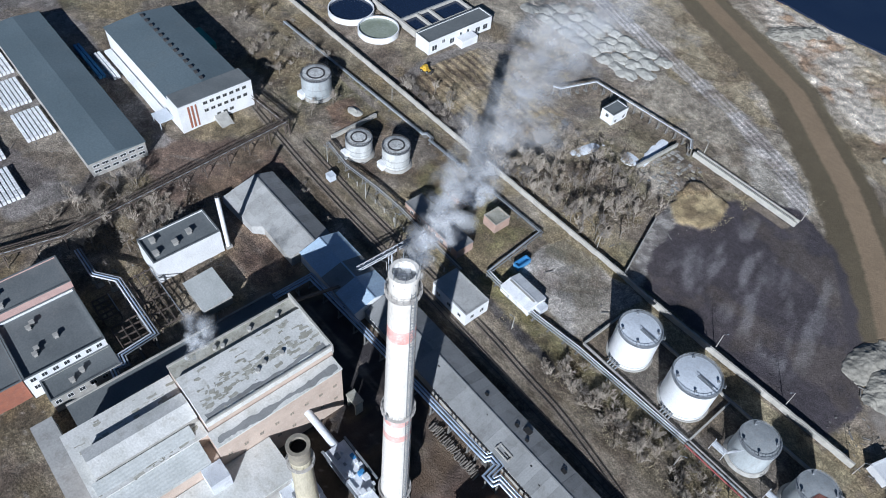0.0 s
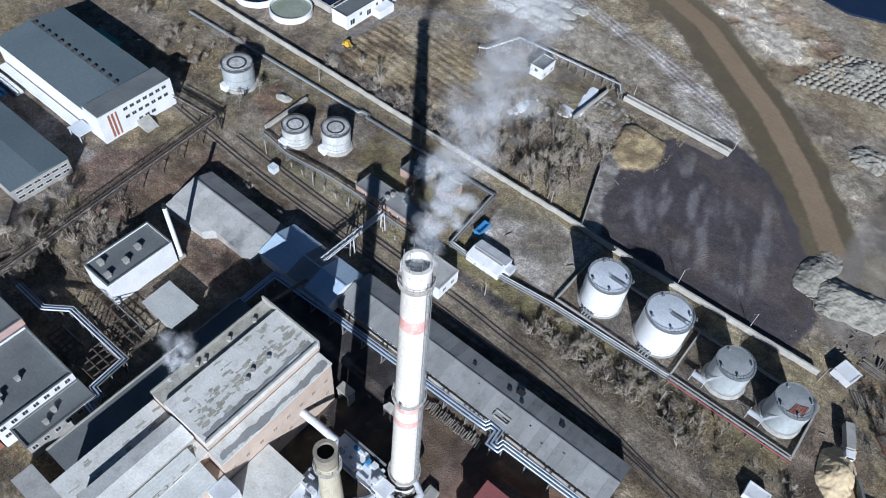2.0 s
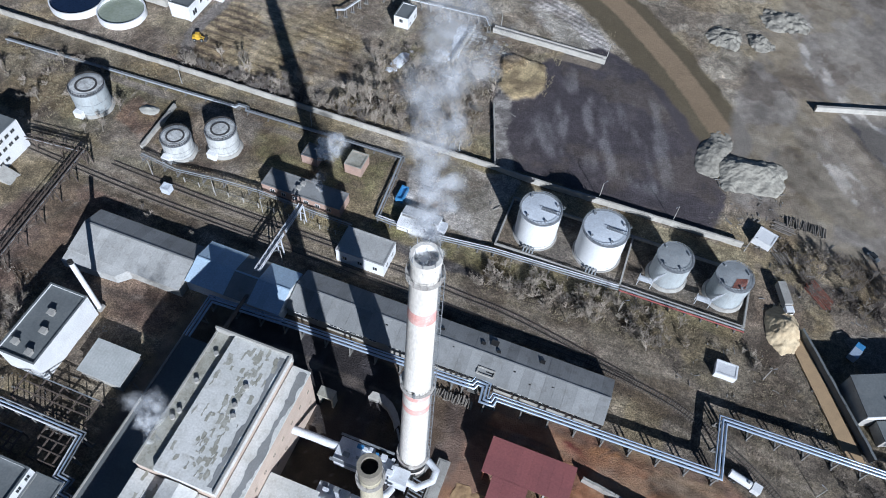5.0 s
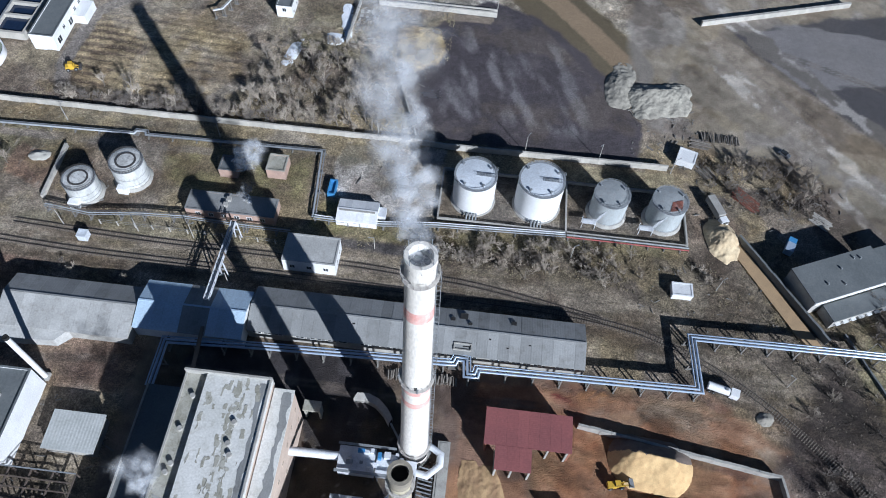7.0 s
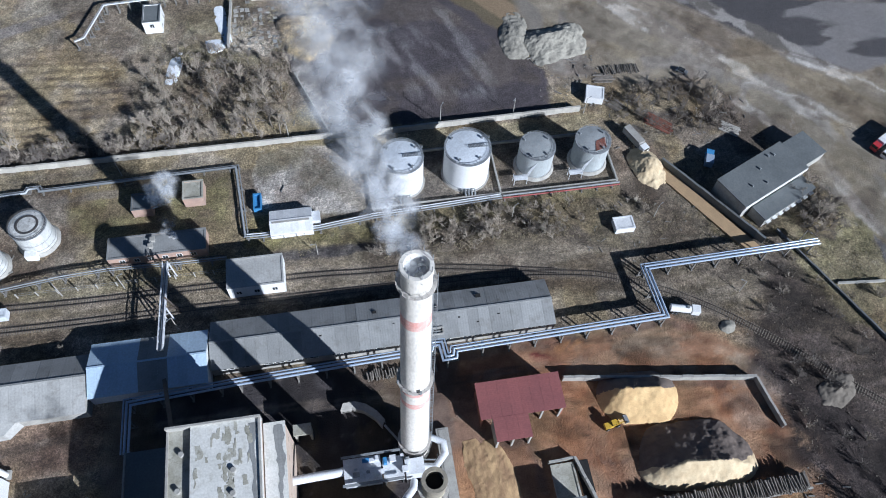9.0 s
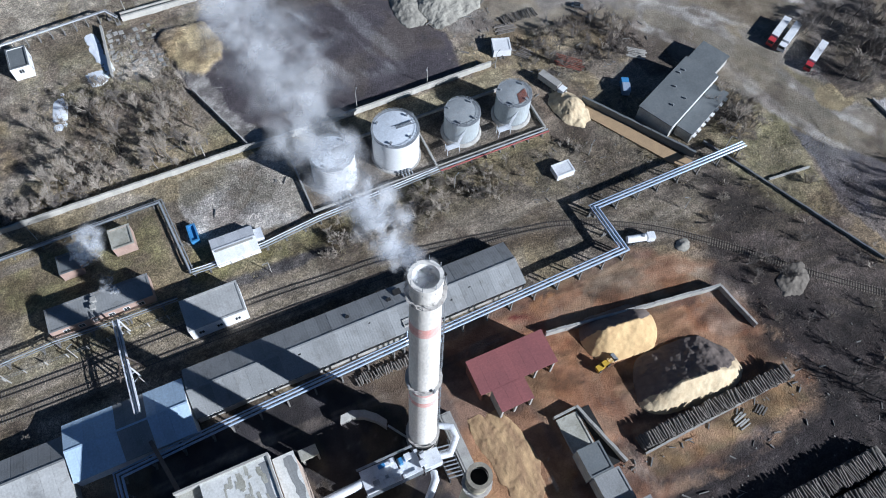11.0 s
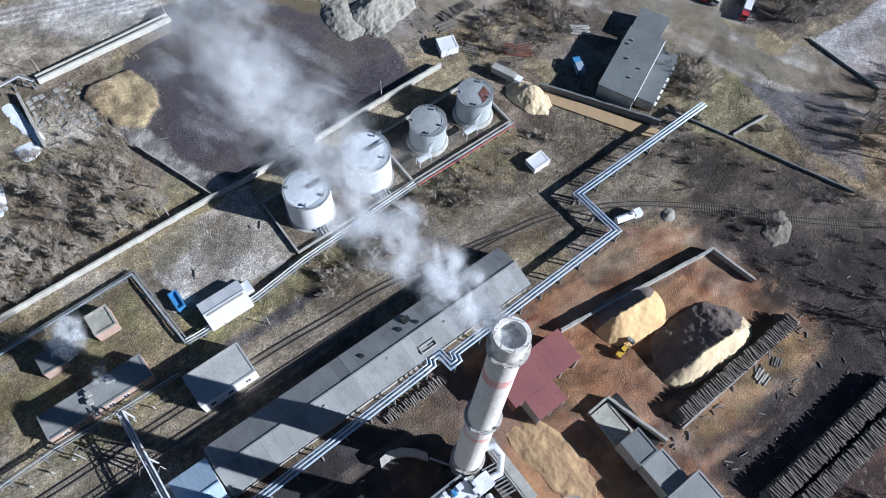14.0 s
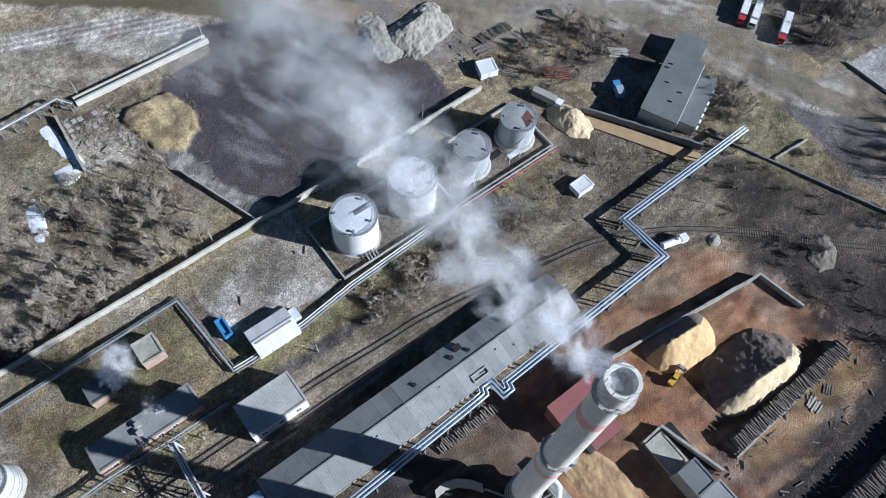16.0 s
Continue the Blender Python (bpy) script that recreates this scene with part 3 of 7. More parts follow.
    lay(s2 * 0.9, (0.15, 0.148, 0.158))
    m = inside(x, y, [(-26, 147), (-21, 127), (-12.5, 106), (-6, 107), (-13, 122), (-17, 143)], 1.5, 2.0, 41)
    lay(m * 0.9, (0.30, 0.295, 0.28), (0.14, 0.135, 0.13), np.clip((small - 0.5) * 2 + 0.5, 0, 1))
    m = inside(x, y, [(-27, 160), (-21.7, 164), (-11, 163), (-8, 152), (-9.6, 143.6), (-17.2, 138.6), (-25, 145.4)], 1.5, 1.5, 42)
    lay(m, (0.36, 0.30, 0.175), (0.20, 0.16, 0.095), np.clip((small - 0.5) * 2 + 0.4, 0, 1)); z += m * (0.5 + 1.2 * small)
    # ruined floor beside it
    m = inside(x, y, [(-43, 172), (-27, 168), (-27, 148), (-33, 144), (-44, 149)], 1.5, 1.5, 140)
    lay(m * 0.9, (0.14, 0.125, 0.10), (0.30, 0.28, 0.24), np.clip((small - 0.5) * 2.2 + 0.5, 0, 1))
    m = inside(x, y, [(-34, 168), (8, 169), (9, 173), (-34, 173)], 1, 0.6, 43)
    lay(m * 0.8, (0.19, 0.165, 0.13))
    # wide grey flats to the east
    m = inside(x, y, [(66, 122), (80, 118), (110, 108), (150, 92), (230, 60), (330, 150), (300, 330), (80, 330), (70, 230), (60, 165)], 6, 4, 44)
    lay(m, (0.15, 0.14, 0.125), (0.185, 0.175, 0.155)); level(m * 0.8)
    m = inside(x, y, [(100, 178), (150, 196), (240, 220), (240, 130), (175, 108), (150, 125), (118, 158)], 4, 3, 45)
    wet = fractal(x * 0.5, y * 1.6, 24, 81)
    lay(m, (0.075, 0.075, 0.082), (0.215, 0.215, 0.22), np.clip((wet - 0.5) * 9 + 0.5, 0, 1) * 0.75 + 0.25 * fractal(x * 0.3, y, 6, 82)); level(m)
    m = inside(x, y, [(84, 178), (78, 160), (80, 140), (96, 128), (110, 126), (120, 130), (100, 158)], 4, 3, 145)
    lay(m * 0.85, (0.15, 0.135, 0.105), (0.17, 0.155, 0.125), big); level(m)
    m = near_path(x, y, EAST_ROAD, 6.5, 2, 1, 46)
    lay(m, (0.155, 0.138, 0.108), (0.18, 0.16, 0.128), big); level(m)
    m = near_path(x, y, [(a + 11, b + 5) for a, b in EAST_ROAD], 4, 1.2, 3.5, 47)
    lay(m * 0.9, (0.36, 0.355, 0.34), (0.15, 0.142, 0.13), np.clip((fractal(x * 0.8 + y * 0.6, (y - x) * 0.35, 7, 83) - 0.5) * 4 + 0.5, 0, 1))
    m = near_path(x, y, [(a - 9, b - 7) for a, b in EAST_ROAD[2:]], 3, 1.2, 3.5, 48)
    lay(m * 0.85, (0.33, 0.32, 0.295), (0.15, 0.135, 0.115), np.clip((fractal(x * 0.8 + y * 0.6, (y - x) * 0.35, 6, 84) - 0.5) * 4 + 0.5, 0, 1))
    m = inside(x, y, [(84, 118), (98, 88), (106, 84), (118, 92), (132, 100), (120, 112)], 3, 3, 49)
    lay(m * 0.8, (0.12, 0.105, 0.09), (0.15, 0.13, 0.105), small)
    m = inside(x, y, [(160, 86), (158, 74), (176, 50), (210, 45), (210, 85)], 4, 3, 50)
    lay(m * 0.8, (0.17, 0.165, 0.155), (0.235, 0.23, 0.22)); level(m)
    m = inside(x, y, [(112, 50), (145, 36), (180, 44), (165, 66), (136, 58)], 4, 3, 51)
    lay(m * 0.7, (0.15, 0.145, 0.08), (0.17, 0.15, 0.10), small)
    m = near_path(x, y, [(136, 84), (150, 60), (172, 40), (200, 22)], 5, 2, 2, 52)
    lay(m * 0.8, (0.19, 0.182, 0.165), (0.24, 0.23, 0.21)); level(m)
    # sandy track with the feed trough, east of the tanks
    m = inside(x, y, [(78, 100), (92, 88), (95, 72), (90, 60), (76, 70), (79, 84)], 2.5, 2, 53)
    lay(m * 0.8, (0.20, 0.165, 0.125), (0.15, 0.125, 0.10)); level(m)
    m = inside(x, y, [(70, 62), (92, 66), (112, 46), (74, 46)], 4, 3, 54)
    lay(m * 0.7, (0.165, 0.145, 0.105), (0.20, 0.178, 0.14)); z += m * (small - 0.5) * 0.5
    # timber yard soils
    m = inside(x, y, [(8, 24), (60, 25), (76, 28), (98, 12), (110, -12), (112, -70), (60, -95), (10, -60), (4, -20)], 5, 3, 55)
    lay(m, (0.13, 0.093, 0.07), (0.18, 0.125, 0.09)); level(m * 0.7)
    m = inside(x, y, [(14, 22), (56, 21), (90, 12), (92, 6), (44, 14), (18, 13)], 3, 2.5, 56)
    lay(m * 0.95, (0.29, 0.175, 0.095), (0.20, 0.115, 0.07))
    m = inside(x, y, [(42, 22), (50, 22), (52, 17), (42, 16)], 3, 2, 57)
    lay(m * 0.7, (0.40, 0.255, 0.11))
    m = inside(x, y, [(30, 3), (45, 10), (94, 3), (97, -9), (84, -18), (56, -5), (46, -22), (32, -18)], 3, 2.5, 58)
    lay(m * 0.95, (0.31, 0.195, 0.11), (0.22, 0.135, 0.08))
    m = inside(x, y, [(84, 2), (94, 2), (96, -9), (86, -9)], 2, 2, 59)
    lay(m * 0.7, (0.26, 0.205, 0.155), (0.19, 0.15, 0.12))
    m = inside(x, y, [(10, -2), (28, -4), (32, -24), (20, -40), (8, -30)], 3, 2.5, 60)
    lay(m * 0.9, (0.31, 0.19, 0.10), (0.22, 0.135, 0.08))
    m = inside(x, y, [(50, -27), (98, -26.5), (98, -33), (70, -34), (50, -33)], 2, 1, 61)
    lay(m, (0.22, 0.165, 0.085), (0.17, 0.135, 0.08), small)
    m = inside(x, y, [(48, -36), (105, -34), (135, -60), (100, -60), (52, -50)], 5, 4, 62)
    lay(m * 0.85, (0.075, 0.071, 0.07), (0.125, 0.118, 0.112)); level(m)
    m = inside(x, y, [(98, 10), (130, -20), (160, -60), (105, -60), (100, -20)], 5, 4, 63)
    lay(m * 0.85, (0.06, 0.05, 0.044), (0.095, 0.08, 0.068))
    m = inside(x, y, [(5, -2), (10, -2), (10, 10), (16, 22), (4, 22)], 3, 2, 64)
    lay(m * 0.7, (0.155, 0.135, 0.115), (0.12, 0.10, 0.085))
    # depot roads, slabs and verges
    m = inside(x, y, [(137, 54), (150, 45), (149, 30), (146, 8), (128, 18), (121, 44)], 2, 1.5, 130)
    lay(m * 0.8, (0.165, 0.155, 0.085), (0.20, 0.18, 0.11), small)
    m = near_path(x, y, [(136, 102), (148, 86), (156, 72), (157.5, 54), (164, 37), (172, 24), (182, 10), (205, -12)], 9, 2, 3, 131)
    lay(m * 0.9, (0.34, 0.33, 0.305), (0.17, 0.16, 0.14), np.clip((mid - 0.5) * 2.4 + 0.5, 0, 1)); level(m)
    m = inside(x, y, [(150, 45), (158, 31), (174, 22), (166, 6), (152, -8), (147, 12), (150, 30)], 1, 0.8, 132)
    lay(m, (0.105, 0.105, 0.112), (0.13, 0.13, 0.135), big); level(m)
    m = near_path(x, y, [(136, 102), (148, 86), (156, 72), (157.5, 54), (164, 37), (172, 24), (182, 10), (205, -12)], 4.6, 1.5, 1.2, 133)
    lay(m, (0.155, 0.142, 0.112), (0.18, 0.165, 0.13), big); level(m)
    m = inside(x, y, [(184, 41), (186, 13), (200, 0), (250, 0), (250, 40), (205, 38)], 1.5, 1, 134)
    lay(m, (0.20, 0.20, 0.205), (0.33, 0.33, 0.335), np.clip((wet - 0.5) * 3 + 0.5, 0, 1)); level(m)
    m = near_path(x, y, [(171.5, 47.5), (173.5, 47.5)], 5.5, 1, 0.8, 135)
    lay(m, (0.25, 0.21, 0.125), (0.18, 0.155, 0.095), small)
    m = inside(x, y, [(106, 84), (118, 90), (136, 100), (128, 84), (140, 70), (132, 78), (112, 72)], 2, 1.5, 136)
    lay(m * 0.7, (0.14, 0.125, 0.105), (0.22, 0.205, 0.18)); level(m)
    # darker ground colour beneath the eastern tree groups
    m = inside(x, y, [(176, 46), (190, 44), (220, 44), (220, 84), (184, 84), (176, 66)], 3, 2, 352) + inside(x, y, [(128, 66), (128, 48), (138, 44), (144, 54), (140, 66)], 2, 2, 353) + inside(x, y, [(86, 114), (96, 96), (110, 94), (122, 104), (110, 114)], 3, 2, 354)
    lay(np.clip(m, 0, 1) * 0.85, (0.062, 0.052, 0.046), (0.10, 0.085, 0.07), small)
    # tyre tracks in the soft yard
    for k, path in enumerate(([(40, 18), (62, 19), (80, 17), (98, 5), (104, -18), (100, -36)], [(44, -2), (50, -10), (47, -22), (50, -40)], [(58, 16), (66, 20), (72, 17), (64, 14)])):
        m = near_path(x, y, path, 1.7, 0.8, 0.8, 90 + k)
        lay(m * 0.5, (0.085, 0.062, 0.05), (0.19, 0.14, 0.105), small)
    # wet red chips, and long curving wheel marks through the mud
    m = near_path(x, y, [(37, 19.5), (40.5, 17.5), (42.5, 15.8)], 1.9, 0.9, 1.2, 143)
    lay(m * 0.9, (0.13, 0.025, 0.022), (0.17, 0.05, 0.04), small)
    for k, path in enumerate(([(44, 15), (52, 17), (57, 20), (56, 24), (50, 24.5), (46, 21)], [(48, 21), (70, 20), (86, 15.5), (97, 7), (103, -6), (106, -22), (112, -40)], [(58, 22.5), (76, 21), (92, 13), (101, 2), (106, -14)], [(30, -26), (46, -24), (49, -34), (66, -40), (92, -38)], [(48, 3), (44, -8), (47, -20), (52, -30)])):
        for off in (-1.1, -0.6, 0.6, 1.1):
            m = near_path(x, y, [(a + off * 0.6, b + off * 0.8) for a, b in path], 0.28, 0.5, 0.25, 150 + k)
            lay(m * 0.6, (0.075, 0.058, 0.048), (0.28, 0.215, 0.155), np.clip(lattice(x, y, 5, 160 + k) * 0.7 + (0.3 if abs(off) < 1 else 0), 0, 1))
    # ruts of wheels across the soft ground
    for k, path in enumerate(RUTS):
        for off in (-0.95, 0.95):
            m = near_path(x, y, [(a + off * 0.7, b + off * 0.7) for a, b in path], 0.55, 0.8, 0.25, 120 + k)
            lay(m * 0.55, (0.07, 0.06, 0.052), (0.21, 0.19, 0.165), small)
    # patchy growth, stones and damp at several scales
    grit, blot = fractal(x, y, 2.6, 201, 2), fractal(x, y, 9, 211, 4)
    tone = (1 + (np.clip((blot - 0.5) * 5, -1, 1)) * 0.16) * (1 + np.clip((grit - 0.5) * 3, -1, 1) * 0.14)
    flats = inside(x, y, [(100, 178), (150, 196), (240, 220), (240, 130), (175, 108), (150, 125), (118, 158)], 4, 3, 45)
    col *= (1 - 0.22 * flats)[:, None]
    calm = np.clip(near_path(x, y, RIVER, 12, 3) + flats * 0.9 + inside(x, y, COAL, 3) * 0.6, 0, 1)
    col *= (tone * (1 - calm) + calm)[:, None]
    z += (grit - 0.5) * 0.45 * (1 - flat)
    dull = inside(x, y, [(96, 12), (116, 40), (130, 18), (150, -20), (220, -60), (220, -120), (40, -120), (50, -34), (98, -34)], 12, 5, 65)[:, None]
    col *= 1 - 0.68 * dull * np.array((0.97, 1.0, 0.95))
    # bleached, trampled patches
    pale = np.clip((fractal(x, y, 26, 231, 6) - 0.57) * 16, 0, 1) * (1 - calm) * (1 - 0.7 * flat) * (1 - dull[:, 0])
    col[:] = col * (1 - 0.45 * pale[:, None]) + np.array((0.27, 0.25, 0.21)) * 0.45 * pale[:, None]
    # ochre winter grass and damp brown soil in drifts
    drift = np.clip((fractal(x, y, 18, 241, 6) - 0.52) * 14, 0, 1) * (1 - calm) * (1 - dull[:, 0]) * (1 - flat * 0.7)
    col[:] = col * (1 - 0.5 * drift[:, None]) + np.array((0.225, 0.185, 0.10)) * 0.5 * drift[:, None]
    damp = np.clip((fractal(x, y, 14, 251, 6) - 0.55) * 14, 0, 1) * (1 - calm)
    col *= 1 - 0.34 * damp[:, None] * np.array((0.9, 1.0, 1.06))
    # soaked, churned soil in the timber yard
    churn = inside(x, y, [(34, 24), (76, 28), (98, 12), (104, -30), (60, -45), (30, -45)], 6, 4, 66)
    along, across = x - 0.2 * y, y + 0.22 * x + 16 * (fractal(x, y, 30, 311, 3) - 0.5)
    smear = np.clip((fractal(along * 0.16, across, 2.6, 321, 4) - 0.5) * 5, -1, 1)
    trod = np.clip(churn + np.clip(dull[:, 0], 0, 1) * 0.8 + inside(x, y, [(-160, 30), (-118, 0), (-76, 6), (-76, 24), (-118, 46), (-140, 52)], 6) + inside(x, y, [(64, 70), (120, 60), (130, 20), (98, 12), (60, 26), (60, 56)], 8), 0, 1)
    col *= (1 + trod * smear * 0.34)[:, None]
    chalk = churn * np.clip((fractal(along * 0.3, across, 5, 331, 5) - 0.52) * 12, 0, 1)
    col[:] = col * (1 - 0.5 * chalk[:, None]) + np.array((0.34, 0.235, 0.15)) * 0.5 * chalk[:, None]
    soak = np.clip((fractal(x, y, 7, 261, 5) - 0.46) * 6, 0, 1)
    col *= 1 - churn[:, None] * (0.34 * soak[:, None]) * np.array((0.6, 1.0, 1.2))
    # northern scrub is made paler, the yards to the south slightly darker and redder
    dry = np.clip((y - 98) / 10, 0, 1) * (1 - calm)
    south = np.clip((30 - y) / 12, 0, 1) * np.clip((x + 20) / 20, 0, 1) * (1 - dull[:, 0])
    col *= (1.24 + 0.30 * dry - 0.02 * south)[:, None]
    col[:] = col * (1 + 0.06 * south[:, None] * np.array((1.0, -0.2, -0.4)))
    # tussocks, clods and stones
    tuss, clod = fractal(x, y, 3.4, 271, 3), fractal(x + 0.4 * y, y, 1.9, 281, 2)
    keep = (1 - calm) * (1 - 0.5 * flat)
    col *= (1 + keep * (np.clip((tuss - 0.5) * 7, -1, 1) * 0.13 + np.clip((clod - 0.5) * 6, -1, 1) * 0.12))[:, None]
    stone = np.clip((lattice(x, y, 1.5, 291) - 0.90) * 12, 0, 1) * (1 - calm) * np.clip((big - 0.45) * 6, 0, 1)
    col[:] = col * (1 - 0.6 * stone[:, None]) + np.array((0.36, 0.345, 0.31)) * 0.6 * stone[:, None]
    # darker verge along the curving line, and warmer winter soil everywhere
    m = inside(x, y, [(-8, 43), (60, 43), (104, 12), (128, 22), (118, 62), (90, 72), (-8, 70)], 8, 4, 341)
    col *= (1 - 0.27 * m)[:, None]
    col *= np.array((1.045, 0.985, 0.955))
    edge = np.clip((np.hypot(x + 45, y - 120) - 330) / 300, 0, 1)
    yard = inside(x, y, [(8, 24), (76, 28), (98, 12), (100, -30), (30, -45), (4, -20)], 6) + inside(x, y, rect(-78, -25, 8, 26), 3) + near_path(x, y, [(136, 102), (156, 72), (158, 54), (164, 37), (182, 10), (205, -12)], 12, 4)
    rough = 1 - 0.75 * np.clip(calm + np.clip(yard, 0, 1) + inside(x, y, [(66, 122), (110, 108), (150, 92), (230, 60), (330, 150), (300, 330), (80, 330), (60, 165)], 6), 0, 1)
    return col, z * (1 - edge), rough


def build_ground():
    xs = np.concatenate([[-2600, -1500, -900, -600, -430, -350, -310], np.arange(-280, 231, 0.74), [250, 300, 380, 520, 800, 1400, 2600]])
    ys = np.concatenate([[-2600, -1500, -800, -450, -260, -170, -130], np.arange(-100, 331, 0.74), [345, 380, 450, 600, 900, 1500, 2600]])
    gx, gy = np.meshgrid(xs, ys)
    x, y = gx.ravel(), gy.ravel()
    col, z, rough = ground_look(x, y)
    nx, ny = len(xs), len(ys)
    i = np.arange(nx * ny).reshape(ny, nx)
    quads = np.stack([i[:-1, :-1], i[:-1, 1:], i[1:, 1:], i[1:, :-1]], -1).reshape(-1, 4)
    me = bpy.data.meshes.new("ground")
    me.vertices.add(len(x))
    me.vertices.foreach_set("co", np.stack([x, y, z], 1).ravel())
    me.loops.add(quads.size)
    me.loops.foreach_set("vertex_index", quads.ravel().astype(np.int32))
    me.polygons.add(len(quads))
    me.polygons.foreach_set("loop_start", np.arange(0, quads.size, 4, dtype=np.int32))
    attr = me.color_attributes.new("soil", "FLOAT_COLOR", "POINT")
    attr.data.foreach_set("color", np.concatenate([col, rough[:, None]], 1).ravel())
    me.update(calc_edges=True)
    me.polygons.foreach_set("use_smooth", [True] * len(quads))
    m = bpy.data.materials.new("soil")
    m.use_nodes = True
    nodes, link = m.node_tree.nodes, m.node_tree.links.new
    bsdf = nodes["Principled BSDF"]
    bsdf.inputs["Roughness"].default_value = 0.95
    at = nodes.new("ShaderNodeVertexColor")
    at.layer_name = "soil"
    geo = nodes.new("ShaderNodeNewGeometry")
    prev = at.outputs[0]
    for scale, lo, hi, a, b in ((0.10, 0.84, 1.18, 0.40, 0.60), (0.6, 0.82, 1.16, 0.47, 0.54), (1.7, 0.66, 1.30, 0.43, 0.58), (4.2, 0.55, 1.45, 0.40, 0.62)):
        nz = nodes.new("ShaderNodeTexNoise")
        nz.inputs["Scale"].default_value, nz.inputs["Detail"].default_value, nz.inputs["Roughness"].default_value = scale, 7, 0.7
        link(geo.outputs["Position"], nz.inputs["Vector"])
        mr = nodes.new("ShaderNodeMapRange")
        mr.inputs[1].default_value, mr.inputs[2].default_value, mr.inputs[3].default_value, mr.inputs[4].default_value = a, b, lo, hi
        link(nz.outputs["Fac"], mr.inputs[0])
        hs = nodes.new("ShaderNodeHueSaturation")
        link(prev, hs.inputs["Color"])
        link(mr.outputs[0], hs.inputs["Value"])
        link(at.outputs["Alpha"], hs.inputs["Fac"])
        prev = hs.outputs[0]
        middle = nz if scale == 1.7 else None if scale < 1.7 else middle
    link(prev, bsdf.inputs["Base Color"])
    bump = nodes.new("ShaderNodeBump")
    mix = nodes.new("ShaderNodeMath")
    mix.operation = "MULTIPLY_ADD"
    mix.inputs[1].default_value = 2.2
    link(middle.outputs["Fac"], mix.inputs[0])
    link(nz.outputs["Fac"], mix.inputs[2])
    bump.inputs["Strength"].default_value, bump.inputs["Distance"].default_value = 0.6, 0.5
    link(mix.outputs[0], bump.inputs["Height"])
    link(bump.outputs[0], bsdf.inputs["Normal"])
    me.materials.append(m)
    ob = new("ground", me)
    tagged(ob, "brown winter ground of dry grass, bare soil, coal dust and gravel", "ground", kind="structure")


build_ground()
lake = Shape().prism([(-260, 330), (-130, 312), (-84, 304), (-50, 303), (-20, 307), (10, 302), (40, 312), (60, 380), (-260, 400)], -1.0, 0.9)
single("water", lake, "water", "dark blue still lake behind the sandy bank", "water", kind="structure")


# ---- railway ----
def railway(path, name, label):
    line = smooth_path(path, 0.75)
    root = thing(name, label, "railway", kind="structure")
    for off, nm in ((-0.76, "rail"), (0.76, "rail")):
        s = Shape()
        pts = []
        for i, p in enumerate(line[::4]):
            j = min(i * 4 + 1, len(line) - 1)
            d = (line[j] - line[j - 1]).normalized()
            pts.append(p + Vector((-d.y, d.x, 0)) * off)
        for a, b in zip(pts, pts[1:]):
            s.bar((a.x, a.y, 0.26), (b.x, b.y, 0.26), 0.13, 0.2)
        part(nm, s, "rail", root)
    near = [i for i, p in enumerate(line) if -20 < p.x < 95][:150]
    sleeper = Shape().box(-0.13, -1.3, -0.1, 0.13, 1.3, 0.10).mesh("sleeper", M["sleeper"])
    rest = Shape()
    for i in range(1, len(line)):
        d = (line[i] - line[i - 1]).normalized()
        if i in near:
            part("sleeper", sleeper, None, root, at=pose(line[i].x, line[i].y, 0, 0, 0, math.degrees(math.atan2(d.y, d.x))))
        else:
            n = Vector((-d.y, d.x, 0)) * 1.35
            rest.bar(line[i] - n + Vector((0, 0, 0.0)), line[i] + n + Vector((0, 0, 0.0)), 0.26, 0.2)
    tagged(part("far_sleepers", rest, "sleeper", root), kind="stuff")


railway(TRACK_A, "railway_track_1", "rusty railway track on grey concrete sleepers, curving away")
railway(TRACK_B, "railway_track_2", "rusty second railway track in weedy gravel")


# ---- buildings ----
def window_mesh(w, h, pane_mat="glass", frame_mat="white_paint"):
    """A window in the xz plane, facing -y, with a frame 6 cm proud."""
    f = Shape()
    t = 0.12
    for a in ((-w / 2 - t, -h / 2 - t, w / 2 + t, -h / 2), (-w / 2 - t, h / 2, w / 2 + t, h / 2 + t), (-w / 2 - t, -h / 2, -w / 2, h / 2), (w / 2, -h / 2, w / 2 + t, h / 2), (-0.04, -h / 2, 0.04, h / 2)):
        f.box(a[0], -0.07, a[1], a[2], 0.05, a[3])
    g = Shape().box(-w / 2, -0.025, -h / 2, w / 2, 0.05, h / 2)
    return f.mesh("window", M[frame_mat]), g.mesh("pane", M[pane_mat])


def add_windows(root, meshes, side, fixed, along, heights):
    """Windows on a wall: side is s, n, e or w."""
    turn = {"s": 0, "n": 180, "e": 90, "w": -90}[side]
    for z in heights:
        for a in along:
            x, y = (a, fixed) if side in "sn" else (fixed, a)
            w = part("window", meshes[0], None, root, at=pose(x, y, z, 0, 0, turn))
            part("pane", meshes[1], None, w)


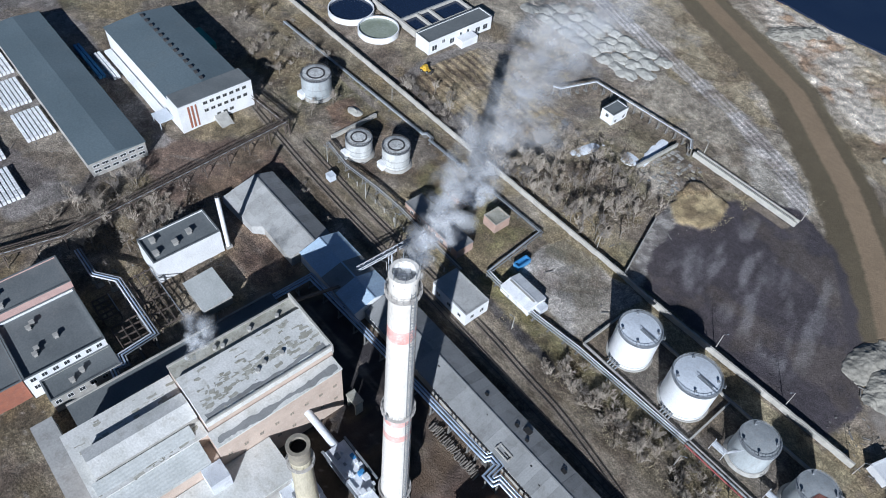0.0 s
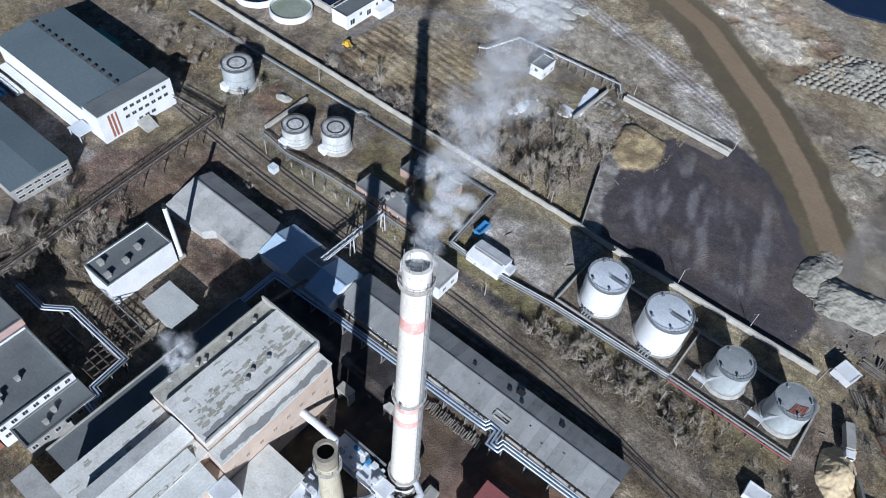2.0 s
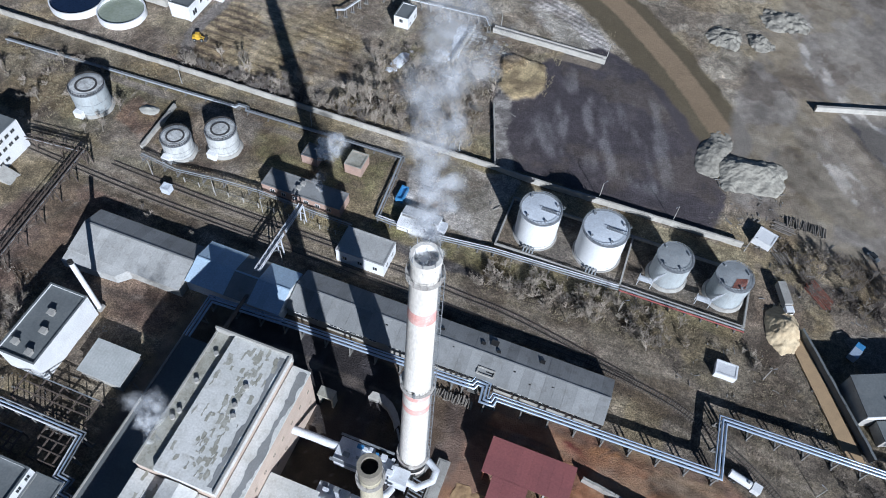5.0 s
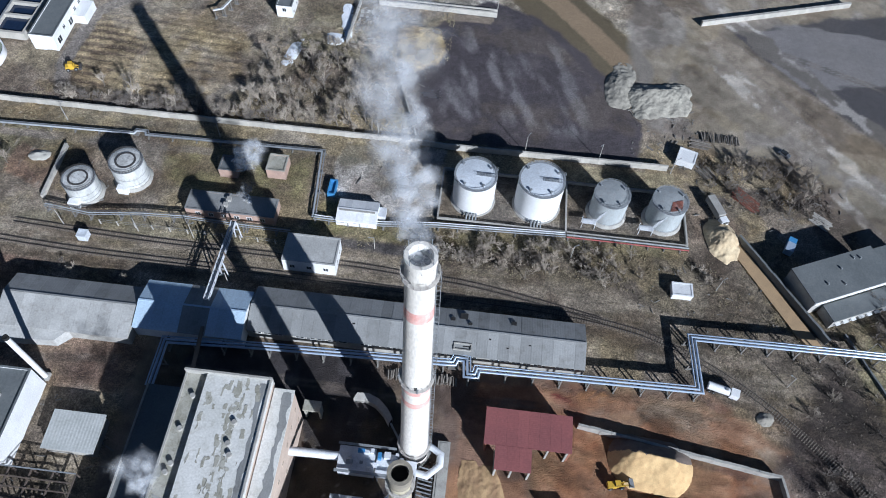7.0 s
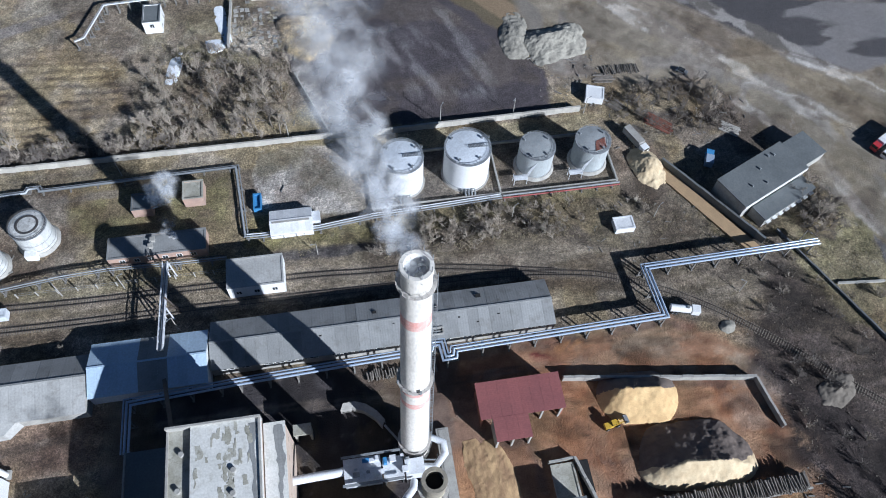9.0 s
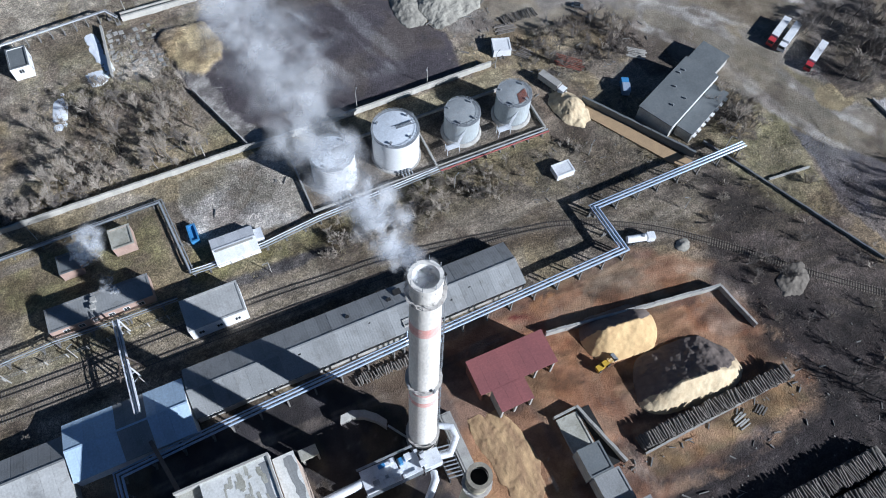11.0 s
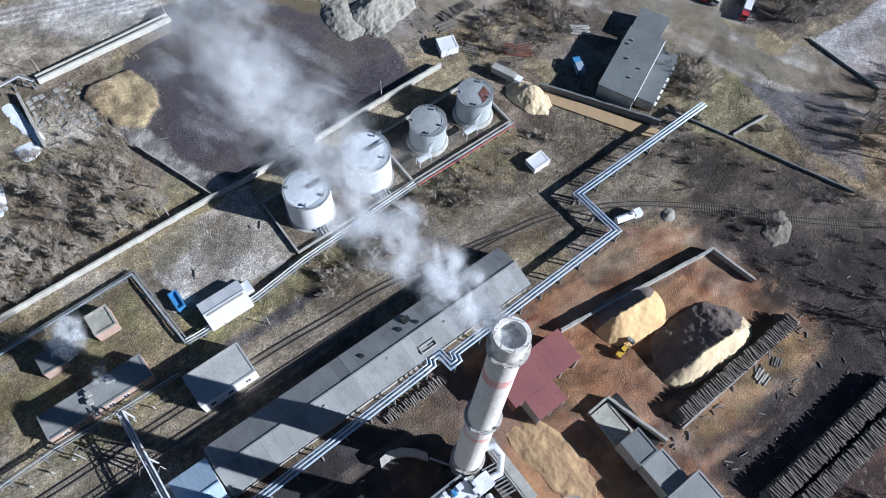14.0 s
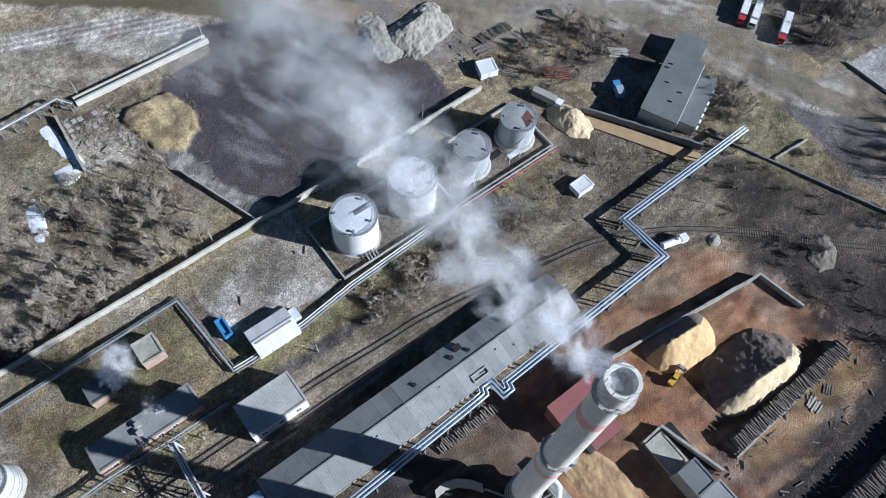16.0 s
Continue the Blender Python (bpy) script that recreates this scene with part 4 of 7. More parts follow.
def flat_building(name, label, x0, y0, x1, y1, h, wall="white_paint", roof="roof_grey_dark", parapet=0.5, group="", vents=0, turn=0.0):
    cx, cy = (x0 + x1) / 2, (y0 + y1) / 2
    root = thing(name, label, "building", cx, cy, 0, turn, group)
    a, b = (x1 - x0) / 2, (y1 - y0) / 2
    t = 0.35
    walls = Shape()
    for q in ((-a, -b, a, -b + t), (-a, b - t, a, b), (-a, -b + t, -a + t, b - t), (a - t, -b + t, a, b - t)):
        walls.box(q[0], q[1], -0.5, q[2], q[3], h)
    part("wall", walls, wall, root)
    part("roof", Shape().box(-a + t + 0.003, -b + t + 0.003, h - parapet - 0.4, a - t - 0.003, b - t - 0.003, h - parapet), roof, root)
    cap = Shape()
    for q in ((-a - 0.1, -b - 0.1, a + 0.1, -b + t + 0.05), (-a - 0.1, b - t - 0.05, a + 0.1, b + 0.1), (-a - 0.1, -b + t + 0.05, -a + t + 0.05, b - t - 0.05), (a - t - 0.05, -b + t + 0.05, a + 0.1, b - t - 0.05)):
        cap.box(q[0], q[1], h, q[2], q[3], h + 0.1)
    part("coping", cap, roof, root)
    rnd = random.Random(name + str(x0))
    for k in range(vents):
        vx, vy = rnd.uniform(-a * 0.7, a * 0.7), rnd.uniform(-b * 0.75, b * 0.75)
        v = Shape().box(vx - 0.5, vy - 0.5, h - parapet, vx + 0.5, vy + 0.5, h - parapet + 1.1).box(vx - 0.7, vy - 0.7, h - parapet + 1.1, vx + 0.7, vy + 0.7, h - parapet + 1.3)
        part("roof_vent", v, "concrete", root)
    return root


def gable_shed(name, label, x0, y0, x1, y1, eave, ridge_z, ridge_y, wall, roof_s, roof_n, step=3.0, strips=None, overhang=0.4):
    """A long shed with its ridge along x; the roof is laid of sheets."""
    root = thing(name, label, "shed", (x0 + x1) / 2, ridge_y)
    a = (x1 - x0) / 2
    b0, b1 = y0 - ridge_y, y1 - ridge_y
    zt = ridge_z - 0.25
    body = Shape()
    prof = [(b0, -0.5), (b1, -0.5), (b1, eave - 0.2), (0, zt), (b0, eave - 0.2)]
    body.add([(-a, y, z) for y, z in prof] + [(a, y, z) for y, z in prof], [(0, 4, 3, 2, 1), (5, 6, 7, 8, 9)] + [(i, (i + 1) % 5, 5 + (i + 1) % 5, 5 + i) for i in range(5)])
    part("wall", body, wall, root)
    n = max(1, round(2 * a / step))
    w = 2 * a / n
    rnd = random.Random(name)
    for sgn, b, mat in ((-1, b0, roof_s), (1, b1, roof_n)):
        by = b + sgn * overhang
        slope = (ridge_z - eave) / abs(b)
        ze = ridge_z - slope * abs(by)
        sheet = Shape()
        t = 0.12
        verts = [(0.015, by, ze), (w - 0.015, by, ze), (w - 0.015, 0, ridge_z), (0.015, 0, ridge_z)]
        lo = [(x, y, z - t) for x, y, z in verts]
        sheet.add(verts + lo, [(0, 1, 2, 3) if sgn < 0 else (3, 2, 1, 0), (7, 6, 5, 4) if sgn < 0 else (4, 5, 6, 7), (0, 4, 5, 1), (1, 5, 6, 2), (2, 6, 7, 3), (3, 7, 4, 0)])
        me, alt = sheet.mesh("roof_sheet", M[mat]), None
        for k in range(n):
            use = me
            if strips and strips[0] <= x0 + (k + 0.5) * w <= strips[1]:
                alt = alt or sheet.mesh("roof_sheet", M[strips[2]])
                use = alt
            part("roof_sheet", use, None, root, at=pose(-a + k * w, 0, rnd.uniform(0, 0.05)))
    part("ridge_cap", Shape().box(-a, -0.25, ridge_z - 0.02, a, 0.25, ridge_z + 0.12), roof_n, root)
    return root


def patch(x0, y0, x1, y1, z, seed, ragged=0.6, t=0.06):
    """A thin layer of dirt with an uneven edge."""
    rnd_ = random.Random(seed)
    pts = []
    for (ax, ay), (bx, by) in zip(rect(x0, y0, x1, y1), rect(x0, y0, x1, y1)[1:] + [(x0, y0)]):
        n = max(2, int(math.hypot(bx - ax, by - ay) / 0.8))
        off = 0.0
        for k in range(n):
            off = off * 0.6 + rnd_.uniform(-ragged, ragged) * 0.7
            px, py = ax + (bx - ax) * k / n, ay + (by - ay) * k / n
            d = math.hypot(bx - ax, by - ay)
            pts.append((px - (by - ay) / d * off, py + (bx - ax) / d * off))
    return Shape().prism(pts, z, z + t)


WIN = window_mesh(1.4, 1.5)
WIN_WIDE = window_mesh(2.2, 1.0)

shed = gable_shed("long_shed", "very long grey corrugated storage shed with patched roof", -50.2, 27.2, 43.6, 40.6, 4.6, 6.6, 34.0, "concrete", "roof_slate", "roof_slate", 3.0)
k = 0
for xx in np.arange(-88 / 2, 45, 3.0):
    k += 1
    if k % 6 == 4:
        continue
    win = part("window", WIN_WIDE[0], None, shed, at=pose(xx, -6.82, 3.5))
    part("pane", WIN_WIDE[1], None, win)
for xx, yy, ww in ((13, -4.8, 2.5), (-3, 2.5, 1.0), (20, -2.2, 0.6), (31, -2.6, 0.7), (9, 2.6, 1.2), (11.5, 3.6, 2.2), (14, 1.6, 1.0), (-18, -2.2, 0.7), (2, -1.5, 0.5), (25, -4, 0.6), (26, 3.4, 1.4)):
    zr = 6.6 - abs(yy) * 0.297
    part("roof_hole", Shape().box(xx, yy, zr - 0.25, xx + ww, yy + ww * 0.8, zr + 0.13), "soot", shed, "dark gap of missing roof sheet")
part("roof_hatch", Shape().box(10.5, -5.9, 4.6, 15.5, -5.6, 5.4).box(10.5, -4.2, 4.8, 15.5, -3.9, 5.8).box(10.5, -5.6, 4.6, 10.8, -4.2, 5.6).box(15.2, -5.6, 4.6, 15.5, -4.2, 5.6), "concrete", shed)

gable_shed("blue_roofed_store", "store with pale blue sheet-metal roof and one rusty grey strip", -80.8, 23.8, -50.6, 38.2, 5.3, 7.4, 31.0, "white_paint", "roof_blue", "roof_blue", 2.5, (-67.5, -61.5, "roof_slate"))
old = gable_shed("old_shed", "weathered pale grey asbestos-roofed shed with patches of soil", -118.5, 20.6, -81.2, 36.0, 4.4, 6.6, 29.6, "concrete", "roof_pale", "roof_slate", 3.1)
part("lean_to", Shape().add([(-18.6, -9, 4.2), (2, -9, 4.2), (-18.6, -13, 3.4), (-1, -12, 3.4), (-18.6, -9, 0), (2, -9, 0), (-18.6, -13, 0), (-1, -12, 0)], [(0, 2, 3, 1), (2, 6, 7, 3), (0, 4, 6, 2), (1, 3, 7, 5), (4, 5, 7, 6)]), "roof_pale", old)

sw = flat_building("switch_house", "white rendered switch house with flat grey roof beside the railway", -45.5, 50.0, -29.8, 59.5, 5.6, roof="roof_pale", parapet=0.08)
add_windows(sw, WIN, "s", -4.75, (-5, 0, 5), (2.6,))
add_windows(sw, WIN, "e", 7.85, (-2, 2), (2.8,))
ws = gable_shed("white_workshop", "low white metal workshop with skylight strip on its roof", -33.2, 68.2, -20.6, 75.9, 3.0, 3.9, 72.0, "white_paint", "bag_white", "bag_white", 2.1)
part("skylight", Shape().box(-5.5, -0.9, 3.82, 5.5, -0.3, 4.05), "concrete", ws)
part("porch", Shape().box(6.3, -0.5, 0, 8.6, 3, 2.4), "duct_white", ws)
br = flat_building("brick_pump_house", "long low brick pump house with grey felt roof", -79.2, 65.2, -51.6, 72.4, 4.0, "brick", "roof_slate", 0.1, vents=3)
add_windows(br, WIN, "s", -3.6, (-10, -6, -2, 2, 6, 10), (2.0,))
flat_building("brick_hut", "small brick hut with flat felt roof", -58.4, 83.3, -52.4, 90.0, 4.2, "brick", "roof_dirty", 0.2, "brick huts")
flat_building("brick_hut", "small brick hut with steam vent", -73.4, 81.6, -67.6, 87.6, 3.8, "brick", "roof_grey_dark", 0.2, "brick huts")

# boiler house: high hall, lower side aisle, southern wing with a raised monitor
bh = thing("boiler_house", "tall pale brick boiler house with stained flat white roofs", "building", -45, -12)
part("wall", Shape().box(-10.4, -18, -0.5, 10, 18, 22.0), "brick_pale", bh)
part("main_roof", Shape().box(-5.2, -18.1, 22.003, 10.2, 17.6, 24.0), "roof_membrane", bh)
part("side_roof", Shape().box(-10.6, -18.1, 22.003, -5.25, 17.6, 22.5), "roof_dirty", bh, "dirt-covered lower roof strip")
rnd = random.Random(41)
for k in range(120):
    px, py = rnd.gauss(3.2, 1.5) if k % 3 else rnd.uniform(-4.5, 9), rnd.uniform(-17.4, 15.6)
    part("dirt_patch", patch(px, py, px + rnd.uniform(0.3, 1.0), py + rnd.uniform(0.5, 2.6), 23.965 + k * 0.0005, 400 + k, 0.42, 0.045), "roof_dirty", bh)
for k in range(50):
    px, py = rnd.uniform(-10, -3) if k % 2 else rnd.uniform(6.2, 9.5), rnd.uniform(-45, -20)
    part("dirt_patch", patch(px, py, px + rnd.uniform(0.3, 0.9), py + rnd.uniform(0.6, 2.6), 18.965 + k * 0.0005, 560 + k, 0.4, 0.045), "roof_dirty", bh)
part("dirt_patch", patch(7.8, -17, 9.4, 16.5, 23.98, 51, 0.5), "roof_slate", bh)
par = Shape().box(-10.7, 17.6, 21, 10.3, 18.1, 24.7).box(9.8, -18.1, 24.004, 10.25, 17.55, 24.5).box(-10.7, -18.1, 22.51, -10.25, 17.55, 23.0)
part("parapet", par, "concrete", bh)
aisle = part("aisle", Shape().box(10.003, -18.5, -0.5, 15, 17.2, 19.5), "brick_pale", bh, "side aisle of pale brick")
part("aisle_roof", Shape().box(10.26, -18.6, 19.503, 15.2, 17.4, 20.0), "roof_membrane", bh)
part("dirt_patch", patch(12.9, -17.5, 14.6, 16.5, 19.98, 52, 0.5), "roof_slate", bh)
add_windows(bh, window_mesh(1.1, 1.3, "stack_dark", "brick_pale"), "e", 15.02, np.arange(-16, 17, 4.4), (13.5, 7))
for vx, vy in ((-8, 4), (-7.6, -4), (-8.2, -6), (-7.4, 12), (4.2, 6.5), (5, -1), (4.0, 1.5)):
    part("roof_vent", Shape().cyl(vx, vy, 22.4 if vx < 0 else 24.0, 23.4 if vx < 0 else 24.7, 0.6, n=12), "concrete", bh)
wing = part("south_wing", Shape().box(-10.5, -46, -0.5, 9.8, -18.2, 18.5), "brick_pale", bh, "southern wing of pale brick")
part("wing_roof", Shape().box(-10.7, -46.2, 18.503, 10, -18.25, 19.0), "roof_membrane", bh)
part("monitor", Shape().box(-2.2, -43.5, 19.0, 5.6, -18.6, 21.6), "concrete", bh)
part("monitor_roof", Shape().add([(-2.5, -43.7, 21.6), (5.9, -43.7, 21.6), (5.9, -18.5, 21.6), (-2.5, -18.5, 21.6), (1.5, -43.7, 22.6), (1.5, -18.5, 22.6)], [(0, 4, 5, 3), (1, 2, 5, 4), (0, 1, 4), (2, 3, 5), (0, 3, 2, 1)]), "roof_membrane", bh)
part("ribbed_roof", Shape().add([(5.95, -45, 20.4), (15.2, -45, 16.0), (15.2, -21, 16.0), (5.95, -21, 20.4), (5.95, -45, 19.05), (15.2, -45, 14.6), (15.2, -21, 14.6), (5.95, -21, 19.05)], [(0, 1, 2, 3), (7, 6, 5, 4), (0, 4, 5, 1), (1, 5, 6, 2), (2, 6, 7, 3), (3, 7, 4, 0)]), "corrugated", bh, "ribbed pale metal roof")
part("lower_wall", Shape().box(9.85, -45, -0.5, 15, -18.7, 14.5), "brick_pale", bh)
part("west_aisle", Shape().box(-23.5, -42, -0.5, -10.7, 18.2, 9.6), "concrete", bh)
part("west_roof", Shape().box(-23.7, -42.2, 9.603, -10.75, 18.4, 10.0), "roof_grey_dark", bh)
part("west_parapet", Shape().box(-24.1, -42.2, 9.0, -23.72, 18.4, 10.5), "concrete", bh)
part("link_corridor", Shape().box(-26, -52, -0.5, 3, -46.4, 6.2), "roof_pale", bh, "grey roofed corridor")
part("annex", Shape().box(15.25, -32, -0.5, 28, -6, 9.6), "concrete", bh)
part("annex_roof", Shape().box(15.22, -32.2, 9.603, 28.2, -5.8, 10.0), "roof_membrane", bh)
part("annex_block", Shape().box(15.3, -24, 10.0, 20.5, -18.9, 15.0), "duct_white", bh)

# flue-gas cleaners and ducts between the hall and the chimneys
fc = thing("flue_gas_filter", "snow-streaked white flue-gas filter with pipes and platforms", "filter", -10, -7)
for (a, b, c, d, z0, z1) in ((-8, -1.6, 1, 4.2, 3.5, 8.6), (1.4, -1.5, 6.4, 3.4, 4, 8.2), (6.8, -1.8, 11.4, 2, 4.5, 9.2)):
    part("casing", Shape().box(a, b, z0, c, d, z1), "duct_white", fc)
    part("hopper", Shape().add([(a, b, z0), (c, b, z0), (c, d, z0), (a, d, z0), ((a + c) / 2 - 0.5, (b + d) / 2 - 0.5, z0 - 2.6), ((a + c) / 2 + 0.5, (b + d) / 2 - 0.5, z0 - 2.6), ((a + c) / 2 + 0.5, (b + d) / 2 + 0.5, z0 - 2.6), ((a + c) / 2 - 0.5, (b + d) / 2 + 0.5, z0 - 2.6)], [(0, 4, 5, 1), (1, 5, 6, 2), (2, 6, 7, 3), (3, 7, 4, 0), (4, 7, 6, 5)]), "steel", fc)
    for px, py in ((a + 0.3, b + 0.3), (c - 0.3, b + 0.3), (a + 0.3, d - 0.3), (c - 0.3, d - 0.3)):
        part("leg", Shape().box(px - 0.15, py - 0.15, -0.3, px + 0.15, py + 0.15, z0), "dark_steel", fc)
rnd = random.Random(5)
for k in range(16):
    a, b = rnd.uniform(-8, 10), rnd.uniform(-1.5, 3)
    part("fitting", Shape().box(a, b, 8.0, a + rnd.uniform(0.6, 1.8), b + rnd.uniform(0.5, 1.6), 8.9 + rnd.uniform(0, 1.4)), rnd.choice(["duct_white", "duct_white", "steel", "blue_paint"]), fc)
part("inlet_duct", Shape().tube([(-20.2, 1, 9), (-14, 1.2, 9), (-9, 1.6, 7.5), (-7, 2, 7)], 1.1, 12), "duct_white", fc)
part("outlet_duct", Shape().tube([(11, 0, 7), (14, -0.5, 7), (17, 2.5, 7), (17, 5.2, 7), (14.5, 6.8, 7), (11.5, 7, 7)], 0.85, 12), "duct_white", fc)
part("platform", Shape().box(-8.4, -2.6, 9.3, 6, -1.9, 9.45).box(-8.4, 4.3, 9.0, 6, 4.9, 9.15), "steel", fc)
fc2 = thing("flue_gas_filter", "lower white and blue casing with snow on its roof", "filter", -11, -19)
for (a, b, c, d, z1) in ((-7.5, -4, 0.5, 4.6, 7.2), (1, -4.6, 6.5, 4.2, 8.0)):
    part("casing", Shape().box(a, b, 2.5, c, d, z1), "duct_white", fc2)
    part("support", Shape().box(a + 0.5, b + 0.5, -0.4, a + 1.2, d - 0.5, 2.5).box(c - 1.2, b + 0.5, -0.4, c - 0.5, d - 0.5, 2.5), "dark_steel", fc2)
for k in range(14):
    a, b = rnd.uniform(-7, 5), rnd.uniform(-4, 3.5)
    part("fitting", Shape().box(a, b, 6.5, a + rnd.uniform(0.5, 2.2), b + rnd.uniform(0.5, 1.6), 8.2 + rnd.uniform(0, 1.4)), rnd.choice(["duct_white", "duct_white", "steel"]), fc2)
part("duct", Shape().tube([(5, 3, 8), (9, 7, 8.5), (9.5, 9, 7.5)], 0.9, 12), "duct_white", fc2)
slab = single("ash_trough", Shape().box(-1.6, -12, -0.3, 1.6, 8.5, 1.6).box(-1.0, -11.5, 1.6, 1.0, 8, 1.75), "concrete", "long concrete ash trough beside the chimney", "trough", 7.6, -5)
rack = thing("timber_rack", "dark slatted steel rack between trough and filter", "rack", 3.6, -8)
for k in range(9):
    part("slat", Shape().bar((-1.8, -4 + k * 1.0, 2.2), (2.0, -4.6 + k * 1.0, 2.2), 0.3), "steel", rack)
part("beam", Shape().box(-1.9, -4.8, 0, -1.6, 5, 2.3).box(1.7, -4.8, 0, 2.0, 5, 2.3), "dark_steel", rack)
curve = Shape()
arc = [(-17.5, 12.6), (-14.5, 12.8), (-11.5, 11.6), (-9, 9.4), (-7.2, 6.8)]
curve.add([(x - 0.2, y - 0.9, 2.6) for x, y in arc] + [(x + 0.6, y + 0.7, 3.2) for x, y in arc] + [(x - 0.2, y - 0.9, -0.3) for x, y in arc] + [(x + 0.6, y + 0.7, -0.3) for x, y in arc],
          [(i, i + 1, i + 6, i + 5) for i in range(4)] + [(i + 10, i + 11, i + 1, i) for i in range(4)] + [(i + 5, i + 6, i + 16, i + 15) for i in range(4)])
single("coal_chute", curve, "concrete", "curved concrete chute in the shaded courtyard", "chute")
single("chute_rail", Shape().bar((-6.9, 6.2, 2.6), (-3.4, 1.2, 2.0), 0.5), "concrete", "narrow concrete beam below the curved chute", "beam")
single("loading_stub", Shape().box(-29.7, 5.8, 5.2, -25.2, 8.6, 6).box(-29.5, 6, -0.3, -29, 8.4, 5.2).box(-25.8, 6, -0.3, -25.3, 8.4, 5.2), "roof_dirty", "small loading platform at the corner of the boiler house", "platform")

# western works
wb = flat_building("west_works", "works hall with dark flat roof and pale parapets", -105, -60, -83, -38, 9.6, "white_paint", "roof_grey_dark", 0.9, vents=5)
add_windows(wb, WIN, "e", 11.0, np.arange(-9, 10, 3.0), (8.0, 4.5))
flat_building("west_works_upper", "higher works hall with pink plaster gable", -117, -60, -105.2, -37.6, 12.4, "pink", "roof_grey_dark", 0.5, vents=2)
an = flat_building("west_works_annex", "low annex with grey roof and weathered windows", -82.8, -57, -75.2, -37.8, 6.4, "concrete", "roof_grey_dark", 0.3, vents=2)
add_windows(an, WIN, "e", 3.8, np.arange(-8, 9, 3.2), (4.6,))
flat_building("red_brick_annex", "red brick annex with grey roof", -105, -80, -84, -60.4, 8.5, "brick_red", "roof_grey_dark", 0.6)
fb = flat_building("office_block", "white two-storey block with dark flat roof", -111.4, -15.6, -99.6, 6.6, 9.7, "white_paint", "roof_grey_dark", 0.5)
for vx, vy in ((-2.5, -7.5), (2.8, -8.8), (2.2, -2.2), (0.5, 3.2)):
    part("roof_vent", Shape().box(vx - 0.7, vy - 0.7, 9.2, vx + 0.7, vy + 0.7, 10.4).box(vx - 0.9, vy - 0.9, 10.4, vx + 0.9, vy + 0.9, 10.6), "concrete", fb)
gh = thing("metal_garage", "pale ribbed metal garage with a shallow roof", "garage", -85.6, -6.2)
part("wall", Shape().box(-6.2, -4.6, -0.5, 6.2, 4.6, 4.0), "concrete", gh)
part("roof", Shape().add([(-6.7, -5, 4.0), (6.7, -5, 4.0), (6.7, 5, 4.6), (-6.7, 5, 4.6), (-6.7, -5, 3.8), (6.7, -5, 3.8), (6.7, 5, 4.4), (-6.7, 5, 4.4)], [(0, 1, 2, 3), (7, 6, 5, 4), (0, 4, 5, 1), (1, 5, 6, 2), (2, 6, 7, 3), (3, 7, 4, 0)]), "corrugated", gh)

# warehouses
wh = thing("warehouse", "big warehouse with blue-grey roof and white three-storey front", "warehouse", -192, 36.5)
part("wall", Shape().box(-32, -13.5, -0.5, 24, 15, 10.0), "white_paint", wh)
part("roof", Shape().add([(-32.4, -14, 10.003), (24, -14, 10.003), (24, 15.4, 10.003), (-32.4, 15.4, 10.003), (-32.4, 1, 11.4), (24, 1, 11.4)], [(0, 1, 5, 4), (2, 3, 4, 5), (0, 4, 3), (1, 2, 5), (0, 3, 2, 1)]), "roof_bluegrey", wh)
for k in range(13):
    part("roof_vent", Shape().box(-30 + k * 4.2, 1.0, 11.2, -28.6 + k * 4.2, 2.2, 12.0), "dark_steel", wh)
part("front", Shape().box(24.003, -14, -0.5, 33, 16, 11.6), "white_paint", wh, "white three-storey front block")
part("front_roof", Shape().box(24.05, -13.8, 11.603, 32.7, 15.8, 11.9), "roof_grey_dark", wh)
add_windows(wh, window_mesh(1.5, 1.1, frame_mat="concrete"), "e", 33.02, np.arange(-3.5, 15, 2.7), (9.6, 6.2))
add_windows(wh, window_mesh(1.5, 1.1, frame_mat="concrete"), "e", 33.02, np.arange(1, 9, 2.7), (2.6,))
part("stair_glazing", Shape().box(33.003, -10.6, 1.0, 33.1, -9.8, 10.6).box(33.003, -9.2, 1.0, 33.1, -8.4, 10.6).box(33.003, -7.6, 1, 33.1, -7.0, 10.6), "brick_red", wh, "reddish stair glazing")
part("ramp", Shape().add([(33.003, -1, 2.4), (33.003, 4, 2.4), (39, -1, -0.2), (39, 4, -0.2), (33.003, -1, -0.3), (33.003, 4, -0.3)], [(0, 2, 3, 1), (0, 4, 2), (1, 3, 5)]), "concrete", wh)
part("canopy", Shape().box(20, -20, 3.2, 27, -14.05, 3.5).box(26.5, -19.8, -0.3, 26.8, -19.5, 3.2).box(20.2, -19.8, -0.3, 20.5, -19.5, 3.2), "tank_roof", wh)
part("dock", Shape().box(-30, -17, -0.3, 20, -14.1, 1.3), "white_paint", wh)
w2 = thing("warehouse", "long low warehouse with blue-grey roof and pale gable front", "warehouse", -205, -3)
part("wall", Shape().box(-50, -10, -0.5, 49.5, 10, 6.4), "concrete", w2)
part("roof", Shape().add([(-50.4, -10.5, 6.403), (49.8, -10.5, 6.403), (49.8, 10.5, 6.403), (-50.4, 10.5, 6.403), (-50.4, 0, 7.4), (49.8, 0, 7.4)], [(0, 1, 5, 4), (2, 3, 4, 5), (0, 4, 3), (1, 2, 5), (0, 3, 2, 1)]), "roof_bluegrey", w2)
add_windows(w2, WIN_WIDE, "e", 49.52, np.arange(-8, 9, 3.2), (4.6, 2.2))
rnd = random.Random(9)


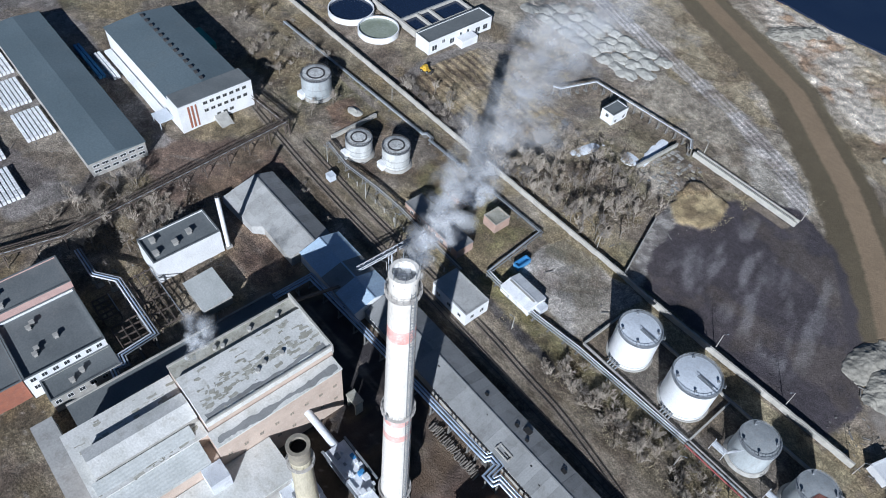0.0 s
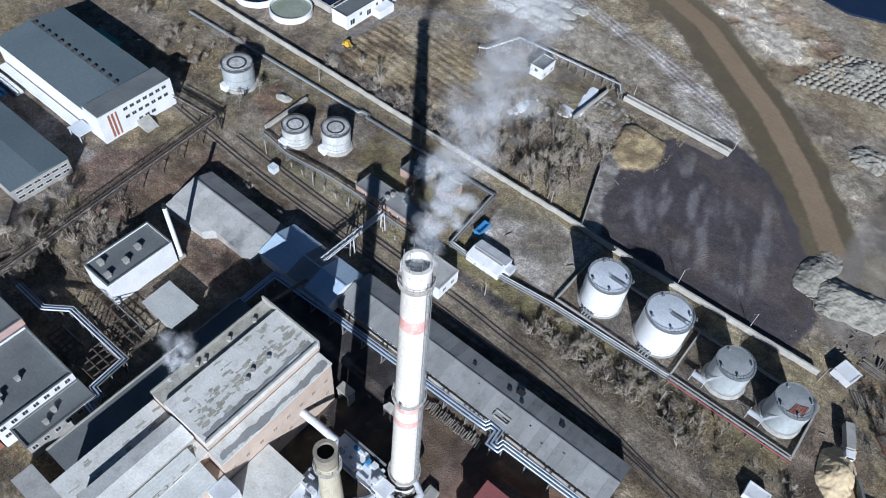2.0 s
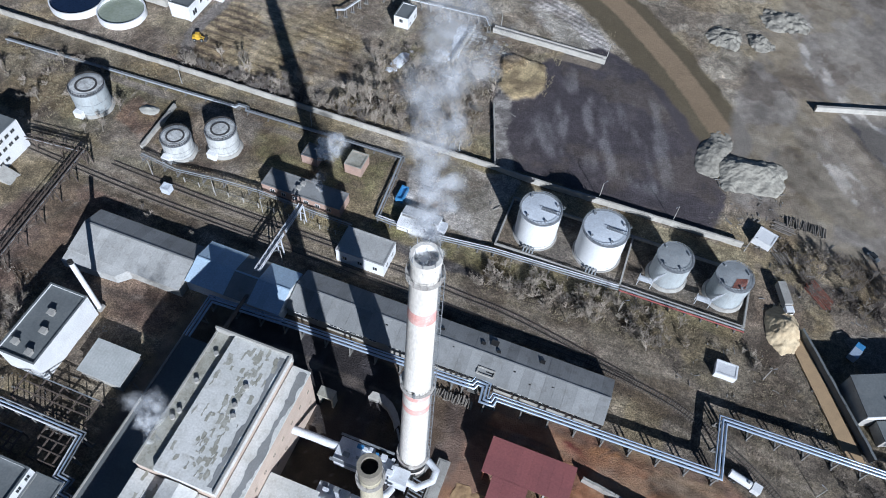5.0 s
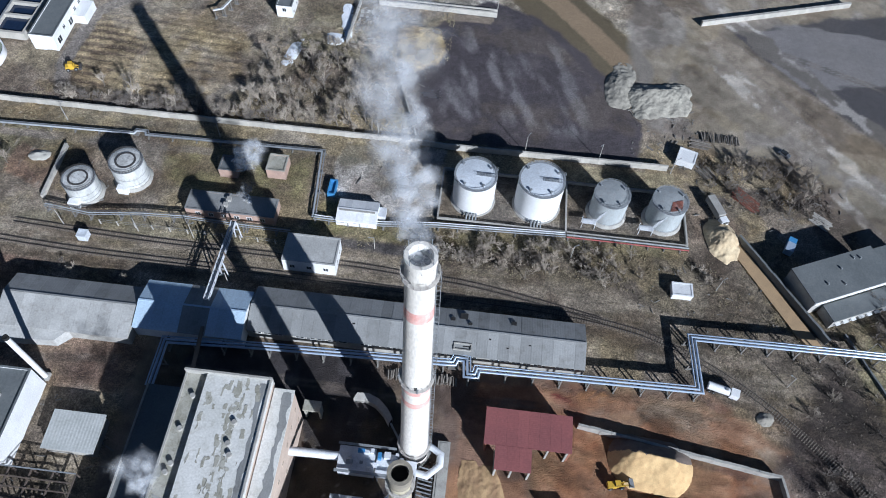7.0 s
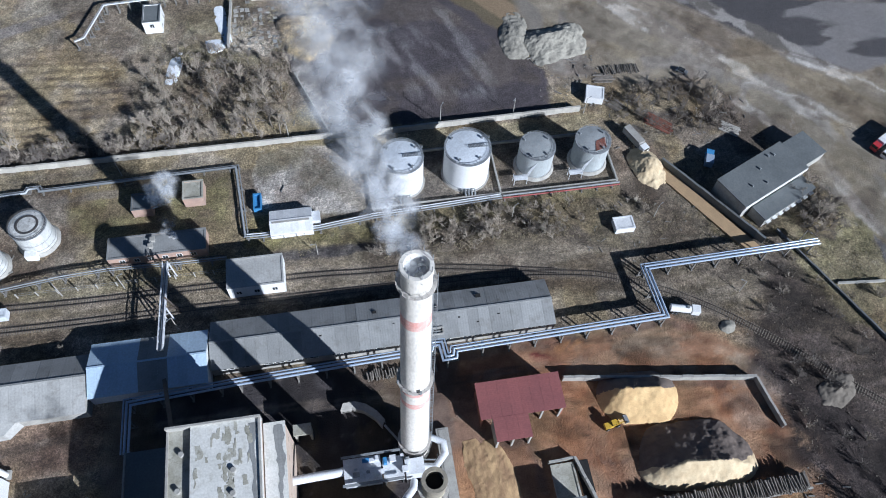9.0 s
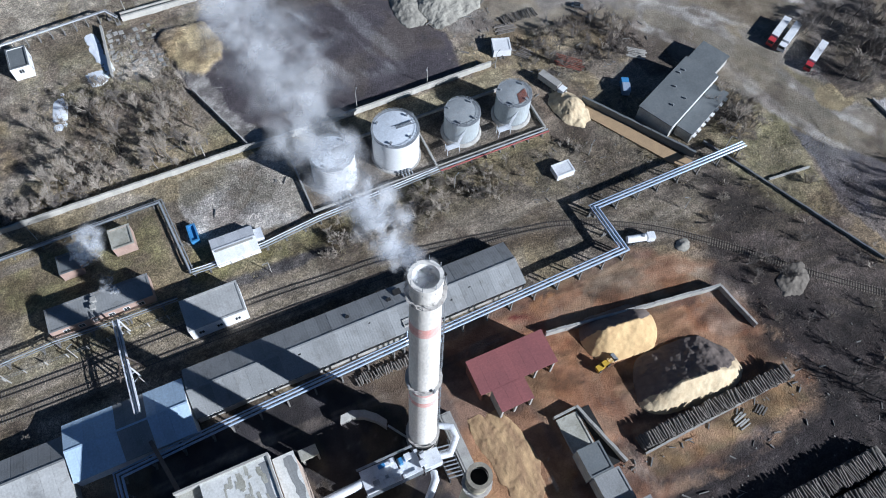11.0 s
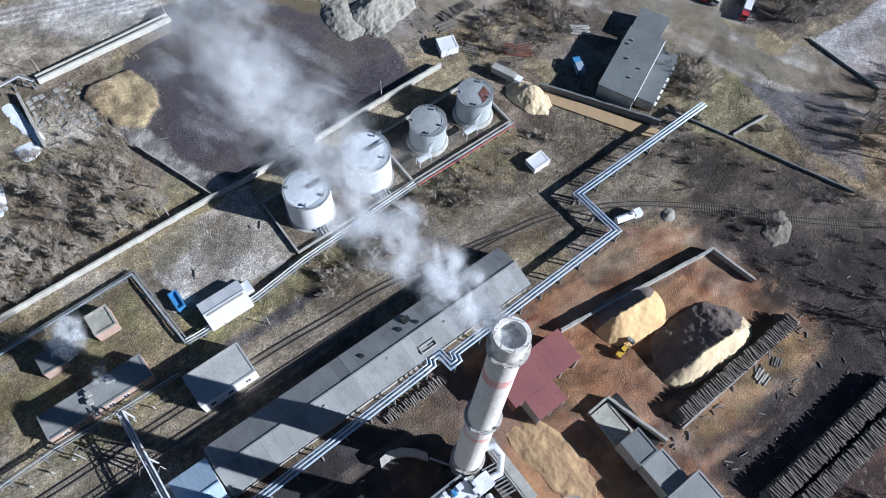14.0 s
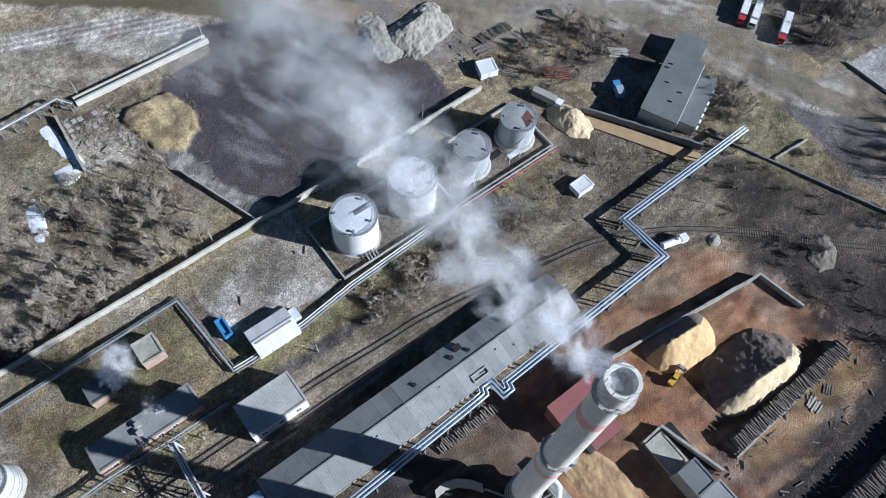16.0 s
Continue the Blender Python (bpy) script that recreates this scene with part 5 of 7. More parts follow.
def bag_stack(x, y, nx, ny, label="stack of white shrink-wrapped pallets in rows", mat="bag_white"):
    root = thing("pallet_stack", label, "pallets", x, y, group="pallet stacks in the goods yard")
    me = Shape()
    me.box(-0.58, -0.58, 0.0, 0.58, 0.58, 1.35).box(-0.5, -0.5, 1.35, 0.5, 0.5, 1.5)
    me = me.mesh("pallet_load", M[mat])
    for i in range(nx):
        for j in range(ny):
            part("pallet_load", me, None, root, at=pose(i * 1.3, j * 1.5, rnd.uniform(-0.1, 0.05), 0, 0, rnd.uniform(-5, 5)))


bag_stack(-247, -22, 14, 6)
bag_stack(-224, -24.5, 13, 7)
bag_stack(-202, -24, 13, 7)
bag_stack(-197, -43, 12, 7)
bag_stack(-176, -46, 13, 8)
bag_stack(-222, 15.8, 15, 2)
bag_stack(-247, -45, 14, 6)
bag_stack(-232, 11.5, 20, 2, "stack of blue-wrapped pallets in the shade", "blue_paint")

# treatment works
tb = flat_building("treatment_house", "white flat-roofed treatment building", -154.4, 129.5, -145.6, 166, 6.6, "white_paint", "roof_grey_dark", 0.4)
add_windows(tb, window_mesh(2.6, 2.4), "e", 4.42, (-15, -5, 10, 14.5), (2.6,))
add_windows(tb, WIN, "e", 4.42, (-10, 0, 4), (4.2,))
part("porch", Shape().box(4.5, -3, -0.3, 9, 6, 3.6), "white_paint", tb)
for cx, cy, r, mat, lab in ((-191, 121, 10.5, "water", "round concrete settling pond with dark water"), (-171.5, 122, 9.2, "pond_green", "round concrete settling pond with green water")):
    p = thing("settling_pond", lab, "pond", cx, cy, group="settling ponds")
    part("rim", Shape().ring(0, 0, -0.5, r - 0.5, r, 3.2, 56), "white_paint", p)
    part("water", Shape().cyl(0, 0, -0.4, 1.7, r - 0.503, n=56), mat, p)
bs = thing("aeration_basin", "rectangular concrete basins with dark water and walkways", "basin", -175, 150)
part("wall", Shape().box(-16, -17, -0.5, -15, 17, 3).box(15, -17, -0.5, 16, 17, 3).box(-15, -17, -0.5, 15, -16, 3).box(-15, 16, -0.5, 15, 17, 3).box(4, -16, -0.5, 5, 16, 3.1).box(5, -8, -0.5, 15, -7, 3.1).box(5, -1, -0.5, 15, 0, 3.1), "wall_panel", bs)
part("water", Shape().box(-15, -16, -0.4, 15, 16, 1.8), "water", bs)
part("walkway", Shape().box(4.2, -16.5, 3.105, 4.8, 16.5, 3.3), "steel", bs)
fh = flat_building("valve_house", "small white cube-shaped valve house in the field", -73.2, 160.4, -67.2, 169.6, 5.2, "white_paint", "roof_grey_dark", 0.3)
add_windows(fh, WIN, "s", -4.6, (0,), (3.4,))
add_windows(fh, WIN, "e", 3.0, (-2.5, 2.5), (1.6,))

# eastern depot, turned to the road
dp = thing("depot", "grey flat-roofed depot with white clerestory strip", "building", 120, 66.5, 0, 24.5)
part("wall", Shape().box(-14, -6, -0.5, 14, 6, 7.0), "concrete", dp)
part("roof", Shape().box(-14.2, -6.2, 7.003, 14.2, 6.2, 7.3), "roof_grey_dark", dp)
part("clerestory", Shape().box(-14, -6.35, 5.6, 14.05, -6.003, 6.9), "white_paint", dp)
part("low_wing", Shape().box(-10, -12, -0.5, 12.5, -6.4, 4.2), "concrete", dp)
part("low_roof", Shape().box(-10.2, -12.2, 4.203, 12.7, -6.38, 4.5), "roof_grey_dark", dp)
for k in range(8):
    part("awning", Shape().box(-9 + k * 2.8, -12.9, 2.4, -7.4 + k * 2.8, -12.003, 2.7), "white_paint", dp)
    win = part("window", WIN[0], None, dp, at=pose(-8.2 + k * 2.8, -12.02, 1.5))
    part("pane", WIN[1], None, win)
part("end_wing", Shape().box(16.6, -4, -0.5, 27, 6, 4.0), "concrete", dp)
part("end_roof", Shape().box(16.4, -4.2, 4.003, 27.2, 6.2, 4.3), "roof_grey_dark", dp)
part("bridge", Shape().box(14.1, -3, 3.2, 16.6, -2.4, 3.6).box(14.1, 1, 3.2, 16.6, 1.6, 3.6), "white_paint", dp)
for vx, vy in ((-7, -2), (-2, -3.5), (0, 1.5), (6, 3.6), (8, 3)):
    part("roof_vent", Shape().box(vx, vy, 7.3, vx + 0.5, vy + 0.5, 7.9), "steel", dp)

# timber yard: red-roofed chip store
rr = thing("red_roofed_store", "open-fronted store with dull red sheet-metal roof", "shed", 28.8, 4.2)


def sloped(x0, y0, z0, x1, y1, z1, t=0.2):
    v = [(x0, y0, z0), (x1, y0, z0), (x1, y1, z1), (x0, y1, z1)]
    return Shape().add(v + [(x, y, z - t) for x, y, z in v], [(0, 1, 2, 3), (7, 6, 5, 4), (0, 4, 5, 1), (1, 5, 6, 2), (2, 6, 7, 3), (3, 7, 4, 0)])


for k in range(8):
    part("roof_sheet", sloped(-11.4 + k * 2.8, -1.8, 6.9, -8.62 + k * 2.8, 7.8, 7.6), "roof_red", rr)
for k in range(3):
    part("roof_sheet", sloped(-8.4 + k * 3.1, -7.8, 6.5, -5.32 + k * 3.1, -1.75, 6.95), "roof_red", rr)
part("wall", Shape().box(-11, 7.0, -0.4, 10.8, 7.4, 7.2).box(-11, -1.4, -0.4, -10.6, 7.0, 6.9).box(10.4, -1.4, -0.4, 10.8, 7.0, 6.9), "brick_red", rr)
part("back_wall", Shape().box(-8.2, -7.4, -0.4, -7.9, -1.6, 6.4), "concrete", rr)
for px, py in ((-8, -7.4), (-4, -7.4), (0.5, -7.4), (0.5, -1.5), (5, -1.4), (9.8, -1.6)):
    part("post", Shape().box(px - 0.25, py - 0.25, -0.4, px + 0.25, py + 0.25, 6.5), "concrete", rr)


# ---- chimneys ----
M["gallery"] = material("gallery", (0.50, 0.48, 0.45), (0.38, 0.36, 0.34), (0.3, 0.22, 0.18), 0.6, 5, 0.7, stain=0.4)

def railing_ring(root, z, r, n=18):
    gal = part("gallery", Shape().ring(0, 0, z, r, r + 0.7, 0.1, 40), "gallery", root, "steel walkway ring with railing")
    rail = Shape()
    pts = [((r + 0.66) * math.cos(2 * math.pi * i / n), (r + 0.66) * math.sin(2 * math.pi * i / n)) for i in range(n + 1)]
    for (ax, ay), (bx, by) in zip(pts, pts[1:]):
        rail.bar((ax, ay, z + 0.1), (ax, ay, z + 1.15), 0.09)
        rail.bar((ax, ay, z + 1.15), (bx, by, z + 1.15), 0.09)
        rail.bar((ax, ay, z + 0.65), (bx, by, z + 0.65), 0.07)
        rail.bar((ax * 0.72, ay * 0.72, z - 1.3), (ax, ay, z), 0.1)
    part("railing", rail, "gallery", gal)


def taper(z):
    return 3.55 - 1.12 * z / 95.0


ch = thing("chimney", "tall off-white concrete chimney with two faded red bands", "chimney", 0, 0)
NSEG = 56
prev = -0.5
for top, mat in ((39.5, "chimney"), (42.0, "band_red"), (46.2, "chimney"), (48.6, "band_red"), (77.5, "chimney"), (81.0, "band_red"), (95.0, "chimney")):
    red = mat == "band_red"
    part("red_band" if red else "shaft", Shape().cyl(0, 0, prev, top, taper(prev), taper(top), NSEG, caps=prev < 0), mat, ch, "faded red painted band" if red else "")
    prev = top
part("rim", Shape().ring(0, 0, 94.0, 2.0, 2.62, 1.2, NSEG), "chimney", ch)
inner = Shape().cyl(0, 0, 80, 94.9, 2.0, 2.0, 40, caps=False)
inner.f = [f[::-1] for f in inner.f]
part("flue", inner, "chimney_in", ch)
part("flue_floor", Shape().cyl(0, 0, 92.2, 92.5, 1.99, n=40), "chimney_in", ch)
part("plinth", Shape().cyl(0, 0, -0.5, 1.0, 4.2, 4.0, 40), "concrete", ch)
part("base_ring", Shape().ring(0, 0, 3.2, 3.5, 3.62, 0.8, NSEG), "dark_steel", ch)
for z in (8.0, 49.6, 90.0):
    railing_ring(ch, z, taper(z))
ladder = Shape()
for z in np.arange(1.5, 92, 0.9):
    r = taper(z) + 0.12
    ladder.bar((r, -0.4, z), (r, 0.4, z), 0.07)
    if int(z * 10) % 3 == 0:
        ladder.bar((r, -0.45, z), (r + 0.75, -0.35, z), 0.07).bar((r + 0.75, -0.35, z), (r + 0.75, 0.35, z), 0.07).bar((r + 0.75, 0.35, z), (r, 0.45, z), 0.07)
for yy, rr_ in ((-0.4, 0.12), (0.4, 0.12), (0.0, 0.85)):
    ladder.bar((taper(1.5) + rr_, yy, 1.5), (taper(92) + rr_, yy, 92), 0.09)
part("ladder", ladder, "steel", ch, "caged steel ladder")
for a in range(0, 360, 45):
    c, s = math.cos(radians(a + 10)), math.sin(radians(a + 10))
    part("lightning_rod", Shape().bar((2.5 * c, 2.5 * s, 93.5), (2.55 * c, 2.55 * s, 96.8), 0.09), "steel", ch)
for a in (100, 190, 280):
    c, s = math.cos(radians(a)), math.sin(radians(a))
    part("beacon", Shape().box(3.6 * c - 0.2, 3.6 * s - 0.2, 49.7, 3.6 * c + 0.2, 3.6 * s + 0.2, 51.2), "steel", ch)

st = thing("chimney", "shorter cream chimney with soot-black mouth", "chimney", -0.1, -23)
part("shaft", Shape().cyl(0, 0, -0.5, 57.5, 2.9, 2.0, 40), "stack_lit", st)
part("crown", Shape().cyl(0, 0, 57.503, 61.5, 2.1, 2.1, 40, caps=False).ring(0, 0, 61.2, 1.55, 2.25, 0.9, 40), "stack_dark", st)
part("flue_mouth", Shape().cyl(0, 0, 57.6, 60.2, 1.54, n=36), "soot", st)
railing_ring(st, 55.5, 2.0, 14)

th = thing("chimney", "slim white steel chimney with a dark top", "chimney", -100.4, 8.4)
part("shaft", Shape().cyl(0, 0, -0.3, 23.4, 0.75, 0.7, 20), "white_paint", th)
part("cap", Shape().cyl(0, 0, 23.403, 24.2, 0.72, 0.72, 20).ring(0, 0, 24.2, 0.5, 0.75, 0.15, 20), "soot", th)
part("base", Shape().box(-1.1, -1.1, -0.3, 1.1, 1.1, 0.9), "concrete", th)


# ---- tanks ----
def tank(label, x, y, r, h, body, roof, old=False, group=""):
    t = thing("storage_tank", label, "tank", x, y, group=group)
    part("shell", Shape().cyl(0, 0, -0.4, h, r, n=64, caps=False), body, t)
    dome = Shape()
    rings = [(r, h), (r * 0.72, h + 0.32), (r * 0.38, h + 0.5), (0.25, h + 0.58)]
    n = 64
    v = [(q * math.cos(2 * math.pi * i / n), q * math.sin(2 * math.pi * i / n), z) for q, z in rings for i in range(n)]
    dome.add(v, [(k * n + i, k * n + (i + 1) % n, (k + 1) * n + (i + 1) % n, (k + 1) * n + i) for k in range(3) for i in range(n)], True).add(v[-n:], [tuple(range(n))])
    part("roof", dome, roof, t)
    for z in ([1.2] if not old else [2.0, h * 0.55]):
        part("hoop", Shape().ring(0, 0, z, r - 0.02, r + 0.07, 0.12, 64), "steel", t)
    rail = Shape()
    n = 36
    pts = [((r - 0.1) * math.cos(2 * math.pi * i / n), (r - 0.1) * math.sin(2 * math.pi * i / n)) for i in range(n + 1)]
    for (ax, ay), (bx, by) in zip(pts, pts[1:]):
        rail.bar((ax, ay, h), (ax, ay, h + 1.0), 0.09)
        rail.bar((ax, ay, h + 1.0), (bx, by, h + 1.0), 0.1)
        rail.bar((ax, ay, h + 0.5), (bx, by, h + 0.5), 0.08)
    part("railing", rail, "steel" if not old else "dark_steel", t)
    part("top_plate", Shape().ring(0, 0, h + 0.02, r - 0.55, r + 0.12, 0.1, 64), "steel", t)
    return t


def roof_gear(t, r, h, walk=True):
    if walk:
        w = Shape()
        for k in range(11):
            a = 0.3 + k * 0.45
            w.box(a, -0.55, h + 0.55, a + 0.22, 0.55, h + 0.7)
        w.bar((0.2, -0.6, h + 0.62), (r - 0.4, -0.6, h + 0.5), 0.1).bar((0.2, 0.6, h + 0.62), (r - 0.4, 0.6, h + 0.5), 0.1)
        for k in range(6):
            w.bar((0.4 + k * 0.95, -0.6, h + 0.5), (0.4 + k * 0.95, -0.6, h + 1.5), 0.07)
        w.bar((0.4, -0.6, h + 1.5), (r - 0.6, -0.6, h + 1.4), 0.08)
        part("roof_walkway", w, "steel", t, "slatted steel roof walkway")
    for a, q in ((140, 0.8), (235, 0.82), (300, 0.78), (30, 0.8)):
        c, s = math.cos(radians(a)) * r * q, math.sin(radians(a)) * r * q
        part("roof_valve", Shape().cyl(c, s, h + 0.1, h + 0.9, 0.28, n=10).cyl(c, s, h + 0.9, h + 1.05, 0.42, n=10), "steel", t)


def stair(t, r, h, a0, a1, mat="steel"):
    s = Shape()
    n = int(h / 0.28)
    for i in range(n):
        a = radians(a0 + (a1 - a0) * i / n)
        c, q, z = math.cos(a), math.sin(a), h * (i + 1) / n
        s.bar((r * c, r * q, z), ((r + 0.8) * c, (r + 0.8) * q, z), 0.32, 0.07)
        s.bar(((r + 0.8) * c, (r + 0.8) * q, z), ((r + 0.8) * c, (r + 0.8) * q, z + 1.0), 0.06)
    part("stair", s, mat, t, "spiral steel stair round the shell")


G = "fuel tanks in the walled bund"
for label, x, y, r, h, b, rf in (("gleaming white oil tank with pale blue-grey roof", 8.2, 84.2, 6.65, 12.3, "white_paint", "tank_roof"), ("second white oil tank with roof walkway", 28.6, 84.6, 7.2, 12.8, "white_paint", "tank_roof")):
    t = tank(label, x, y, r, h, b, rf, group=G)
    roof_gear(t, r, h)
    stair(t, r, h, 150, 20)
    part("footing", Shape().cyl(0, 0, -0.4, 0.25, r + 0.7, r + 0.5, 48), "concrete", t)
    m = Shape()
    for k in range(4):
        m.tube([(-1.5 + k * 1.0, -r - 0.02, 1.1), (-1.5 + k * 1.0, -r - 2.2, 1.1), (-1.5 + k * 1.0, -r - 2.4, 0.2)], 0.2)
        m.cyl(-1.5 + k * 1.0, -r - 1.2, 1.3, 2.2, 0.25, n=8)
    part("manifold", m, "steel", t)
for label, x, y, r, h, red in (("grey oil tank with a wind-worn shell and side ladder", 51.0, 84.6, 5.65, 9.6, False), ("grey oil tank with rust-red streaks on its roof", 68.9, 84.4, 5.6, 10.0, True)):
    t = tank(label, x, y, r, h, "tank_grey", "tank_top_grey", group=G)
    roof_gear(t, r, h, False)
    part("footing", Shape().cyl(0, 0, -0.4, 0.9, r + 1.2, r + 0.3, 40), "concrete", t, "sloping concrete collar")
    f = Shape()
    f.box(-r - 2.4, -r - 1.4, 2.6, -r + 1.9, -r + 0.6, 2.75)
    for k in range(9):
        f.bar((-r - 2.2 + 0.45 * k, -r - 1.3, 2.6 - 0.0 * k), (-r - 2.2 + 0.45 * k, -r + 0.5, 2.75), 0.1)
    for px, py in ((-r - 2.3, -r - 1.3), (-r + 1.8, -r - 1.3), (-r - 2.3, -r + 0.5)):
        f.bar((px, py, -0.3), (px, py, 3.8), 0.14)
    f.bar((-r - 2.3, -r - 1.3, 3.8), (-r + 1.8, -r - 1.3, 3.8), 0.1)
    for k in range(20):
        f.bar((-r + 1.9 + k * 0.16, -r + 0.4 + k * 0.04, 2.7 + k * 0.36), (-r + 1.9 + k * 0.16, -r - 0.6 + k * 0.04, 2.7 + k * 0.36), 0.22, 0.06)
    part("platform", f, "duct_white", t, "pale steel stair platform")
    if red:
        for k in range(9):
            part("rust_streak", Shape().bar((-0.4 + 0.1 * k, -4.4 + 0.42 * k, 10.42 + 0.04 * k - 0.012 * k * k * 0.2), (3.4 + 0.05 * k, -3.2 + 0.42 * k, 10.3 + 0.03 * k), 0.14, 0.16), "rust", t, "rusty red paint streak")
for x, y, r, h, lab in ((-112.8, 69.6, 5.0, 7.0, "old stained white tank with flaking roof"), (-100.2, 77.2, 5.2, 8.4, "old stained white tank with ringed roof"), (-151.2, 76.4, 6.0, 9.2, "old grey steel tank beside the pipeline")):
    t = tank(lab, x, y, r, h, "tank_grey" if "grey" in lab else "tank_old", "tank_old_top", True, "old tanks")
    part("footing", Shape().cyl(0, 0, -0.4, 0.9, r + 1.1, r + 0.25, 40), "concrete", t)
    part("roof_ring", Shape().ring(0, 0, h + 0.3, r * 0.5, r * 0.62, 0.25, 40), "dark_steel", t)
    part("valve_box", Shape().box(-2.6, -r - 1.6, -0.3, 0.6, -r + 0.4, 2.6), "white_paint", t)

# ---- bund and boundary walls ----
bund = thing("bund_wall", "low concrete bund wall round the fuel tanks", "wall", 0, 0, kind="structure")
for a in ((-2.4, 74.4, -2.0, 95), (38.0, 74.4, 38.4, 94.6), (76.0, 74.4, 76.4, 95), (-2.0, 94.6, 76.0, 95.0), (-2.0, 74.4, 38.0, 74.8), (38.4, 74.4, 76.0, 74.8)):
    part("wall_run", Shape().box(a[0], a[1], -0.4, a[2], a[3], 1.1).box(a[0] - 0.06, a[1] - 0.06, 1.1, a[2] + 0.06, a[3] + 0.06, 1.2), "concrete", bund)


def panel_wall(name, a, b, h, label, step=3.0, t=0.22, mat="wall_panel", cap=True):
    a, b = Vector((*a, 0)), Vector((*b, 0))
    n = max(1, round((b - a).length / step))
    w = (b - a).length / n
    root = thing(name, label, "wall", a.x, a.y, 0, math.degrees(math.atan2(b.y - a.y, b.x - a.x)), kind="structure")
    me = Shape().box(0.12, -t / 2, -0.5, w - 0.12, t / 2, h).box(0.12, -t / 2 - 0.04, h * 0.48, w - 0.12, t / 2 + 0.04, h * 0.52)
    if cap:
        me.box(0.1, -t / 2 - 0.12, h, w - 0.1, t / 2 + 0.12, h + 0.1)
    me = me.mesh("panel", M[mat])
    post = Shape().box(-0.14, -t / 2 - 0.08, -0.5, 0.11, t / 2 + 0.08, h + 0.14).mesh("post", M[mat])
    rnd_ = random.Random(name)
    for k in range(n):
        part("panel", me, None, root, at=pose(k * w, rnd_.uniform(-0.03, 0.03), rnd_.uniform(-0.08, 0.05), rnd_.uniform(-1.5, 1.5)))
        part("post", post, None, root, at=pose(k * w, 0, 0))
    return root


panel_wall("wall_north", (-230, 103.2), (-12.6, 104.6), 2.3, "long pale concrete panel wall along the works", t=0.35)
panel_wall("wall_tanks", (-1.5, 103.9), (72, 105.2), 2.4, "pale concrete panel wall behind the fuel tanks", t=0.4)
panel_wall("wall_link", (-12.6, 104.6), (-1.5, 103.9), 2.3, "pale concrete panel wall, shaded by a tank", t=0.35)
panel_wall("wall_coal", (-12.6, 105.5), (-22.5, 134), 1.6, "low concrete wall edging the coal yard", mat="concrete")
panel_wall("wall_timber", (42.4, 12.0), (95, 4.4), 2.6, "concrete push wall of the chip yard", t=0.5, mat="concrete")
panel_wall("wall_timber_end", (95, 4.2), (97.4, -9.8), 2.2, "end wall of the chip yard", t=0.4, mat="concrete")
panel_wall("wall_flats", (90, 181.5), (152, 203), 2.2, "long white wall on the far gravel flats", t=0.9)
panel_wall("wall_orchard", (-124.8, 65.6), (-125.6, 87), 1.5, "white low wall by the old tanks", t=0.8)
panel_wall("wall_road", (92.6, 79.5), (114.4, 45.8), 3.0, "dark retaining wall along the feed trough", t=0.5, mat="roof_grey_dark")
panel_wall("wall_pit_west", (33.2, -9.4), (39.9, -9.2), 2.0, "edge wall of the loading pit", t=0.4, mat="concrete")
panel_wall("wall_pit_east", (39.9, -9.2), (44.6, -26.8), 2.2, "dark side wall of the loading pit", t=0.5, mat="concrete")
panel_wall("wall_logs", (50.4, -27.0), (98.6, -25.8), 1.0, "low kerb behind the log pile", t=0.3, mat="concrete")
panel_wall("wall_verge", (183.4, 41.4), (185.6, 12.6), 0.9, "low kerb wall beside the pale yard", t=0.4, mat="concrete")
panel_wall("wall_grass", (131.4, 29.1), (146.1, 27.8), 0.7, "low concrete edge in the grass", t=0.4, mat="concrete")
panel_wall("wall_embankment", (120.5, 49.5), (146, -8), 1.0, "long dark concrete wall beside the road", t=0.3, mat="roof_grey_dark")

panel_wall("wall_ruin", (-43.2, 172.4), (-44.6, 149.5), 1.8, "crumbling concrete edge wall of a ruined floor", t=0.5, mat="concrete")
ruin = thing("slab_ruin", "broken grey concrete slabs of a ruined floor", "slabs", -35, 158)
rnd = random.Random(62)
for i in range(7):
    for j in range(9):
        if rnd.random() < 0.5:
            w, d = rnd.uniform(0.3, 0.9), rnd.uniform(0.3, 0.95)
            part("slab", Shape().box(-w, -d, -0.3, w, d, rnd.uniform(0.1, 0.3)), rnd.choice(["concrete", "concrete", "wall_panel", "roof_slate"]), ruin, at=pose(-7 + i * 2.3 + rnd.uniform(-0.4, 0.4), -9.5 + j * 2.5 + rnd.uniform(-0.5, 0.5), 0, rnd.uniform(-6, 6), rnd.uniform(-6, 6), rnd.uniform(-14, 14)))
floor_s = Shape().add([(93.2, 78, 0.5), (89.6, 76.0, 0.5), (109.4, 42.0, 0.5), (113.2, 44.4, 0.5), (93.2, 78, -0.4), (89.6, 76.0, -0.4), (109.4, 42.0, -0.4), (113.2, 44.4, -0.4)], [(0, 1, 2, 3), (0, 4, 5, 1), (1, 5, 6, 2), (2, 6, 7, 3), (3, 7, 4, 0)])
single("feed_trough", floor_s, material("trough_sand", (0.40, 0.28, 0.16), (0.34, 0.24, 0.14), (0.24, 0.17, 0.11), 0.3, 4, 0.95, stain=0.4), "sandy feed trough strewn with wood chips", "trough")

tr = thing("pipe_trough", "white concrete culvert trough on a bank", "culvert", -36, 173.2)
part("wall", Shape().box(0, 0, -0.4, 46, 0.7, 2.2).box(0, 2.6, -0.4, 46, 3.1, 1.6), "wall_panel", tr)
part("slab", Shape().box(0, 0.7, -0.4, 46, 2.6, 0.5), "concrete", tr)


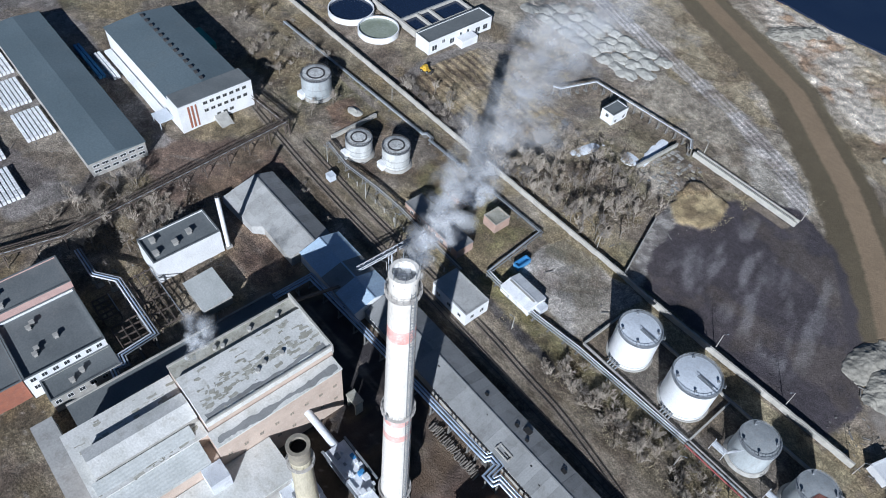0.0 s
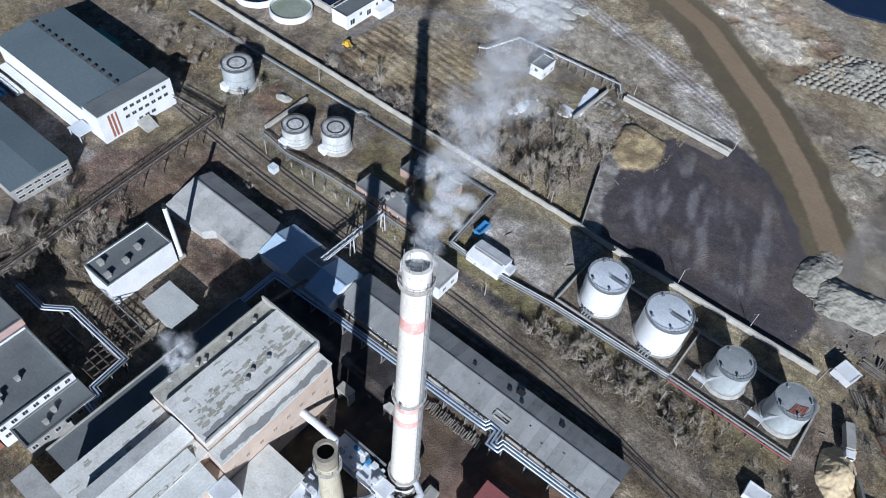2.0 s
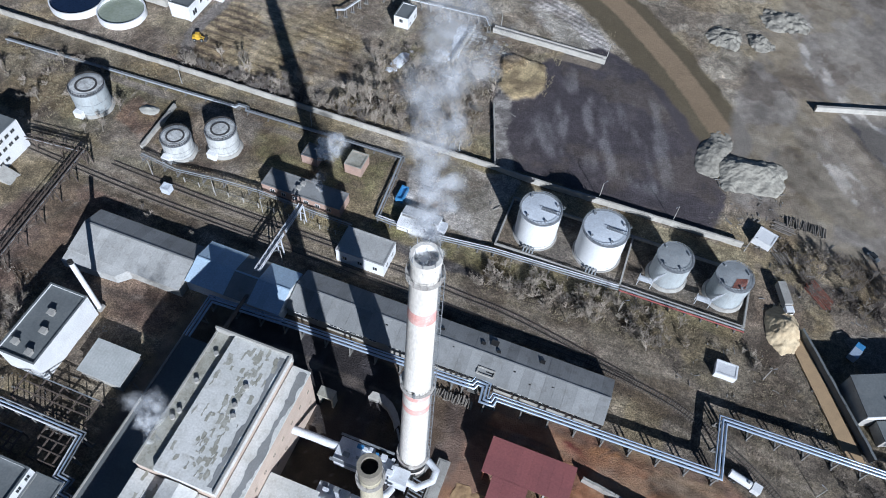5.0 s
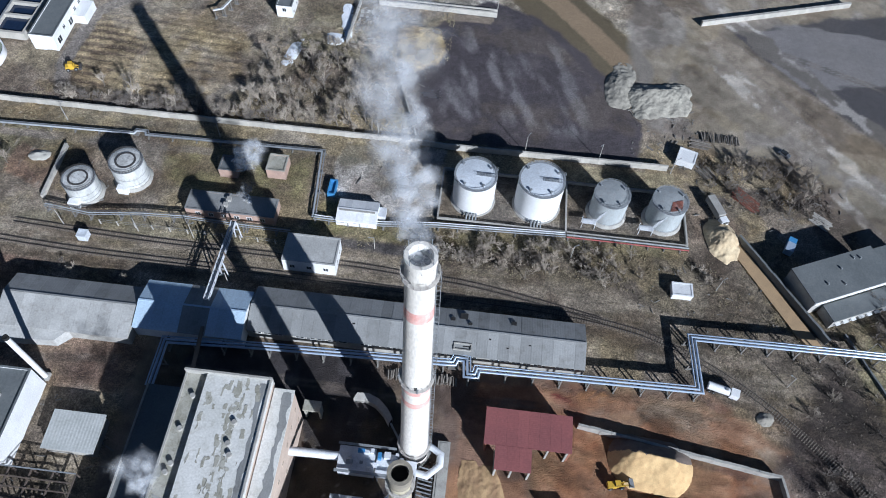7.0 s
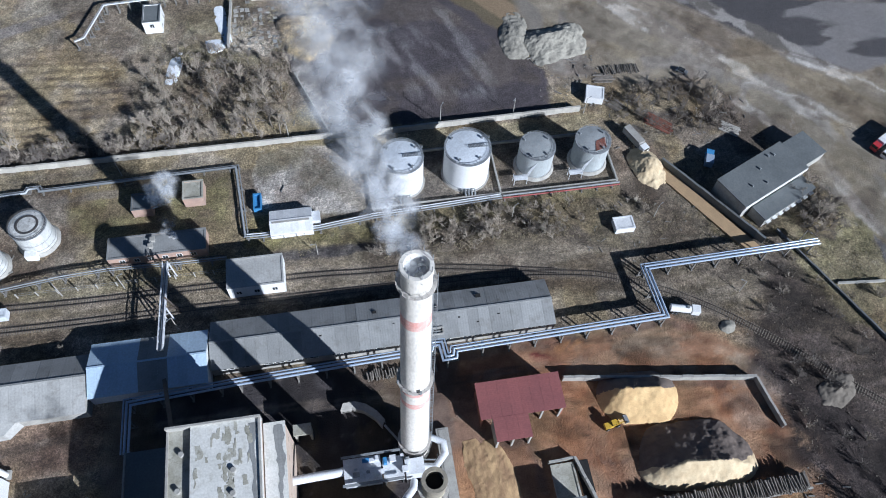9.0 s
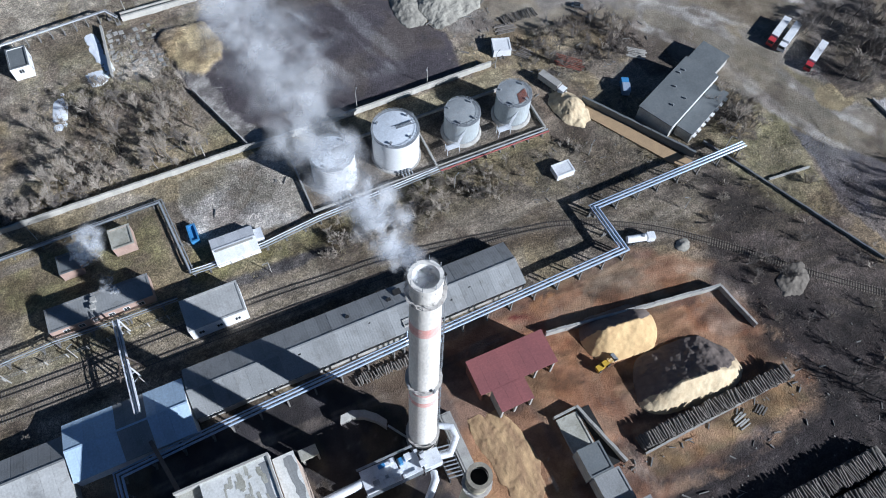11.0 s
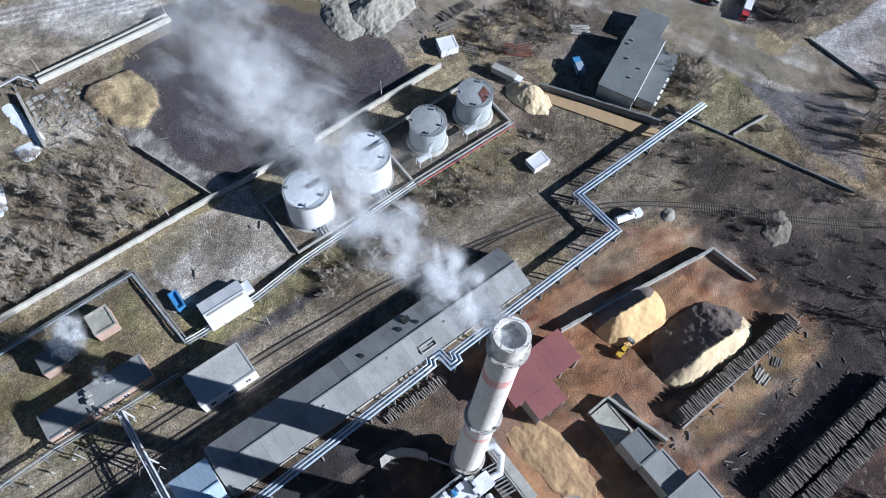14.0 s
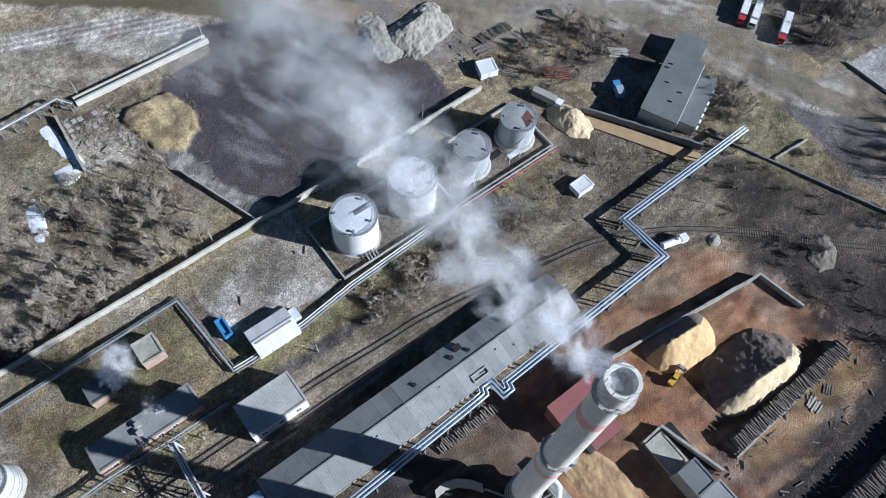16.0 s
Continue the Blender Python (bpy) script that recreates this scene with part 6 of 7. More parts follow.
# ---- pipes ----
M["duct_grey"] = material("duct_grey", (0.40, 0.43, 0.46), (0.32, 0.345, 0.37), (0.22, 0.2, 0.18), 0.5, 5, 0.5, metal=0.2, stain=0.4)
M["support"] = material("support", (0.22, 0.21, 0.195), (0.15, 0.145, 0.135), (0.3, 0.29, 0.27), 0.6, 5, 0.9, stain=0.4)


def pipeline(name, label, path, z, radii, mats, spacing=6.0, beam=0.35, category="pipeline", drop=True):
    root = thing(name, label, category, 0, 0)
    width = sum(2 * r for r in radii) + 0.35 * (len(radii) - 1)
    off = -width / 2
    pts = [Vector((*p, 0)) for p in path]
    norm = []
    for i, p in enumerate(pts):
        d0 = (p - pts[i - 1]).normalized() if i else (pts[1] - p).normalized()
        d1 = (pts[i + 1] - p).normalized() if i + 1 < len(pts) else d0
        n0, n1 = Vector((-d0.y, d0.x, 0)), Vector((-d1.y, d1.x, 0))
        n = (n0 + n1).normalized()
        norm.append(n / max(0.5, n.dot(n0)))
    for r, mat in zip(radii, mats):
        off += r
        part("pipe", Shape().tube([(p + n * off) + Vector((0, 0, z + r)) for p, n in zip(pts, norm)], r, 10), mat, root)
        off += r + 0.35
    if drop:
        for i, (a, b) in enumerate(zip(pts, pts[1:])):
            length = (b - a).length
            d = (b - a).normalized()
            n = Vector((-d.y, d.x, 0)) * (width / 2 + 0.2)
            for k in range(int(length / spacing) + 1):
                p = a + d * min(length - 0.3, 0.5 + k * spacing)
                s = Shape().bar(p - n + Vector((0, 0, z - 0.15)), p + n + Vector((0, 0, z - 0.15)), 0.3)
                s.bar(p - n * 0.8 + Vector((0, 0, -0.3)), p - n * 0.8 + Vector((0, 0, z - 0.3)), beam).bar(p + n * 0.8 + Vector((0, 0, -0.3)), p + n * 0.8 + Vector((0, 0, z - 0.3)), beam)
                s.box(p.x - abs(n.x) - 0.2, p.y - abs(n.y) - 0.2, -0.4, p.x + abs(n.x) + 0.2, p.y + abs(n.y) + 0.2, 0.25)
                part("support", s, "support", root)
    return root


pipeline("heating_main", "bundle of silvery insulated heating pipes on concrete supports", [(-71, 8), (-71, 21.3), (-43.5, 22.8), (4.5, 24.4), (7.6, 24.6), (8.2, 26.2), (11.2, 26), (11.6, 21.6), (13.8, 21.7), (14.2, 23.6), (74.6, 25.0), (73.7, 40.8), (129, 41.8)], 4.2, (0.32, 0.32, 0.2), ("pipe_blue", "pipe_blue", "pipe_blue"), 7.5)
pipeline("bund_main", "pipe rack with pale pipes along the tank bund", [(-40.3, 69.2), (-36, 69), (-19, 69.4), (-2, 71.4), (38, 73.2)], 1.3, (0.18, 0.26, 0.18), ("steel", "duct_grey", "duct_white"), 6.0, 0.2)
pipeline("red_main", "faded red fire main beside the bund", [(38.4, 72.9), (76.4, 73.0)], 1.2, (0.2, 0.28), ("pipe_red", "steel"), 5.0, 0.22)
pipeline("wall_main", "pale insulated pipe along the northern wall", [(-200, 91.5), (-150, 93.2), (-106, 94.6), (-105.4, 96), (-102, 96), (-101.4, 94.6), (-42.6, 96.0), (-40.4, 69.2)], 1.0, (0.34, 0.18), ("duct_grey", "steel"), 8.0, 0.2)
pipeline("west_main", "insulated pipes on a rack among the works", [(-122, -31), (-110, -31), (-103.5, -26), (-79, -26), (-78, -36.5), (-74.6, -36.8), (-75, -40), (-71, -40.4)], 5.6, (0.25, 0.25, 0.2), ("duct_white", "pipe_blue", "steel"), 5.0, 0.25)
pipeline("field_main", "thin white raised pipe crossing the field", [(-96, 155.5), (-93, 157), (-87.5, 173), (-40, 176.5), (-37, 172)], 3.6, (0.22, 0.15), ("duct_white", "steel"), 4.0, 0.2)
pipeline("north_rack", "old pipe rack with thin pipes beside the railway", [(-122, 62), (-108, 60.5), (-92, 62.5), (-79, 63.2), (-60, 62.5), (-46, 62.4)], 2.4, (0.14, 0.18, 0.14), ("steel", "duct_grey", "dark_steel"), 9.0, 0.2)


def trestle(name, label, a, b, z, w=2.2, mat="rust_steel", spacing=9.0, h=1.4):
    root = thing(name, label, "gantry", 0, 0)
    a, b = Vector((*a, z)), Vector((*b, z))
    d = (b - a).normalized()
    n = Vector((-d.y, d.x, 0)) * (w / 2)
    length = (b - a).length
    for sgn in (-1, 1):
        g = Shape().bar(a + n * sgn, b + n * sgn, 0.25).bar(a + n * sgn + Vector((0, 0, h)), b + n * sgn + Vector((0, 0, h)), 0.2)
        m = int(length / 1.8)
        for k in range(m):
            p, q = a + d * (length * k / m) + n * sgn, a + d * (length * (k + 1) / m) + n * sgn
            g.bar(p, q + Vector((0, 0, h)) if k % 2 else q, 0.12)
            g.bar(p + Vector((0, 0, h if k % 2 == 0 else 0)), q + Vector((0, 0, 0 if k % 2 == 0 else h)), 0.14)
        part("girder", g, mat, root)
    part("deck", Shape().bar(a + Vector((0, 0, 0.15)), b + Vector((0, 0, 0.15)), w * 0.45, 0.1), mat, root)
    part("pipe", Shape().tube([a + n * 0.5 + Vector((0, 0, 0.6)), b + n * 0.5 + Vector((0, 0, 0.6))], 0.25), "steel", root)
    for k in range(int(length / spacing) + 1):
        p = a + d * min(length, k * spacing)
        s = Shape()
        for sgn in (-1, 1):
            foot = p + n * sgn * 1.5
            s.bar((foot.x, foot.y, -0.3), p + n * sgn, 0.3)
        s.bar(p - n * 1.2 + Vector((0, 0, -z * 0.5)), p + n * 1.2 + Vector((0, 0, -z * 0.5)), 0.18)
        part("leg", s, mat, root)
    return root


M["rust_steel"] = material("rust_steel", (0.11, 0.085, 0.07), (0.08, 0.065, 0.055), (0.16, 0.10, 0.07), 0.6, 6, 0.85, stain=0.5)
trestle("pipe_trestle", "rusty lattice pipe trestle on raking legs", (-137.5, 54), (-130.5, -32), 5.2)
trestle("pipe_trestle", "rusty lattice pipe trestle towards the works", (-130.5, -32), (-137, -62), 5.2)
trestle("pipe_trestle", "short rusty trestle beside the warehouse", (-137, 54), (-158, 52), 4.2, 1.6)
gn = trestle("conveyor_gantry", "pale steel footbridge over the railway from the blue-roofed store", (-61.6, 59.6), (-62.2, 33), 7.6, 1.3, "duct_white", 14.0, 1.0)
part("tower", Shape().bar((-66.2, 47.6, -0.3), (-63, 47.8, 9.5), 0.35).bar((-66.4, 45.8, -0.3), (-63, 46, 9.5), 0.35).bar((-59, 47.6, -0.3), (-61.2, 47.8, 9.5), 0.35).bar((-66.2, 47, 4.5), (-59.5, 47, 4.5), 0.25), "rust_steel", gn)
single("roof_bridge", Shape().bar((-61.5, 25.5, 6.0), (-54.8, 5.6, 21.6), 0.9, 0.6), "rust_steel", "steel duct climbing from the store to the boiler house", "duct")

# open steel frames among the western works
for k, (fx, fy, fw, fd, fhh) in enumerate(((-92, -20, 22, 7, 4.2), (-84, -31, 10, 8, 4.6), (-98, -33, 8, 5, 3.6))):
    fr = thing("steel_frame", "open dark steel frame with cross beams", "frame", fx, fy, group="open steel frames")
    for i in range(5):
        x = -fw / 2 + fw * i / 4
        part("portal", Shape().bar((x, -fd / 2, -0.3), (x, -fd / 2, fhh), 0.3).bar((x, fd / 2, -0.3), (x, fd / 2, fhh), 0.3).bar((x, -fd / 2, fhh), (x, fd / 2, fhh), 0.35), "rust_steel", fr)
    for y in np.linspace(-fd / 2, fd / 2, 4):
        part("beam", Shape().bar((-fw / 2, y, fhh + 0.25), (fw / 2, y, fhh + 0.25), 0.28), "rust_steel" if y < 2 else "steel", fr)


# ---- heaps ----
def heap(name, label, category, x, y, rx, ry, h, mat, turn=0.0, seed=0, flat=0.0, skew=0.0, rough=0.12, res=44, group="", ragged=0.26, shade_mat=None):
    """An uneven heap. flat widens the crest along x; skew shifts the crest along y; the last argument: a darker
    material that paints shade behind the freshly dug face.
    """
    n = res
    u = np.linspace(-1, 1, n)
    gx, gy = np.meshgrid(u, u)
    X, Y = gx * rx, gy * ry
    ax = np.maximum(np.abs(gx) - flat, 0) / (1 - flat)
    away = gy - skew
    d = np.hypot(ax, np.where(away < 0, away / (1 + skew), away / (1 - skew)))
    d = d + (fractal(X + seed * 37, Y, max(rx, ry) * 0.6, seed, 4) - 0.5) * ragged
    z = np.clip(1 - d, 0, 1) ** 0.92
    Z = z * h + (fractal(X, Y, 1.6, seed + 5, 3) - 0.5) * rough * h * (z > 0.02)
    Z = np.where(z > 0.015, Z, -0.6)
    v = np.stack([X, Y, Z], -1).reshape(-1, 3)
    i = np.arange(n * n).reshape(n, n)
    q = np.stack([i[:-1, :-1], i[:-1, 1:], i[1:, 1:], i[1:, :-1]], -1).reshape(-1, 4)
    s = Shape().add(v.tolist(), q.tolist(), True)
    ob = single(name, s, mat, label, category, x, y, 0, turn, group)
    if shade_mat:
        ob.data.materials.append(M[shade_mat])
        # faces behind a ragged crest line get the dark material as painted shade
        shaded_back = (gy - skew + (fractal(X, Y * 0.15, 1.4, seed + 9, 3) - 0.5) * 0.22 > 0.03 + np.clip(gx - 0.55, 0, 1) * 0.6)[:-1, :-1].ravel()
        ob.data.polygons.foreach_set("material_index", shaded_back.astype(np.int32))
    return ob


heap("sawdust_mound", "golden sawdust heap against the push wall", "heap", 61.4, 4.2, 11.4, 7.4, 6.2, "sawdust", -6, 3, 0.4, 0.08, rough=0.09, res=72, ragged=0.2, shade_mat="chip_shade")
heap("chip_mound", "large heap of pale wood chips with a steep dug face", "heap", 71.5, -13.0, 15.8, 9.0, 8.0, "chips_pale", -5, 8, 0.34, -0.4, rough=0.09, res=110, ragged=0.3, shade_mat="chip_shade")
heap("sawdust_mound", "spilled sawdust heap beside the red-roofed store", "heap", 18.4, -13.5, 6.4, 13.5, 0.8, "spill", 4, 12, 0.3, rough=0.45, res=100, ragged=1.1)
heap("chip_mound", "pale chip heap at the head of the feed trough", "heap", 88.0, 79.0, 5.6, 9.5, 3.8, "chips_pale", 12, 15, 0.15, rough=0.16, res=80, ragged=0.8)
heap("spoil_mound", "grey spoil heap with a pale smooth flank", "heap", 71.5, 137.5, 13.0, 8.5, 3.8, "spoil_pale", 14, 21, 0.3, 0.3, rough=0.18, res=110, ragged=0.8)
heap("spoil_mound", "gravelly grey spoil slope beside the causeway", "heap", 57.5, 142.5, 6.0, 13, 1.9, "spoil", -6, 22, 0.2, rough=0.3, res=90, ragged=0.9)
heap("slag_mound", "dark slag heap among scrub", "heap", 117, -2, 7, 4, 1.4, "bark", 30, 23, 0.2, rough=0.4, ragged=0.9)
heap("spoil_mound", "pale rubble heap beside the track", "heap", 93.5, 20.5, 2.6, 2.0, 1.0, "spoil", 10, 24, 0.1, rough=0.4, ragged=0.8)
heap("rubble_mound", "rubble heap beside the old tanks", "heap", -133, 82, 3.6, 2.4, 1.3, "heap_white", 10, 25, 0.1, rough=0.4)
for k in range(34):
    rnd = random.Random(100 + k)
    row = k % 4
    heap("gravel_mound", "tipped white gravel heap in a row of heaps", "heap", -146 + (k // 4) * 7.5 + rnd.uniform(-2, 2) + row * 4.0, 193 + row * 6.5 + rnd.uniform(-1, 1), rnd.uniform(4.0, 6.0), rnd.uniform(3.2, 4.6), rnd.uniform(1.0, 1.8), "heap_white", rnd.uniform(-20, 20), 30 + k, 0.2, rough=0.5, res=22, ragged=0.7, group="tipped gravel heaps")
eggs = Shape()
for i in range(15):
    for j in range(11):
        rnd = random.Random(i * 31 + j)
        cx, cy = 12 + i * 3.0 + j * 0.9 + rnd.uniform(-0.4, 0.4), 236 + j * 3.2 + i * 1.1 + rnd.uniform(-0.4, 0.4)
        r, h = rnd.uniform(1.4, 1.8), rnd.uniform(0.9, 1.4)
        ring = [(cx + r * math.cos(a * 0.785) * rnd.uniform(0.85, 1.1), cy + r * math.sin(a * 0.785) * rnd.uniform(0.85, 1.1), -0.3) for a in range(8)]
        mid = [(cx + (px - cx) * 0.5, cy + (py - cy) * 0.5, h * 0.72) for px, py, _ in ring]
        eggs.add(ring + mid + [(cx, cy, h)], [(a, (a + 1) % 8, 8 + (a + 1) % 8, 8 + a) for a in range(8)] + [(8 + a, 8 + (a + 1) % 8, 16) for a in range(8)], True)
single("gravel_field", eggs, "spoil", "field of many small tipped gravel mounds", "gravel", kind="stuff")
for k, (x, y, rx, ry) in enumerate(((52, 210, 8, 7), (74, 232, 10, 8), (66, 213, 5, 6), (-60, 286, 16, 6), (30, 262, 10, 6))):
    heap("spoil_mound", "pale rough spoil heap on the far bank", "heap", x, y, rx, ry, 2.0, "spoil", 20 * k, 60 + k, 0.3, rough=0.9, res=44, ragged=0.9)
for k, (x, y, rx, ry) in enumerate(((-63.2, 142.5, 2.6, 8.0), (-46.6, 161, 2.2, 11.0), (-48.5, 151.5, 4.2, 3.6))):
    heap("snow_patch", "melting snow patch in the scrub", "snow", x, y, rx, ry, 0.3, "snow", (-12, 8, 0)[k], 80 + k, 0.2, rough=0.9, res=36, ragged=1.2)


# ---- logs ----
def log_pile(x0, x1, y, seed, label, rows=5, length=4.2, count=300, lift=0):
    root = thing("log_pile", label, "logs", (x0 + x1) / 2, y, group="log piles")
    rnd_ = random.Random(seed)
    mesh_ = [Shape().cyl(0, 0, -length / 2, length / 2, r, r * 0.85, 7).mesh("log", M["log"]) for r in (0.2, 0.26, 0.32)]
    made, a = 0, (x1 - x0) / 2
    core = Shape()
    for lay_ in range(lift):
        x = -a + lay_ * 0.25
        while x < a - lay_ * 0.25:
            r, zz, y0, y1 = rnd_.uniform(0.2, 0.32), 0.28 + lay_ * 0.5, -length / 2 + rnd_.uniform(-0.4, 0.4), length / 2 + rnd_.uniform(-0.4, 0.4)
            core.bar((x, y0, zz), (x + rnd_.uniform(-0.2, 0.2), y1, zz + rnd_.uniform(-0.1, 0.1)), 1.7 * r)
            x += rnd_.uniform(0.5, 0.7)
    if lift:
        tagged(part("log_core", core, "log", root), kind="stuff")
    for lay_ in range(lift, lift + rows):
        x = -a + lay_ * 0.3
        while x < a - lay_ * 0.3 and made < count:
            zz = 0.28 + lay_ * 0.5 + rnd_.uniform(-0.1, 0.25)
            part("log", rnd_.choice(mesh_), None, root, at=pose(x, rnd_.uniform(-0.5, 0.5), zz, 90 + rnd_.uniform(-4, 4), 0, rnd_.uniform(-9, 9)))
            x += rnd_.uniform(0.5, 0.95)
            made += 1


log_pile(50.5, 98.2, -24.3, 1, "long pile of grey weathered logs behind the chip heap", 3, 3.6, 300, 4)
log_pile(54, 106, -52.5, 2, "long double pile of grey logs in the lower yard", 3, 4.4, 300, 5)
log_pile(58, 112, -58.5, 3, "second row of stacked grey logs", 3, 4.4, 300, 5)
log_pile(-10, 9, 20.8, 4, "firewood logs stacked under the heating pipes", 2, 2.4, 60)
log_pile(85, 98, 122, 5, "scattered poles beside the gravel flats", 1, 4.0, 24)



def beam_stack(x, y, turn, n, length, mat, label, seed):
    root = thing("beam_stack", label, "beams", x, y, 0, turn, "stacked beams")
    rnd_ = random.Random(seed)
    for k in range(n):
        a, w = length * rnd_.uniform(0.75, 1.0) / 2, rnd_.uniform(0.16, 0.26)
        part("beam", Shape().box(-a, -w, 0, a, w, 0.3), mat, root, at=pose(rnd_.uniform(-0.6, 0.6), (k - n / 2) * 0.75 + rnd_.uniform(-0.1, 0.1), 0.02, 0, 0, rnd_.uniform(-5, 5)))


beam_stack(97.5, 96.5, -42, 7, 11, "rust", "rusty steel beams laid in a row on bare soil", 1)
beam_stack(85.5, 106, -50, 6, 5, "log", "grey timber baulks lying beside the booth", 2)
beam_stack(84, 119, -8, 6, 8, "log", "weathered poles lying on the gravel", 3)
beam_stack(78, -30, 14, 5, 4, "wall_panel", "pale boards lying on dry grass behind the logs", 4)
beam_stack(84.5, -29.5, 25, 4, 3, "log", "grey boards lying on dry grass behind the logs", 5)
beam_stack(121, 91, -35, 6, 7, "wall_panel", "pale pipes and slabs stored beside the road", 6)

# timber-yard sheds
for (a, b, c, d, h, wall, roof, lab) in ((33.4, -19.5, 39.4, -10.2, 1.2, "concrete", "roof_dirty", "long low concrete bunker of the loading pit"), (32.9, -27, 39.1, -19.8, 6.6, "concrete", "roof_grey_dark", "grey flat-roofed pit shed"), (33.6, -36, 40.6, -27.2, 6.0, "concrete", "roof_slate", "weathered grey shed joined to the pit"), (32.9, -48, 43.5, -36.2, 7.6, "concrete", "roof_slate", "pale metal-roofed yard shed")):
    flat_building("yard_shed", lab, a, b, c, d, h, wall, roof, 0.12, "timber yard sheds")
single("pit_floor", Shape().box(40.3, -26, -0.4, 43.5, -9.8, 0.12), "soot", "near-black floor of the loading pit", "pit")
flat_building("white_hut", "small white metal hut in the grass", 70, 55.4, 76, 59.8, 2.5, "white_paint", "bag_white", 0.05)
flat_building("gate_booth", "white gatehouse booth beside the sandy track", 75.4, 107.6, 81.4, 113.2, 2.7, "white_paint", "white_paint", 0.05, turn=-18)
flat_building("signal_hut", "tiny pale blue railway hut", -108.4, 51.8, -105.6, 54.4, 2.4, "tank_roof", "tank_roof", 0.05)
flat_building("container", "blue steel container with open lid", -37.9, 78.4, -35.5, 84.2, 1.8, "blue_paint", "blue_paint", 0.6)
flat_building("container", "green shipping container behind the warehouse", -214, 55, -200, 58.5, 2.6, "teal", "teal", 0.05)


# ---- vehicles ----
def wheels(root, spots, r=0.5, w=0.35):
    me = Shape().cyl(0, 0, -w / 2, w / 2, r, n=16).mesh("wheel", M["rubber"])
    hub = Shape().cyl(0, 0, -w / 2 - 0.02, w / 2 + 0.02, r * 0.45, n=10).mesh("rim", M["steel"])
    for x, y in spots:
        wobj = part("wheel", me, None, root, at=pose(x, y, r, 90))
        part("rim", hub, None, wobj)


tk = thing("tank_truck", "white tank lorry parked by the curving railway", "lorry", 82.2, 27.0, 0, -15)
part("tank", Shape().tube([(-4.2, 0, 2.0), (-4.0, 0, 2.0), (1.4, 0, 2.0), (1.6, 0, 2.0)], 1.15, 16), "white_paint", tk)
part("cab", Shape().box(1.9, -1.15, 0.8, 4.2, 1.15, 3.0), "white_paint", tk)
part("windscreen", Shape().box(4.2, -1.0, 1.9, 4.23, 1.0, 2.8), "glass", tk)
part("chassis", Shape().box(-4.1, -0.9, 0.6, 4.1, 0.9, 0.85), "dark_steel", tk)
part("manhole", Shape().box(0.2, -0.4, 3.1, 0.9, 0.4, 3.35), "steel", tk)
wheels(tk, [(x, y) for x in (-3.2, -2.1, 3.0) for y in (-1.0, 1.0)])

ld = thing("wheel_loader", "yellow wheel loader with raised bucket at the chip heap", "loader", 52.6, -2.2, 0, 10)
ld.scale = (0.85, 0.72, 0.85)
part("rear_body", Shape().box(-3.2, -1.1, 0.9, -0.4, 1.1, 2.3), "yellow", ld)
part("front_frame", Shape().box(-0.2, -0.8, 0.8, 1.8, 0.8, 1.6), "yellow", ld)
cabp = part("cab", Shape().box(-1.1, -0.8, 2.3, 0.4, 0.8, 3.5), "glass", ld)
part("cab_roof", Shape().box(-1.2, -0.9, 3.5, 0.5, 0.9, 3.65), "yellow", cabp)
part("boom", Shape().bar((0.8, -0.6, 1.6), (3.2, -0.6, 2.6), 0.3).bar((0.8, 0.6, 1.6), (3.2, 0.6, 2.6), 0.3), "yellow", ld)
part("bucket", Shape().add([(3.1, -1.5, 2.0), (3.1, 1.5, 2.0), (4.7, 1.5, 2.1), (4.7, -1.5, 2.1), (3.1, -1.5, 3.3), (3.1, 1.5, 3.3)], [(0, 1, 2, 3), (0, 4, 5, 1), (0, 3, 4), (1, 5, 2)]), "steel", ld)
wheels(ld, [(x, y) for x in (-2.3, 1.2) for y in (-1.15, 1.15)], 0.8, 0.5)

ex = thing("loader", "small yellow loader at the corner of the ploughed field", "loader", -137, 121.4, 0, 20)
part("body", Shape().box(-2.4, -1.0, 0.8, 0.6, 1.0, 2.0), "yellow", ex)
part("cab", Shape().box(-1.2, -0.8, 2.0, 0.3, 0.8, 3.2), "yellow", ex)
part("bucket", Shape().box(1.9, -1.2, 0.3, 2.9, 1.2, 1.2), "dark_steel", ex)
part("boom", Shape().bar((0.4, -0.5, 1.5), (2.0, -0.5, 0.9), 0.25).bar((0.4, 0.5, 1.5), (2.0, 0.5, 0.9), 0.25), "yellow", ex)
wheels(ex, [(x, y) for x in (-1.7, 0.9) for y in (-1.0, 1.0)], 0.7, 0.45)


def lorry(label, x, y, turn, cab_mat, length=11.0, body="bag_white"):
    t = thing("lorry", label, "lorry", x, y, 0, turn, "parked lorries")
    part("trailer", Shape().box(-length, -1.25, 1.1, 0, 1.25, 3.6), body, t)
    part("cab", Shape().box(0.4, -1.2, 0.6, 2.6, 1.2, 3.0), cab_mat, t)
    part("windscreen", Shape().box(2.6, -1.05, 1.8, 2.63, 1.05, 2.8), "glass", t)
    part("chassis", Shape().box(-length + 0.2, -0.8, 0.7, 2.2, 0.8, 1.1), "dark_steel", t)
    wheels(t, [(q, s) for q in (-length + 1.2, -length + 2.6, -0.8, 1.6) for s in (-1.05, 1.05)])


